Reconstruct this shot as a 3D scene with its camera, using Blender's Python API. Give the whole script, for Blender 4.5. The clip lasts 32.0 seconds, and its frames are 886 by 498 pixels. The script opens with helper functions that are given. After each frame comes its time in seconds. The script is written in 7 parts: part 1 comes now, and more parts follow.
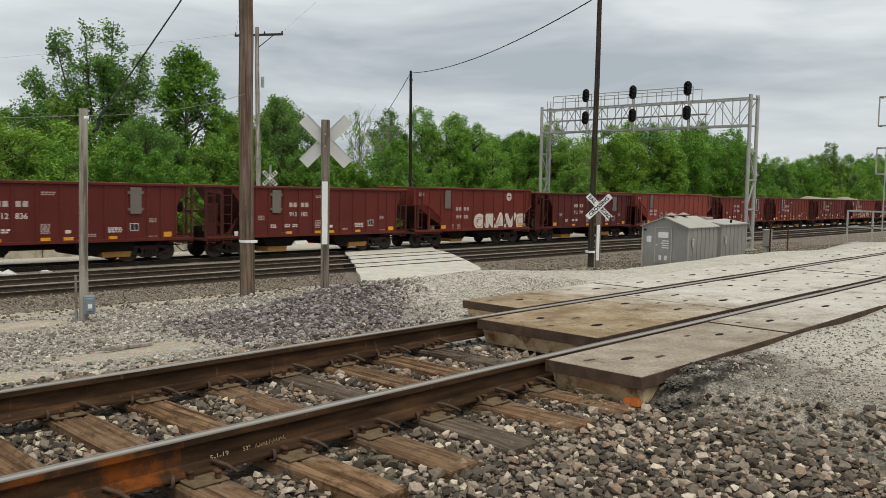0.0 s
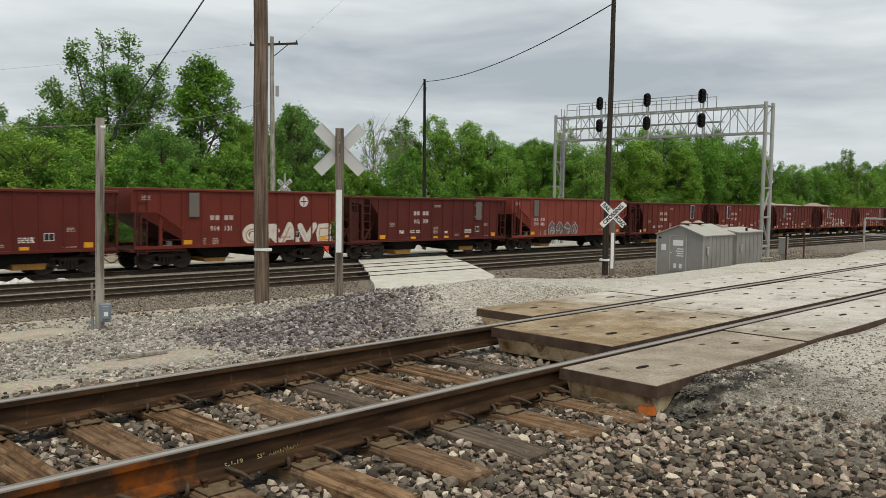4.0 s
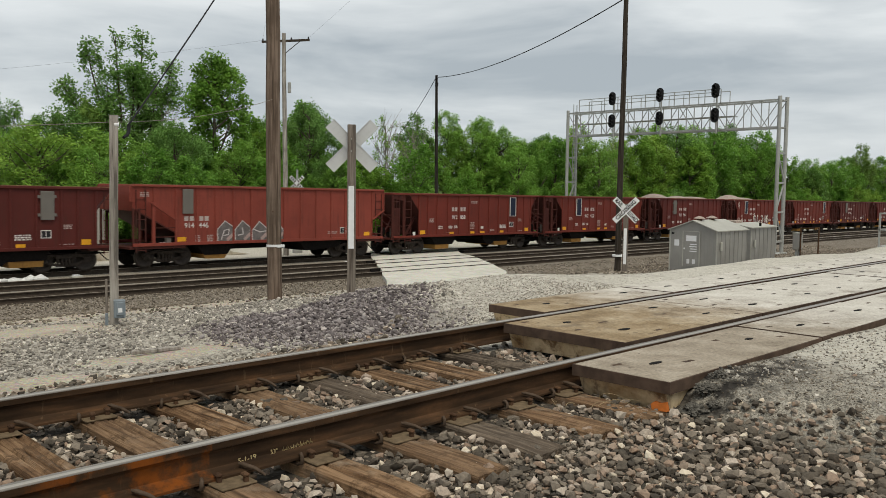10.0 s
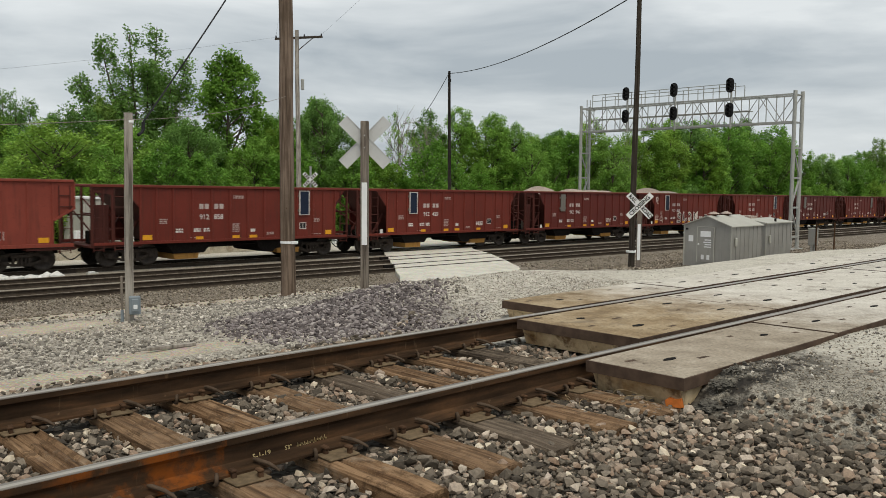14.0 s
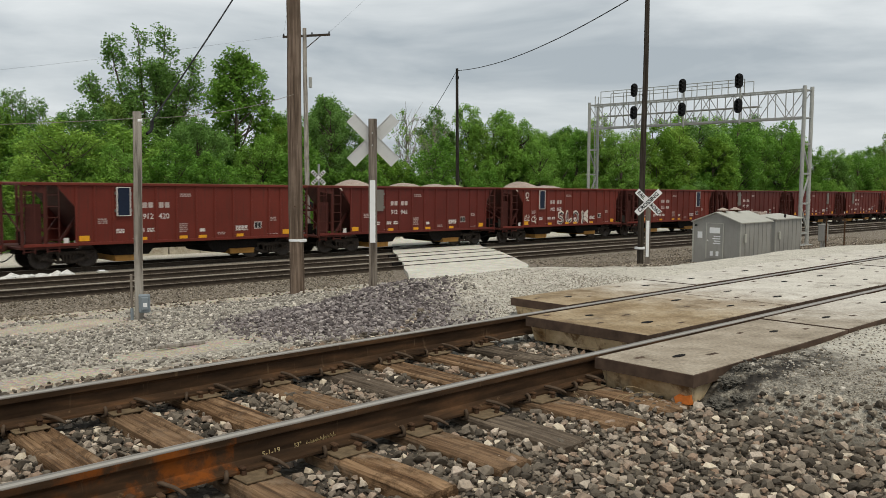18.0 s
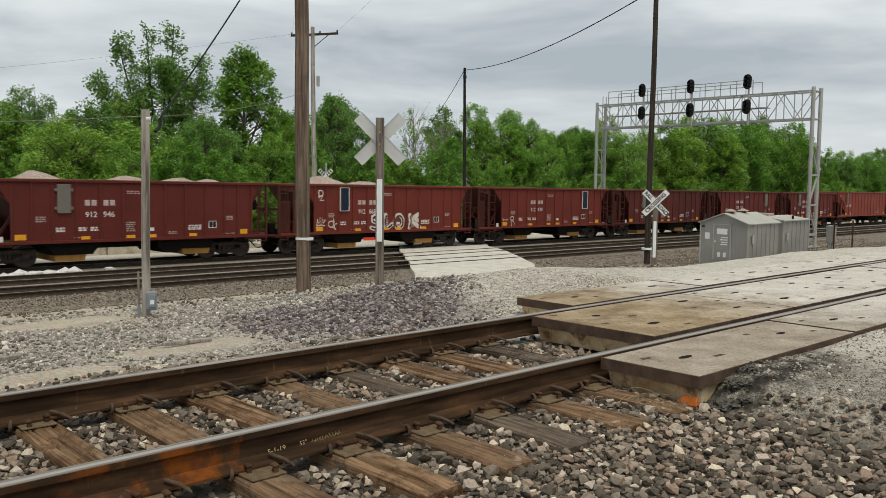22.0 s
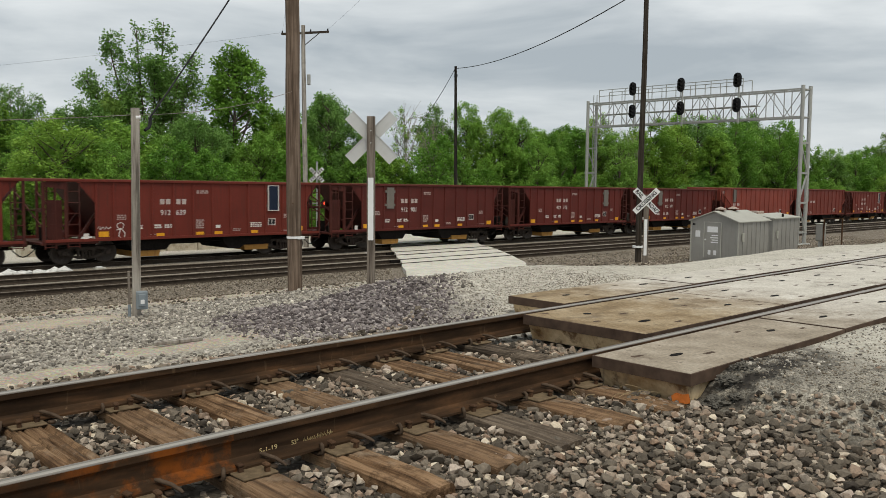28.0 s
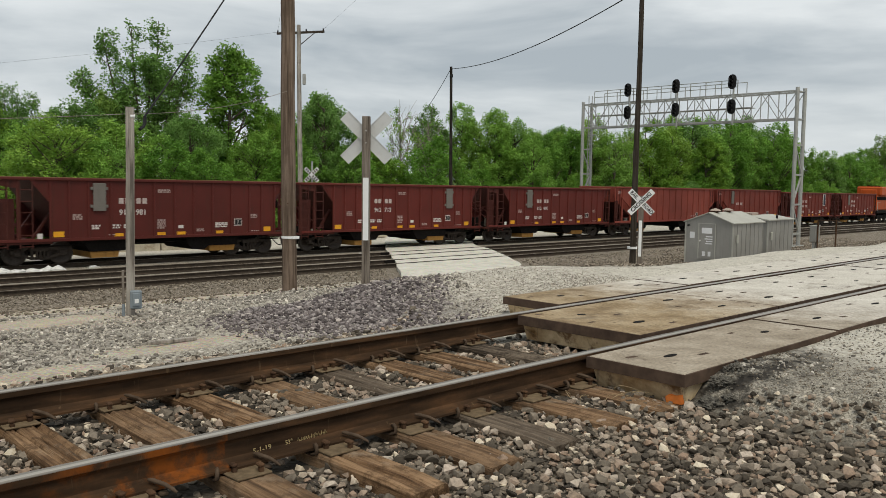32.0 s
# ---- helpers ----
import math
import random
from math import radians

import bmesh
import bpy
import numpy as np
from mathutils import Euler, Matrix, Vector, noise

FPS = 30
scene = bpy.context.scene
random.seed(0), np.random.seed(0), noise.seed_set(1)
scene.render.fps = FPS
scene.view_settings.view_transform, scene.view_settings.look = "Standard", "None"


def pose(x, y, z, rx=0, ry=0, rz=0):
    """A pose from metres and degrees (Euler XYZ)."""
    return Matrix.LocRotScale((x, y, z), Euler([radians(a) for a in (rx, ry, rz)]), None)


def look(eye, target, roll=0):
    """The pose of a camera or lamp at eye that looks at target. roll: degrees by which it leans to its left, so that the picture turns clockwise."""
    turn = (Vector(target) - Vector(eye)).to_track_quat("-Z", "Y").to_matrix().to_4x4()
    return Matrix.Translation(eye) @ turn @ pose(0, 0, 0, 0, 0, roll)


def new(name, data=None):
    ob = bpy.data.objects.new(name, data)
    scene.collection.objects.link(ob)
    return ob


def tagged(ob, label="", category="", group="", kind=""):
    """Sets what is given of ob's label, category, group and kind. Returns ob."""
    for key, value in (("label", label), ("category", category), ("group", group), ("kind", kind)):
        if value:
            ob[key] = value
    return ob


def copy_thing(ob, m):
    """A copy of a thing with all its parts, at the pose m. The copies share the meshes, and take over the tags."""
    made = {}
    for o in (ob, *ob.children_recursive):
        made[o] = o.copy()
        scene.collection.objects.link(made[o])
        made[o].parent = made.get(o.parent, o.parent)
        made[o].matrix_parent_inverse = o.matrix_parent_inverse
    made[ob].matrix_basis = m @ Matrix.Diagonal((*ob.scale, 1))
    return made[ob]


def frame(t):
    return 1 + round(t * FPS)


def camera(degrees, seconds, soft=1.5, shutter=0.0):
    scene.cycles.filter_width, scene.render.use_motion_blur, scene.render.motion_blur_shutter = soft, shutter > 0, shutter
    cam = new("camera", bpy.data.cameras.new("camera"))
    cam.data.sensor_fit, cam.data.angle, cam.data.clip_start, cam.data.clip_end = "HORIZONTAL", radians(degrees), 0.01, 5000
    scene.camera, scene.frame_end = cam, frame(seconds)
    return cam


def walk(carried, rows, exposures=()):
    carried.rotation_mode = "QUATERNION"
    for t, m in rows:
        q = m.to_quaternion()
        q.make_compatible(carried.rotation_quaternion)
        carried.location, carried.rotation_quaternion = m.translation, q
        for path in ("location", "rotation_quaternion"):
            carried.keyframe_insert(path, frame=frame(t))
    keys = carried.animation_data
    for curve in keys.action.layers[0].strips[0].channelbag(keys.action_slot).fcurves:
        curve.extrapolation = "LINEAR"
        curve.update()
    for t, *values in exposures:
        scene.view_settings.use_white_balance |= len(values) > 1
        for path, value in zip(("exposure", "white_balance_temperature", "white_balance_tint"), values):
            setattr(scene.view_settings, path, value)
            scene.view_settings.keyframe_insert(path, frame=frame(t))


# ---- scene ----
import itertools

# World: x runs along the tracks, y away from the camera, z = 0 on top of the near track's ties.
cam = camera(55.4, 32.0, soft=0.85, shutter=0.5)
EYE = (0.0, -3.593, 1.41)


def aim(yaw, pitch, roll):
    a, b = radians(yaw), radians(pitch)
    way = Vector((math.cos(a) * math.cos(b), math.sin(a) * math.cos(b), math.sin(b)))
    return look(EYE, Vector(EYE) + way * 10, roll)


PATH = [
    (0.0, 43.533, -4.415, 0.89), (1.0, 43.965, -4.276, 0.862), (2.0, 44.162, -4.174, 0.806), (3.0, 44.347, -4.008, 0.745),
    (3.5, 44.422, -3.922, 0.772), (5.5, 44.641, -3.823, 0.822), (6.0, 44.713, -3.805, 0.796), (7.0, 44.85, -3.94, 0.73),
    (8.0, 44.956, -4.026, 0.727), (9.0, 45.06, -4.102, 0.685), (10.0, 45.307, -4.163, 0.638), (11.0, 45.542, -4.262, 0.562),
    (12.0, 45.744, -4.315, 0.54), (13.0, 45.993, -4.395, 0.46), (14.0, 46.201, -4.428, 0.45), (14.5, 46.3, -4.459, 0.424),
    (16.5, 46.606, -4.538, 0.284), (17.0, 46.676, -4.562, 0.24), (18.0, 46.767, -4.612, 0.205), (19.0, 46.859, -4.618, 0.218),
    (20.0, 46.991, -4.623, 0.26), (21.0, 47.097, -4.615, 0.44), (22.0, 47.212, -4.66, 0.545), (23.0, 47.369, -4.712, 0.543),
    (24.0, 47.342, -4.721, 0.545), (25.0, 47.175, -4.709, 0.518), (25.5, 47.126, -4.735, 0.481), (27.5, 46.684, -4.751, 0.447),
    (28.0, 46.626, -4.755, 0.45), (29.0, 46.587, -4.78, 0.574), (30.0, 46.484, -4.748, 0.653), (31.0, 46.363, -4.723, 0.7),
    (32.0, 46.277, -4.728, 0.68)]
walk(cam, [(t, aim(a, b, c)) for t, a, b, c in PATH])

# ---- light: an overcast sky and a weak wide sun ----
world = bpy.data.worlds.new("overcast")
scene.world = world
world.use_nodes = True
wt = world.node_tree
wt.nodes.clear()


def wnode(kind, **props):
    n = wt.nodes.new(kind)
    for k, v in props.items():
        n.inputs[k].default_value = v
    return n


sky = wt.nodes.new("ShaderNodeTexSky")
sky.sky_type, sky.sun_disc = "NISHITA", False
sky.sun_elevation, sky.sun_rotation = radians(55), radians(200)
coords = wt.nodes.new("ShaderNodeTexCoord")
flat = wt.nodes.new("ShaderNodeMapping")
flat.inputs["Scale"].default_value = (1.0, 1.0, 5.0)
clouds = wnode("ShaderNodeTexNoise", Scale=2.6, Detail=6.0, Roughness=0.52, Distortion=0.3)
tone = wt.nodes.new("ShaderNodeValToRGB")
tone.color_ramp.elements[0].position, tone.color_ramp.elements[0].color = 0.33, (0.455, 0.51, 0.55, 1)
tone.color_ramp.elements[1].position, tone.color_ramp.elements[1].color = 0.62, (0.84, 0.88, 0.89, 1)
grey = wnode("ShaderNodeBackground", Strength=0.96)
blue = wnode("ShaderNodeBackground", Strength=0.06)
both = wnode("ShaderNodeMixShader", Fac=0.08)
wout = wt.nodes.new("ShaderNodeOutputWorld")
for a, b in ((coords.outputs["Generated"], flat.inputs[0]), (flat.outputs[0], clouds.inputs["Vector"]), (clouds.outputs["Fac"], tone.inputs[0]),
             (tone.outputs[0], grey.inputs[0]), (sky.outputs[0], blue.inputs[0]), (grey.outputs[0], both.inputs[1]),
             (blue.outputs[0], both.inputs[2]), (both.outputs[0], wout.inputs[0])):
    wt.links.new(a, b)

sun_data = bpy.data.lights.new("sun", "SUN")
sun_data.energy, sun_data.angle, sun_data.color = 2.0, radians(25), (1.0, 0.92, 0.77)
sun = new("sun", sun_data)
sun.matrix_world = look((0, 0, 30), (8, 14, 0))


# ---- plan ----
GRADE = -0.0108            # the yard falls along x
BEND = 2.03                # degrees by which the yard tracks turn away from the near track
PIVOT = 15.0               # where the middle lines below are measured
SLOPE = math.tan(radians(BEND))
TRACKS = (25.45, 28.9, 33.2)   # middle lines of the yard tracks


# ---- materials ----
def material(name, build, rough=0.8, metal=0.0):
    m = bpy.data.materials.new(name)
    m.use_nodes = True
    t = m.node_tree
    bsdf = t.nodes["Principled BSDF"]
    bsdf.inputs["Roughness"].default_value = rough
    bsdf.inputs["Metallic"].default_value = metal
    bsdf.inputs["Specular IOR Level"].default_value = 0.08 if rough > 0.7 else (0.2 if rough > 0.45 else 0.5)
    build(Nodes(t, bsdf))
    return m


class Nodes:
    """Short words for the nodes of one material."""

    def __init__(self, tree, bsdf):
        self.t, self.b = tree, bsdf
        self.geo = None

    def add(self, kind):
        return self.t.nodes.new(kind)

    def link(self, a, b):
        self.t.links.new(a, b)

    def where(self, scale=(1, 1, 1), local=False, turn=0):
        m = self.add("ShaderNodeMapping")
        m.inputs["Scale"].default_value = scale
        m.inputs["Rotation"].default_value = (0, 0, turn)
        if local:
            src = self.add("ShaderNodeTexCoord").outputs["Object"]
        else:
            src = self.add("ShaderNodeNewGeometry").outputs["Position"]
        self.link(src, m.inputs[0])
        return m.outputs[0]

    def noise(self, vec, scale, detail=4, rough=0.55, out="Fac"):
        n = self.add("ShaderNodeTexNoise")
        n.inputs["Scale"].default_value, n.inputs["Detail"].default_value, n.inputs["Roughness"].default_value = scale, detail, rough
        self.link(vec, n.inputs["Vector"])
        return n.outputs[out]

    def cells(self, vec, scale, out="Color", feature="F1"):
        n = self.add("ShaderNodeTexVoronoi")
        n.feature = feature
        n.inputs["Scale"].default_value = scale
        self.link(vec, n.inputs["Vector"])
        return n.outputs[out]

    def ramp(self, fac, stops):
        r = self.add("ShaderNodeValToRGB")
        e = r.color_ramp.elements
        while len(e) < len(stops):
            e.new(0.5)
        for el, (p, c) in zip(e, stops):
            el.position = p
            el.color = (*c, 1) if len(c) == 3 else c
        self.link(fac, r.inputs[0])
        return r.outputs[0]

    def mix(self, fac, a, b, mode="MIX"):
        n = self.add("ShaderNodeMix")
        n.data_type, n.blend_type = "RGBA", mode
        for sock, v in ((n.inputs[0], fac), (n.inputs[6], a), (n.inputs[7], b)):
            if isinstance(v, (int, float)):
                sock.default_value = v
            elif isinstance(v, tuple):
                sock.default_value = (*v, 1)
            else:
                self.link(v, sock)
        return n.outputs[2]

    def math(self, op, a, b=0.0):
        n = self.add("ShaderNodeMath")
        n.operation = op
        for sock, v in ((n.inputs[0], a), (n.inputs[1], b)):
            if isinstance(v, (int, float)):
                sock.default_value = v
            else:
                self.link(v, sock)
        return n.outputs[0]

    def sep(self, vec):
        n = self.add("ShaderNodeSeparateXYZ")
        self.link(vec, n.inputs[0])
        return n.outputs

    def span(self, v, a, b):
        n = self.add("ShaderNodeMapRange")
        n.interpolation_type = "SMOOTHSTEP"
        n.inputs[1].default_value, n.inputs[2].default_value = a, b
        self.link(v, n.inputs[0])
        return n.outputs[0]

    def island(self):
        return self.add("ShaderNodeNewGeometry").outputs["Random Per Island"]

    def chance(self):
        return self.add("ShaderNodeObjectInfo").outputs["Random"]

    def color(self, c):
        if isinstance(c, tuple):
            self.b.inputs["Base Color"].default_value = (*c, 1)
        else:
            self.link(c, self.b.inputs["Base Color"])

    def rough(self, v):
        self.link(v, self.b.inputs["Roughness"])

    def bump(self, height, strength=0.5, dist=0.02):
        n = self.add("ShaderNodeBump")
        n.inputs["Strength"].default_value, n.inputs["Distance"].default_value = strength, dist
        self.link(height, n.inputs["Height"])
        self.link(n.outputs[0], self.b.inputs["Normal"])


def stone_paint(n):
    k = n.island()
    base = n.ramp(k, [(0.0, (0.066, 0.058, 0.049)), (0.30, (0.165, 0.143, 0.116)), (0.58, (0.285, 0.246, 0.20)), (0.72, (0.35, 0.255, 0.19)),
                      (0.88, (0.45, 0.395, 0.33)), (1.0, (0.70, 0.64, 0.55))])
    v = n.noise(n.where(), 60, 5)
    n.color(n.mix(0.45, base, n.ramp(v, [(0.3, (0.08, 0.07, 0.06)), (0.7, (0.5, 0.46, 0.42))]), "OVERLAY"))
    n.bump(v, 0.5, 0.006)


def dark_stone_paint(n):
    k = n.island()
    base = n.ramp(k, [(0.0, (0.10, 0.086, 0.085)), (0.5, (0.235, 0.204, 0.20)), (0.85, (0.385, 0.345, 0.335)), (1.0, (0.56, 0.52, 0.48))])
    v = n.noise(n.where(), 50, 4)
    n.color(n.mix(0.35, base, n.ramp(v, [(0.3, (0.05, 0.05, 0.05)), (0.7, (0.3, 0.29, 0.29))]), "OVERLAY"))
    n.bump(v, 0.4, 0.006)


def pale_stone_paint(n):
    k = n.island()
    base = n.ramp(k, [(0.0, (0.13, 0.12, 0.107)), (0.45, (0.315, 0.292, 0.258)), (0.85, (0.49, 0.46, 0.41)), (1.0, (0.74, 0.70, 0.64))])
    v = n.noise(n.where(), 50, 4)
    n.color(n.mix(0.3, base, n.ramp(v, [(0.3, (0.12, 0.11, 0.1)), (0.7, (0.55, 0.52, 0.48))]), "OVERLAY"))
    n.bump(v, 0.4, 0.006)


def bank_stone_paint(n):
    k = n.island()
    base = n.ramp(k, [(0.0, (0.065, 0.054, 0.042)), (0.4, (0.155, 0.13, 0.10)), (0.75, (0.25, 0.214, 0.168)), (1.0, (0.48, 0.425, 0.35))])
    v = n.noise(n.where(), 40, 3)
    n.color(n.mix(0.3, base, n.ramp(v, [(0.3, (0.12, 0.11, 0.1)), (0.7, (0.55, 0.52, 0.48))]), "OVERLAY"))


def ground_paint(n):
    p = n.where()
    x, y, z = n.sep(p)
    big = n.noise(p, 0.35, 5)
    mid = n.noise(p, 2.2, 5)
    peb = n.cells(p, 22, "Color")
    pebd = n.cells(p, 22, "Distance")
    fine = n.cells(p, 55, "Color")
    pebv = n.mix(0.5, peb, fine)
    gravel = n.ramp(pebv, [(0.15, (0.14, 0.127, 0.108)), (0.5, (0.34, 0.312, 0.262)), (0.85, (0.56, 0.52, 0.445))])
    dirt = n.ramp(mid, [(0.3, (0.36, 0.31, 0.24)), (0.7, (0.50, 0.445, 0.36))])
    dirt = n.mix(0.25, dirt, fine, "OVERLAY")
    ballast = n.ramp(pebv, [(0.2, (0.07, 0.058, 0.046)), (0.5, (0.185, 0.157, 0.124)), (0.85, (0.36, 0.318, 0.265))])
    pale = n.ramp(pebv, [(0.2, (0.39, 0.365, 0.31)), (0.6, (0.56, 0.53, 0.46)), (0.9, (0.66, 0.63, 0.555))])
    # dirt patches on the near bank, plain ballast down the slope to the yard
    c = n.mix(n.math("MULTIPLY", n.span(n.math("ADD", big, n.math("MULTIPLY", mid, 0.35)), 0.66, 0.80), 0.7), gravel, dirt)
    path = n.math("MULTIPLY", n.math("MULTIPLY", n.span(y, 9.5, 10.6), n.math("SUBTRACT", 1.0, n.span(x, 9.0, 11.0))), n.math("SUBTRACT", 1.0, n.span(y, 12.0, 13.5)))
    c = n.mix(n.math("MULTIPLY", path, n.span(mid, 0.3, 0.5)), c, dirt)
    for cx, cy, rx, ry in ((3.55, 3.75, 1.05, 0.42), (2.2, 3.1, 0.6, 0.35), (3.4, 7.6, 1.6, 0.7)):
        ux, uy = n.math("DIVIDE", n.math("SUBTRACT", x, cx), rx), n.math("DIVIDE", n.math("SUBTRACT", y, cy), ry)
        rr = n.math("ADD", n.math("ADD", n.math("MULTIPLY", ux, ux), n.math("MULTIPLY", uy, uy)), n.math("MULTIPLY", mid, 1.6))
        c = n.mix(n.math("MULTIPLY", n.math("SUBTRACT", 1.0, n.span(rr, 1.2, 1.9)), 0.9), c, dirt)
    c = n.mix(n.span(y, 12.5, 14.5), c, ballast)
    grey = n.ramp(pebv, [(0.2, (0.20, 0.18, 0.15)), (0.5, (0.34, 0.31, 0.26)), (0.9, (0.48, 0.445, 0.38))])
    c = n.mix(n.math("MULTIPLY", n.span(y, 26.5, 27.5), 0.6), c, grey)
    for yc in TRACKS:
        oil = n.math("SUBTRACT", 1.0, n.span(n.math("ABSOLUTE", n.math("SUBTRACT", n.math("SUBTRACT", y, n.math("MULTIPLY", n.math("SUBTRACT", x, PIVOT), SLOPE)), yc)), 0.6, 1.1))
        c = n.mix(n.math("MULTIPLY", n.math("MULTIPLY", oil, 0.55), n.span(mid, 0.35, 0.6)), c, (0.10, 0.082, 0.062))
    # pale worn gravel beyond the yard and beside the near crossing
    c = n.mix(n.span(n.math("SUBTRACT", y, n.math("MULTIPLY", n.math("SUBTRACT", x, PIVOT), SLOPE)), 35.0, 37.5), c, pale)
    near = n.math("MULTIPLY", n.span(n.math("ADD", x, n.math("MULTIPLY", mid, 1.6)), 6.2, 8.2), n.math("SUBTRACT", 1.0, n.span(y, 5.5, 8.5)))
    wear = n.mix(n.math("MULTIPLY", n.span(n.noise(p, 1.1, 6), 0.52, 0.7), 0.55), pale, gravel)
    c = n.mix(near, c, wear)
    tar = n.ramp(n.mix(0.62, n.noise(p, 1.6, 7, 0.7), n.mix(0.35, n.cells(p, 120, "Color"), n.noise(p, 160, 3, 0.7))), [(0.30, (0.07, 0.063, 0.052)), (0.43, (0.20, 0.182, 0.15)), (0.55, (0.32, 0.295, 0.248)), (0.78, (0.54, 0.50, 0.43))])
    tar = n.mix(n.math("MULTIPLY", n.span(n.math("ADD", x, n.noise(p, 1.0, 5)), 6.0, 7.4), 0.85), tar, pale)
    lane = n.math("MULTIPLY", n.span(n.math("ADD", x, n.math("MULTIPLY", mid, 1.0)), 4.9, 5.6), n.math("SUBTRACT", 1.0, n.span(y, -0.9, -0.7)))
    c = n.mix(n.math("MULTIPLY", lane, n.math("SUBTRACT", 1.0, n.math("MULTIPLY", n.span(x, 9.0, 15.0), 0.6))), c, tar)
    oily = n.math("MULTIPLY", n.math("MULTIPLY", n.span(x, 4.6, 5.0), n.math("SUBTRACT", 1.0, n.span(n.math("SUBTRACT", x, n.math("MULTIPLY", mid, 1.2)), 5.3, 6.1))), n.math("MULTIPLY", n.span(y, -1.5, -1.1), n.math("SUBTRACT", 1.0, n.span(y, -0.7, -0.6))))
    c = n.mix(n.math("MULTIPLY", oily, n.span(n.noise(p, 6, 5), 0.35, 0.6)), c, (0.04, 0.036, 0.032))
    crack = n.math("SUBTRACT", 1.0, n.span(n.math("ABSOLUTE", n.math("SUBTRACT", n.math("ADD", y, n.math("MULTIPLY", n.noise(p, 1.3, 6, 0.7), 0.7)), -1.15)), 0.006, 0.025))
    c = n.mix(n.math("MULTIPLY", n.math("MULTIPLY", crack, lane), n.math("MULTIPLY", n.span(x, 5.6, 6.0), n.math("SUBTRACT", 0.8, n.span(x, 8.5, 9.5)))), c, (0.10, 0.09, 0.075))
    # dark fines under the near ballast, darkened further as shade between the stones
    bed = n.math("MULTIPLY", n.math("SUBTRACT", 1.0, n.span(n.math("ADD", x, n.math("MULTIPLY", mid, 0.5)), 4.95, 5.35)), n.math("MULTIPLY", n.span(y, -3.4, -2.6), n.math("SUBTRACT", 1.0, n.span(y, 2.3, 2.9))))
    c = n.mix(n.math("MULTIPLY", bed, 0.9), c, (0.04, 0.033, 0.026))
    hx, hy_ = n.math("MULTIPLY", n.math("SUBTRACT", x, 6.2), 0.72), n.math("MULTIPLY", n.math("SUBTRACT", y, 4.5), 0.62)
    far_ = n.math("ADD", n.math("ADD", n.math("MULTIPLY", hx, hx), n.math("MULTIPLY", hy_, hy_)), n.math("MULTIPLY", mid, 0.9))
    c = n.mix(n.math("MULTIPLY", n.math("SUBTRACT", 1.0, n.span(far_, 0.9, 1.9)), 0.85), c, n.ramp(pebv, [(0.2, (0.09, 0.08, 0.078)), (0.8, (0.27, 0.245, 0.235))]))
    hx, hy_ = n.math("MULTIPLY", n.math("SUBTRACT", x, 8.6), 0.42), n.math("MULTIPLY", n.math("SUBTRACT", y, 4.2), 0.6)
    ring = n.math("ADD", n.math("ADD", n.math("MULTIPLY", hx, hx), n.math("MULTIPLY", hy_, hy_)), n.math("MULTIPLY", n.noise(p, 1.2, 6, 0.7), 1.2))
    c = n.mix(n.math("MULTIPLY", n.math("SUBTRACT", 1.0, n.span(ring, 0.9, 1.9)), n.span(y, 2.3, 2.5)), c, n.ramp(n.mix(0.5, pebv, n.noise(p, 7, 6, 0.7)), [(0.25, (0.21, 0.195, 0.162)), (0.5, (0.46, 0.43, 0.37)), (0.75, (0.68, 0.64, 0.56))]))
    grass = n.ramp(mid, [(0.3, (0.05, 0.085, 0.02)), (0.7, (0.12, 0.16, 0.05))])
    c = n.mix(n.span(n.math("ADD", y, n.math("MULTIPLY", mid, 5)), 47.0, 50.0), c, grass)
    n.color(c)
    n.bump(n.math("ADD", n.math("MULTIPLY", pebd, 1.2), mid), 0.8, 0.03)


def road_paint(n):
    p = n.where()
    mid = n.noise(p, 1.3, 7, 0.65)
    fine = n.cells(p, 45, "Color")
    c = n.ramp(mid, [(0.25, (0.44, 0.42, 0.36)), (0.5, (0.55, 0.53, 0.465)), (0.75, (0.64, 0.615, 0.55))])
    c = n.mix(0.22, c, fine, "OVERLAY")
    c = n.mix(n.math("MULTIPLY", n.span(n.noise(n.where((1, 0.35, 1), turn=0.9), 3, 6, 0.7), 0.5, 0.7), 0.55), c, (0.36, 0.335, 0.285))
    n.color(n.mix(n.span(n.noise(p, 5, 6, 0.7), 0.58, 0.72), c, (0.28, 0.262, 0.225)))
    n.bump(n.math("ADD", n.noise(p, 40, 4), mid), 0.5, 0.012)


def concrete_paint(light, dark, stain, blot=1.4, depth=0.6):
    def f(n):
        p = n.where(local=True)
        w = n.where()
        a = n.noise(w, 3.0, 7, 0.6)
        b = n.noise(w, 30, 5)
        c = n.ramp(a, [(0.3, dark), (0.55, light), (0.8, tuple(v * 1.12 for v in light))])
        c = n.mix(0.3, c, n.ramp(b, [(0.3, (0.25, 0.24, 0.22)), (0.7, (0.62, 0.6, 0.56))]), "OVERLAY")
        s = n.span(n.noise(w, blot, 6, 0.65), 0.50, 0.66)
        c = n.mix(n.math("MULTIPLY", s, depth), c, stain)
        cr = n.span(n.cells(w, 2.1, "Distance", "DISTANCE_TO_EDGE"), 0.012, 0.0)
        n.color(n.mix(n.math("MULTIPLY", cr, 0.35), c, (0.12, 0.1, 0.08)))
        n.bump(n.math("ADD", b, n.math("MULTIPLY", a, 0.6)), 0.35, 0.008)
    return f


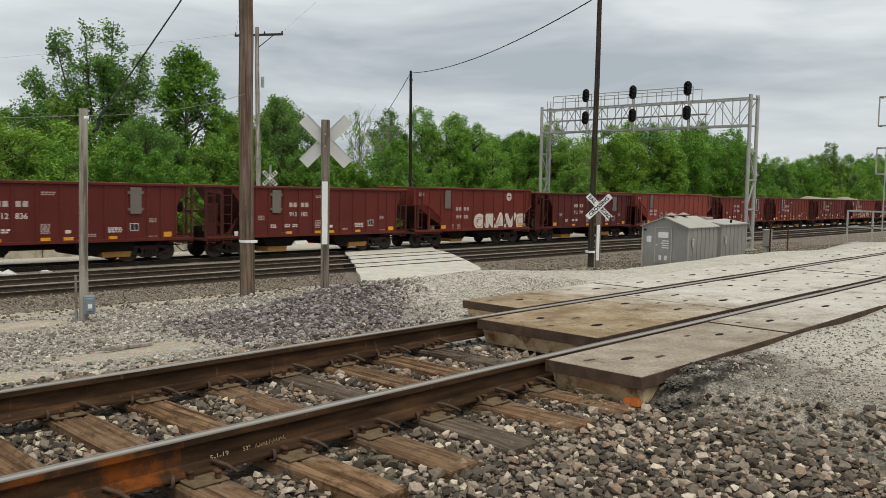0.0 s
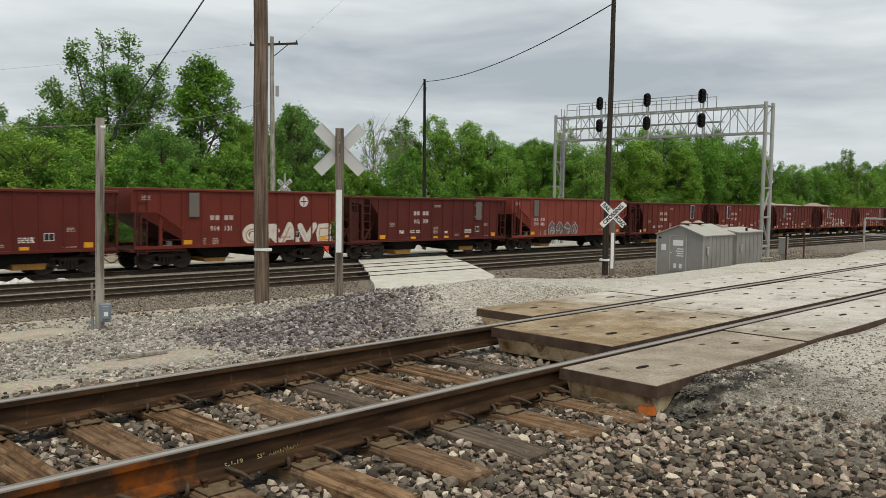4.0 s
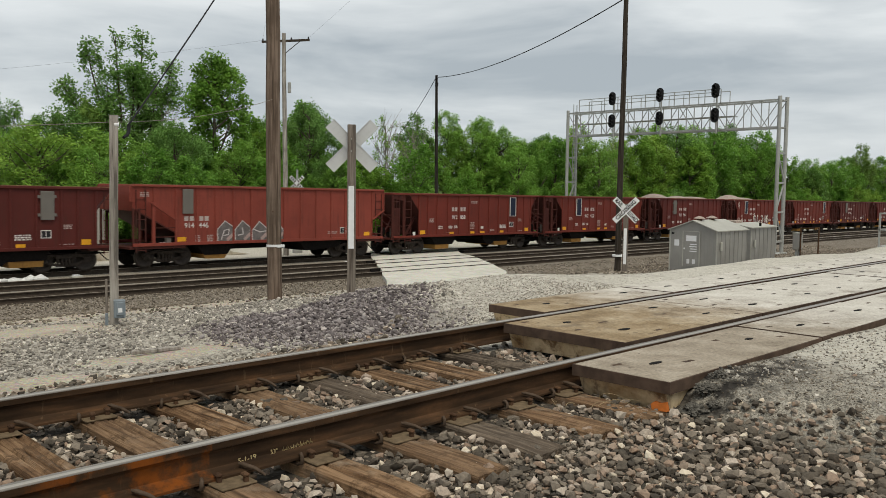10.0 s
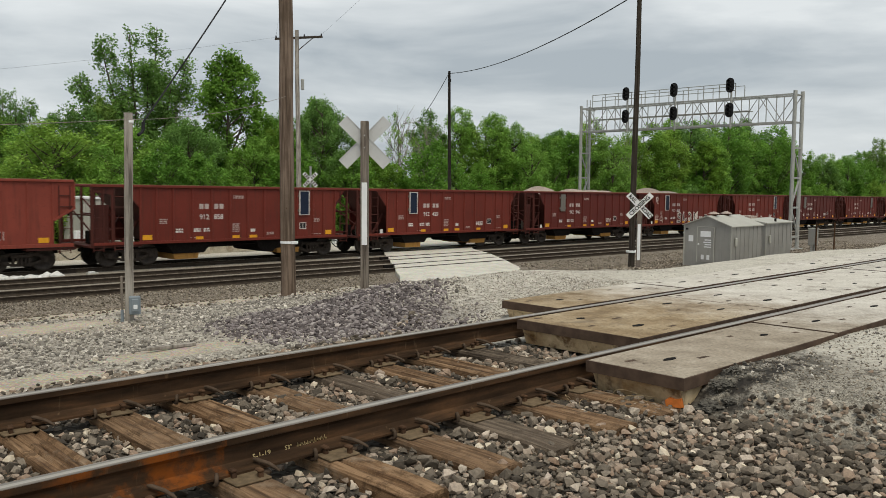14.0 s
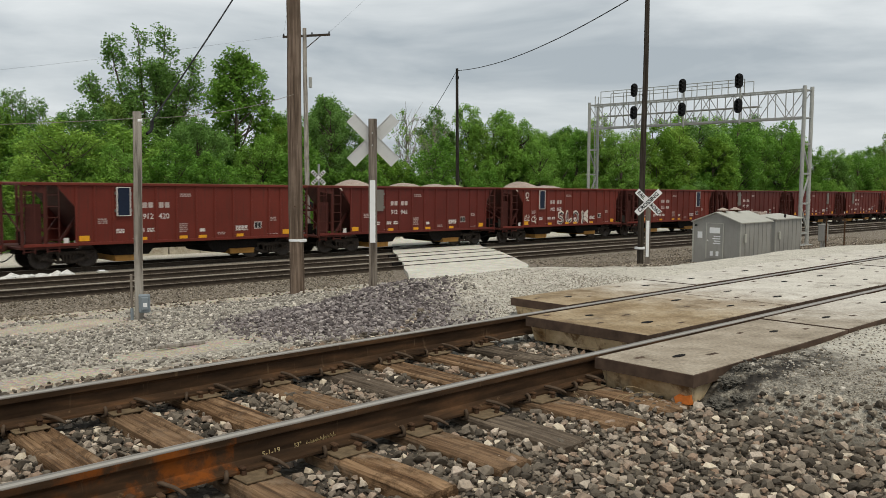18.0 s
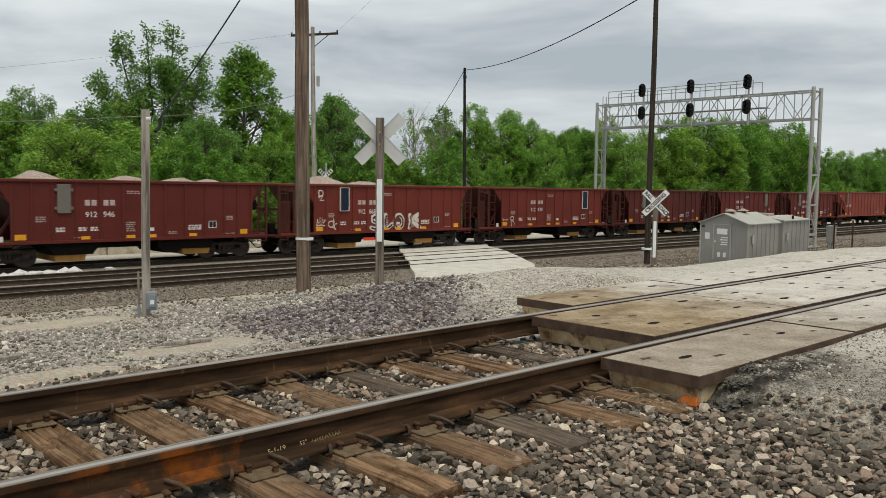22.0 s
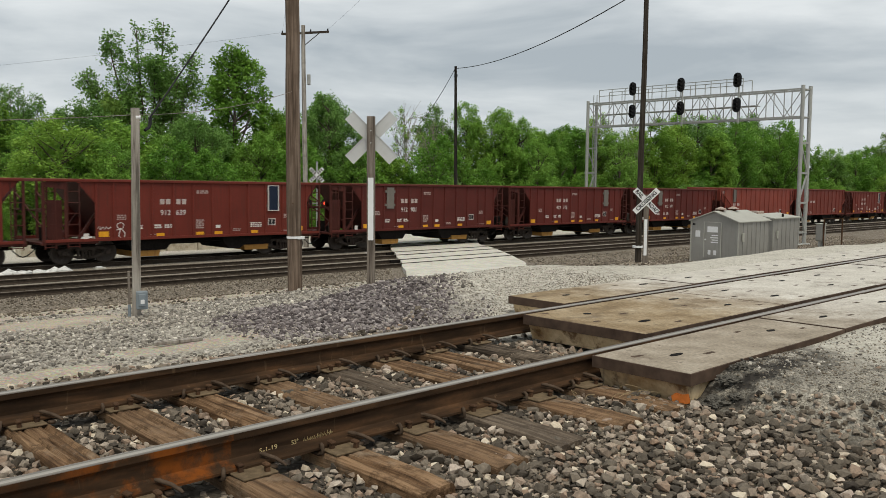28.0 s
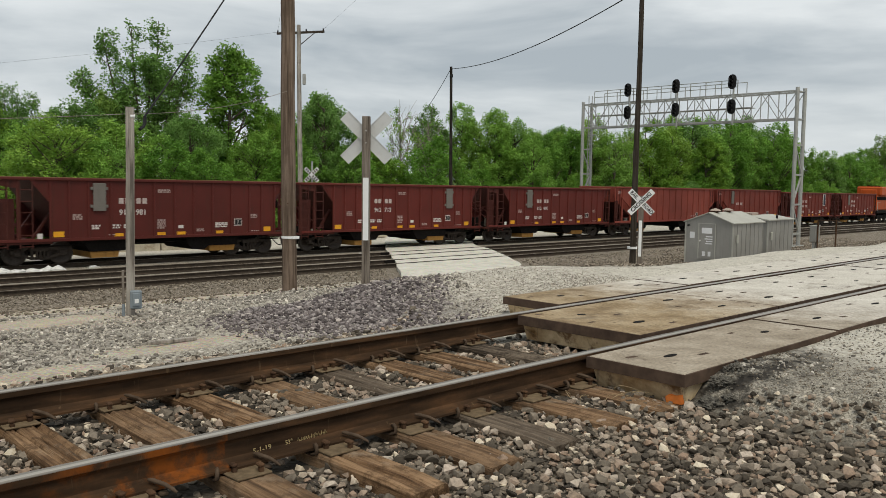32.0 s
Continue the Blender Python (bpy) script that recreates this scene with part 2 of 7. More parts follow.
def panel_paint(n):
    w = n.where()
    x, y, z = n.sep(w)
    a = n.noise(w, 2.4, 8, 0.68)
    b = n.noise(w, 38, 6, 0.65)
    ochre = n.ramp(a, [(0.28, (0.17, 0.12, 0.07)), (0.45, (0.295, 0.225, 0.14)), (0.6, (0.40, 0.325, 0.22)), (0.78, (0.52, 0.455, 0.35))])
    drab = n.ramp(a, [(0.28, (0.21, 0.178, 0.138)), (0.5, (0.345, 0.302, 0.243)), (0.75, (0.49, 0.445, 0.375))])
    old = n.mix(n.span(y, -0.1, 0.15), drab, ochre)
    pale = n.ramp(a, [(0.26, (0.42, 0.402, 0.365)), (0.45, (0.54, 0.522, 0.482)), (0.65, (0.62, 0.602, 0.562))])
    # towards the road's wheel tracks the panels are bleached, the first ones are brown
    c = n.mix(n.span(n.math("ADD", x, n.math("MULTIPLY", a, 3.0)), 8.3, 10.9), old, pale)
    c = n.mix(0.5, c, n.ramp(b, [(0.3, (0.18, 0.165, 0.15)), (0.7, (0.64, 0.61, 0.57))]), "OVERLAY")
    # dark oil spots, scrapes along the traffic's way and pale spalls
    s = n.math("MULTIPLY", n.span(n.noise(w, 1.7, 8, 0.74), 0.54, 0.68), 0.6)
    c = n.mix(s, c, (0.13, 0.10, 0.072))
    sc = n.math("MULTIPLY", n.span(n.noise(n.where((9, 1.2, 1), turn=0.7), 2.2, 6, 0.7), 0.58, 0.72), 0.22)
    c = n.mix(sc, c, (0.55, 0.50, 0.42))
    pit = n.math("MULTIPLY", n.span(n.noise(w, 17, 3), 0.66, 0.72), 0.7)
    n.color(n.mix(pit, c, (0.10, 0.08, 0.06)))
    n.rough(n.span(a, -1.2, 0.9))
    n.bump(n.math("ADD", b, n.math("MULTIPLY", a, 0.5)), 0.45, 0.008)


def wood_paint(dark, light, along="x", grain=14.0):
    def f(n):
        sc = (0.6, grain, grain) if along == "x" else ((grain, 0.6, grain) if along == "y" else (grain, grain, 0.5))
        p = n.where(sc, local=True)
        k = n.chance()
        q = n.add("ShaderNodeVectorMath")
        q.operation = "ADD"
        n.link(p, q.inputs[0])
        jig = n.add("ShaderNodeCombineXYZ")
        n.link(n.math("MULTIPLY", k, 37.0), jig.inputs[0])
        n.link(n.math("MULTIPLY", k, 11.0), jig.inputs[1])
        n.link(jig.outputs[0], q.inputs[1])
        g = n.noise(q.outputs[0], 1.6, 6, 0.65)
        b = n.noise(n.where(local=True), 3.0, 5)
        c = n.ramp(g, [(0.36, tuple(v * 0.3 for v in dark)), (0.44, dark), (0.58, light), (0.72, tuple(v * 1.25 for v in light))])
        c = n.mix(n.math("MULTIPLY", n.span(b, 0.45, 0.7), 0.5), c, tuple(v * 0.55 for v in dark))
        if along == "y":
            w = n.where(local=True)
            c = n.mix(n.math("MULTIPLY", n.span(n.noise(w, 7.0, 7, 0.75), 0.47, 0.62), 0.75), c, tuple(v * 0.45 for v in dark))
            c = n.mix(n.math("MULTIPLY", n.span(n.noise(w, 2.1, 5, 0.7), 0.52, 0.7), 0.55), c, (0.30, 0.25, 0.19))
        n.color(n.mix(n.math("MULTIPLY", k, 0.5), c, tuple(0.5 * (u + v) for u, v in zip(dark, (0.15, 0.115, 0.085)))))
        n.bump(g, 1.0, 0.02)
    return f


def rust_paint(n):
    p = n.where()
    a = n.noise(p, 4, 6)
    b = n.noise(p, 40, 5)
    c = n.ramp(a, [(0.3, (0.055, 0.033, 0.022)), (0.5, (0.095, 0.058, 0.036)), (0.72, (0.15, 0.088, 0.05))])
    n.color(n.mix(0.3, c, n.ramp(b, [(0.3, (0.05, 0.03, 0.02)), (0.7, (0.3, 0.18, 0.1))]), "OVERLAY"))
    n.bump(b, 0.3, 0.004)


def rail_side_paint(n):
    p = n.where()
    x, y, z = n.sep(p)
    a = n.noise(n.where((0.6, 4, 4)), 4, 6)
    b = n.noise(p, 45, 5)
    c = n.ramp(a, [(0.28, (0.028, 0.018, 0.011)), (0.5, (0.062, 0.038, 0.022)), (0.64, (0.105, 0.06, 0.032)), (0.8, (0.18, 0.095, 0.045))])
    drip = n.span(n.noise(n.where((9, 9, 1.2)), 1.6, 5, 0.7), 0.60, 0.74)
    c = n.mix(n.math("MULTIPLY", drip, 0.5), c, (0.27, 0.19, 0.11))
    # the fresh orange weld repair on the near rail
    orange = n.math("MULTIPLY", n.math("MULTIPLY", n.span(x, 0.8, 1.5), n.math("SUBTRACT", 1.0, n.span(x, 1.985, 1.995))), n.math("SUBTRACT", 1.0, n.span(y, 0.5, 0.6)))
    c = n.mix(n.math("MULTIPLY", orange, n.span(n.noise(p, 5, 6, 0.65), 0.42, 0.62)), c, (0.24, 0.075, 0.014))
    n.color(n.mix(0.3, c, n.ramp(b, [(0.3, (0.05, 0.03, 0.02)), (0.7, (0.3, 0.18, 0.1))]), "OVERLAY"))
    n.bump(b, 0.3, 0.003)


def rail_top_paint(n):
    p = n.where((0.4, 60, 1))
    a = n.noise(p, 2, 4)
    y = n.sep(n.where())[1]
    band = n.math("ABSOLUTE", n.math("SUBTRACT", n.math("MODULO", n.math("ADD", y, 0.06), 1.505), 0.045))
    c = n.ramp(a, [(0.3, (0.11, 0.097, 0.083)), (0.55, (0.175, 0.158, 0.138)), (0.75, (0.30, 0.28, 0.25))])
    c = n.mix(n.math("MULTIPLY", n.math("SUBTRACT", 1.0, n.span(band, 0.008, 0.02)), 0.55), c, (0.42, 0.40, 0.365))
    n.color(c)


def paint(base, dirt=(0.05, 0.035, 0.03), amount=0.5, fade=0.12, streak=True):
    """Weathered sheet paint: slow fading, fine grain, rain streaks."""
    def f(n):
        p = n.where(local=True)
        a = n.noise(p, 0.8, 5)
        b = n.noise(p, 14, 6)
        s = n.noise(n.where((7, 7, 0.5), local=True), 1.5, 5)
        c = n.ramp(a, [(0.3, tuple(v * (1 - fade) for v in base)), (0.7, tuple(min(1, v * (1 + fade)) for v in base))])
        c = n.mix(n.math("MULTIPLY", n.span(s, 0.5, 0.8), amount), c, dirt)
        n.color(n.mix(n.math("MULTIPLY", n.span(b, 0.56, 0.75), amount * 0.8), c, dirt))
        n.bump(a, 0.15, 0.01)
    return f


def grainy(base, spread=0.25, scale=20):
    def f(n):
        p = n.where()
        a = n.noise(p, scale, 5)
        b = n.noise(p, scale * 0.1, 4)
        c = n.ramp(a, [(0.3, tuple(v * (1 - spread) for v in base)), (0.7, tuple(min(1, v * (1 + spread)) for v in base))])
        n.color(n.mix(0.3, c, n.ramp(b, [(0.3, tuple(v * 0.6 for v in base)), (0.7, tuple(min(1, v * 1.2) for v in base))])))
        n.bump(a, 0.2, 0.004)
    return f


def leaf_paint(a, b, c):
    def f(n):
        k = n.island()
        o = n.chance()
        col = n.ramp(k, [(0.0, a), (0.5, b), (1.0, c)])
        n.b.inputs["Specular IOR Level"].default_value = 0.25
        thin = n.add("ShaderNodeBsdfTranslucent")
        blend = n.add("ShaderNodeMixShader")
        blend.inputs[0].default_value = 0.36
        patch = n.noise(n.where(local=True), 0.55, 3)
        col = n.mix(0.6, col, n.ramp(patch, [(0.32, a), (0.5, b), (0.68, c)]))
        drift = n.ramp(o, [(0.0, (1.12, 1.02, 0.8)), (0.35, (0.9, 0.95, 0.9)), (0.7, (1.0, 1.05, 0.9)), (1.0, (0.88, 0.95, 0.92))])
        last = n.mix(1.0, col, drift, "MULTIPLY")
        n.color(last)
        n.link(last, thin.inputs[0])
        n.link(n.b.outputs[0], blend.inputs[1])
        n.link(thin.outputs[0], blend.inputs[2])
        n.link(blend.outputs[0], n.t.nodes["Material Output"].inputs[0])
    return f


M_STONE = material("ballast_stone", stone_paint, 0.9)
M_DARKSTONE = material("dark_gravel", dark_stone_paint, 0.9)
M_PALESTONE = material("pale_gravel", pale_stone_paint, 0.9)
M_BANKSTONE = material("bank_ballast", bank_stone_paint, 0.9)
M_GROUND = material("gravel_ground", ground_paint, 0.95)
M_ROAD = material("packed_gravel_road", road_paint, 0.92)
M_PANEL = material("crossing_concrete", panel_paint, 0.85)
M_CONCRETE = material("old_concrete", concrete_paint((0.56, 0.525, 0.44), (0.42, 0.385, 0.31), (0.24, 0.18, 0.11)), 0.9)
M_FOOT = material("stained_footing", concrete_paint((0.60, 0.48, 0.31), (0.30, 0.19, 0.09), (0.12, 0.065, 0.03), 5.5, 0.9), 0.9)
M_TIE = material("tie_wood", wood_paint((0.14, 0.08, 0.042), (0.30, 0.19, 0.108), "y", 16.0), 0.9)
M_TIEDARK = material("creosote_wood", wood_paint((0.085, 0.066, 0.05), (0.22, 0.175, 0.13), "y", 16.0), 0.9)
M_POLE = material("pole_wood", wood_paint((0.105, 0.074, 0.056), (0.25, 0.19, 0.15), "z", 14.0), 0.9)
M_POST = material("grey_post_wood", wood_paint((0.27, 0.245, 0.215), (0.41, 0.385, 0.345), "z", 12.0), 0.9)
M_POSTB = material("brown_post_wood", wood_paint((0.13, 0.11, 0.095), (0.24, 0.21, 0.18), "z", 12.0), 0.9)
M_BLACKPOLE = material("creosoted_pole_wood", wood_paint((0.014, 0.0125, 0.011), (0.045, 0.04, 0.035), "z", 12.0), 0.85)
M_RUST = material("rusty_iron", rust_paint, 0.85, 0.0)
M_PLATEIRON = material("dusty_iron", grainy((0.15, 0.11, 0.068), 0.4, 25), 0.85)
M_ANCHOR = material("rusty_anchor", grainy((0.085, 0.06, 0.042), 0.4, 25), 0.8)
M_RAIL = material("rail_side", rail_side_paint, 0.75, 0.0)
M_RAILTOP = material("rail_head", rail_top_paint, 0.5, 0.0)
M_EDGE = material("rusty_edge_steel", grainy((0.083, 0.056, 0.041), 0.45, 9), 0.8)
M_ORANGE = material("orange_spray", grainy((0.75, 0.22, 0.05), 0.15, 30), 0.8)
M_WHITE = material("white_sign", paint((0.72, 0.73, 0.73), (0.42, 0.41, 0.38), 0.25, 0.05), 0.5)
M_TAPE = material("reflective_white", grainy((0.74, 0.75, 0.76), 0.06, 8), 0.45)
M_SIGNBACK = material("sign_back_aluminium", paint((0.52, 0.53, 0.53), (0.36, 0.35, 0.34), 0.3, 0.08), 0.5)
M_BLACK = material("black_paint", grainy((0.018, 0.018, 0.019), 0.3, 10), 0.6)
M_STEEL = material("galvanised_steel", grainy((0.36, 0.365, 0.345), 0.12, 6), 0.55, 0.2)
M_ALU = material("mill_aluminium", paint((0.30, 0.295, 0.275), (0.19, 0.187, 0.172), 0.35, 0.14), 0.42, 0.3)
M_ALUROOF = material("pale_roof_metal", paint((0.42, 0.415, 0.37), (0.28, 0.27, 0.23), 0.35, 0.1), 0.6, 0.1)
M_BOX = material("grey_box_paint", paint((0.20, 0.235, 0.26), (0.12, 0.125, 0.12), 0.4), 0.5)
M_UNDER = material("black_running_gear", grainy((0.013, 0.011, 0.01), 0.4, 9), 0.85)
M_WHEEL = material("wheel_steel", grainy((0.055, 0.045, 0.038), 0.35, 12), 0.6, 0.0)
M_CHUTE = material("yellow_brown_chute", paint((0.38, 0.20, 0.055), (0.09, 0.05, 0.03), 0.6), 0.75)
M_MARK = material("white_stencil", grainy((0.62, 0.58, 0.55), 0.12, 10), 0.7)
M_BLOCK = material("worn_white_stencil", grainy((0.44, 0.37, 0.345), 0.2, 12), 0.7)
M_FAINT = material("faded_stencil", grainy((0.36, 0.27, 0.25), 0.15, 10), 0.7)
M_YELLOW = material("yellow_reflector", grainy((0.72, 0.34, 0.02), 0.12, 8), 0.5)
M_PLATE = material("grey_plate", paint((0.15, 0.138, 0.122), (0.1, 0.08, 0.065), 0.4), 0.6)
M_BLUE = material("dark_blue_plate", grainy((0.010, 0.017, 0.038), 0.2, 6), 0.5)
M_LOAD = material("aggregate_load", grainy((0.35, 0.285, 0.245), 0.5, 13), 0.95)
M_REDLAMP = material("red_lamp_lens", grainy((0.6, 0.03, 0.02), 0.05, 5), 0.3)
M_REDPLASTIC = material("red_plastic", grainy((0.62, 0.06, 0.035), 0.15, 5), 0.6)
M_WIRE = material("black_cable", grainy((0.02, 0.02, 0.022), 0.2, 5), 0.7)
M_LEAF = material("leaves", leaf_paint((0.09, 0.205, 0.026), (0.162, 0.33, 0.046), (0.245, 0.45, 0.078)), 0.6)
M_LEAFPALE = material("pale_leaves", leaf_paint((0.152, 0.29, 0.042), (0.245, 0.435, 0.074), (0.35, 0.57, 0.12)), 0.6)
M_LEAFDARK = material("dark_leaves", leaf_paint((0.105, 0.205, 0.043), (0.172, 0.315, 0.072), (0.25, 0.42, 0.115)), 0.6)
M_BARK = material("bark", grainy((0.11, 0.09, 0.07), 0.3, 8), 0.95)
M_DEAD = material("bare_twig", grainy((0.30, 0.27, 0.23), 0.2, 8), 0.95)
for mat_, strength_ in ((M_REDLAMP, 2.2),):
    mat_.node_tree.nodes["Principled BSDF"].inputs["Emission Color"].default_value = (1.0, 0.09, 0.04, 1)
    mat_.node_tree.nodes["Principled BSDF"].inputs["Emission Strength"].default_value = strength_

CAR_REDS = [material("hopper_red", paint(c, (0.055, 0.024, 0.016), 0.55, 0.14), 0.6) for c in
            ((0.108, 0.0195, 0.0145), (0.138, 0.0245, 0.016), (0.215, 0.046, 0.031), (0.088, 0.0175, 0.0135), (0.150, 0.029, 0.019))]


M_ENDRED = material("grimy_end_red", paint((0.075, 0.021, 0.016), (0.016, 0.01, 0.009), 0.6), 0.7)
M_FRAME = material("truck_casting", grainy((0.052, 0.042, 0.035), 0.4, 9), 0.8)
M_YARDTIE = material("yard_tie_wood", wood_paint((0.115, 0.088, 0.06), (0.24, 0.19, 0.135), "y", 16.0), 0.9)
M_LIP = material("rusty_car_lip", grainy((0.24, 0.135, 0.08), 0.3, 7), 0.8)
M_YARDHEAD = material("dull_yard_rail_head", grainy((0.20, 0.172, 0.138), 0.3, 8), 0.55)
M_YARDRAIL = material("dark_yard_rail", grainy((0.055, 0.043, 0.033), 0.4, 8), 0.8)


# ---- mesh tools ----
class Shape:
    """Gathers vertices and faces of one part."""

    def __init__(self):
        self.v, self.f, self.s = [], [], []

    def add(self, verts, faces, smooth=False):
        k = len(self.v)
        self.v.extend(tuple(p) for p in verts)
        self.f.extend(tuple(i + k for i in f) for f in faces)
        self.s.extend([smooth] * len(faces))
        return self

    def box(self, x0, x1, y0, y1, z0, z1, bevel=0.0, m=None):
        if bevel <= 0:
            vs = [(x, y, z) for z in (z0, z1) for y in (y0, y1) for x in (x0, x1)]
            fs = [(0, 2, 3, 1), (4, 5, 7, 6), (0, 1, 5, 4), (2, 6, 7, 3), (0, 4, 6, 2), (1, 3, 7, 5)]
        else:
            b = min(bevel, 0.49 * (x1 - x0), 0.49 * (y1 - y0), 0.49 * (z1 - z0))
            bm = bmesh.new()
            bmesh.ops.create_cube(bm, size=1.0)
            for w in bm.verts:
                w.co = ((x0 + x1) / 2 + w.co.x * (x1 - x0), (y0 + y1) / 2 + w.co.y * (y1 - y0), (z0 + z1) / 2 + w.co.z * (z1 - z0))
            bmesh.ops.bevel(bm, geom=bm.edges[:], offset=b, segments=1, affect="EDGES", profile=0.5)
            bm.verts.index_update()
            vs = [tuple(w.co) for w in bm.verts]
            fs = [tuple(w.index for w in f.verts) for f in bm.faces]
            bm.free()
        if m is not None:
            vs = [tuple(m @ Vector(p)) for p in vs]
        return self.add(vs, fs)

    def tube(self, points, radii, n=8, cap=True, smooth=True):
        pts = [Vector(p) for p in points]
        if isinstance(radii, (int, float)):
            radii = [radii] * len(pts)
        vs, fs = [], []
        ref = None
        for i, p in enumerate(pts):
            d = (pts[min(i + 1, len(pts) - 1)] - pts[max(i - 1, 0)]).normalized()
            if ref is None:
                ref = Vector((0, 0, 1)) if abs(d.z) < 0.9 else Vector((1, 0, 0))
            a = d.cross(ref).normalized()
            b = a.cross(d).normalized()
            ref = b
            for j in range(n):
                t = 2 * math.pi * j / n
                vs.append(p + (a * math.cos(t) + b * math.sin(t)) * radii[i])
        for i in range(len(pts) - 1):
            for j in range(n):
                fs.append((i * n + j, i * n + (j + 1) % n, (i + 1) * n + (j + 1) % n, (i + 1) * n + j))
        self.add(vs, fs, smooth)
        if cap:
            self.add(vs[:n], [tuple(range(n))[::-1]])
            self.add(vs[-n:], [tuple(range(n))])
        return self

    def bar(self, a, b, w, h=None):
        """A square bar from a to b."""
        a, b = Vector(a), Vector(b)
        h = h or w
        d = b - a
        q = d.to_track_quat("Z", "Y").to_matrix().to_4x4()
        m = Matrix.Translation(a) @ q
        return self.box(-w / 2, w / 2, -h / 2, h / 2, 0, d.length, 0, m)

    def prism(self, outline, a, b, axis="x"):
        """An outline of (u, v) drawn from a to b along an axis: x uses (y, z), y uses (x, z), z uses (x, y)."""
        n = len(outline)
        place = {"x": lambda u, v, w: (w, u, v), "y": lambda u, v, w: (u, w, v), "z": lambda u, v, w: (u, v, w)}[axis]
        vs = [place(u, v, a) for u, v in outline] + [place(u, v, b) for u, v in outline]
        fs = [tuple(range(n))[::-1], tuple(range(n, 2 * n))] + [(i, (i + 1) % n, n + (i + 1) % n, n + i) for i in range(n)]
        return self.add(vs, fs)

    def disc(self, c, r, depth, axis="y", n=20):
        c = Vector(c)
        d = {"x": Vector((1, 0, 0)), "y": Vector((0, 1, 0)), "z": Vector((0, 0, 1))}[axis] * (depth / 2)
        return self.tube([c - d, c + d], r, n)

    def mesh(self, name, mat):
        me = bpy.data.meshes.new(name)
        me.from_pydata(self.v, [], self.f)
        if any(self.s):
            me.polygons.foreach_set("use_smooth", self.s)
        if mat is not None:
            me.materials.append(mat)
        bm = bmesh.new()
        bm.from_mesh(me)
        bmesh.ops.recalc_face_normals(bm, faces=bm.faces)
        bm.to_mesh(me)
        bm.free()
        me.update()
        return me


def part(name, shape, mat, parent=None, label="", kind=""):
    me = shape if isinstance(shape, bpy.types.Mesh) else shape.mesh(name, mat)
    ob = new(name, me)
    ob.parent = parent
    if label or kind:
        tagged(ob, label, kind=kind)
    return ob


def root(name, x, y, z, label, category, group="", kind="", rz=0):
    e = new(name)
    e.empty_display_size = 0.2
    e.matrix_basis = pose(x, y, z, 0, 0, rz)
    return tagged(e, label, category, group, kind)


# ---- ground ----


def smooth(v, a, b):
    t = min(1.0, max(0.0, (v - a) / (b - a)))
    return t * t * (3 - 2 * t)


PROFILE = [(-400, -0.6), (-40, -0.25), (-6, -0.12), (-2.2, -0.085), (-1.0, -0.062), (2.2, -0.06), (3.0, -0.12), (5.0, -0.27), (8.5, -0.53), (9.0, -0.66), (10.0, -0.76),
           (12.0, -0.97), (14.0, -1.26), (20.5, -2.24), (22.5, -2.46), (23.5, -2.284), (40.0, -2.284), (42.0, -2.33), (48.0, -2.3), (60.0, -2.2), (4000, -2.2)]
ROADSIDE = [(-400, -0.6), (-40, -0.1), (-6, 0.0), (-1.0, 0.165), (2.4, 0.16), (3.6, 0.10), (5.0, -0.22), (7.0, -0.66), (10.0, -1.02), (12.0, -1.16), (14.0, -1.40), (20.5, -2.20), (22.5, -2.20),
            (23.5, -2.284), (40.0, -2.284), (42.0, -2.33), (48.0, -2.3), (60.0, -2.2), (4000, -2.2)]


LOWSIDE = [(2.4, 0.12), (3.4, 0.0), (5.0, -0.55), (7.0, -1.25), (10.0, -1.65), (16.0, -2.0), (20.5, -2.26), (22.5, -2.46), (23.5, -2.284), (40.0, -2.284), (42.0, -2.33),
           (48.0, -2.3), (60.0, -2.2), (4000, -2.2)]


def profile(table, y):
    for (a, za), (b, zb) in zip(table, table[1:]):
        if y <= b:
            return za + (zb - za) * (y - a) / (b - a)
    return table[-1][1]


def road_left(y):
    return 6.2 + (y - 2.4) * 0.78 if y > 2.4 else 5.2 + max(-30.0, y) * 0.02


def ground_z(x, y):
    a, b = profile(PROFILE, y), profile(ROADSIDE, y)
    k = smooth(x, road_left(y) - (0.5 if y > 2.4 else 0.33), road_left(y) + (2.0 if y > 2.4 else 0.06))
    if -0.95 < y < 2.4:
        k *= smooth(abs(y - 0.75), 1.50, 1.56)
    z = a + (b - a) * k
    if y > 2.4:
        z += (profile(LOWSIDE, y) - z) * smooth(x, road_left(y) + 8.5, road_left(y) + 17.0)
    z += GRADE * max(-60.0, min(x, 400.0)) * smooth(y, 5.0, 21.0)
    # the heap of dark gravel beside the crossing and the wide hump on the far plateau
    z += 0.22 * math.exp(-((x - 6.8) / 1.6) ** 2 - ((y - 4.4) / 1.0) ** 2)
    z += 0.25 * math.exp(-((x - 8.5) / 2.0) ** 2 - ((y - 4.4) / 1.0) ** 2)
    z += 0.62 * math.exp(-((x - 31.5) / 5.0) ** 2 - ((y - 6.9) / 1.8) ** 2)
    if -12 < y < 22 and -20 < x < 60:
        z += 0.035 * noise.noise((x * 0.7, y * 0.7, 0)) + 0.015 * noise.noise((x * 2.5, y * 2.5, 3)) * (1 - smooth(x, 5, 7) * smooth(-y, -6, -4))
    return z


def spread(stops):
    """Uneven steps: (start, end, step) after one another."""
    out = []
    for a, b, s in stops:
        k = max(1, round((b - a) / s))
        out += [a + (b - a) * i / k for i in range(k)]
    return out + [stops[-1][1]]


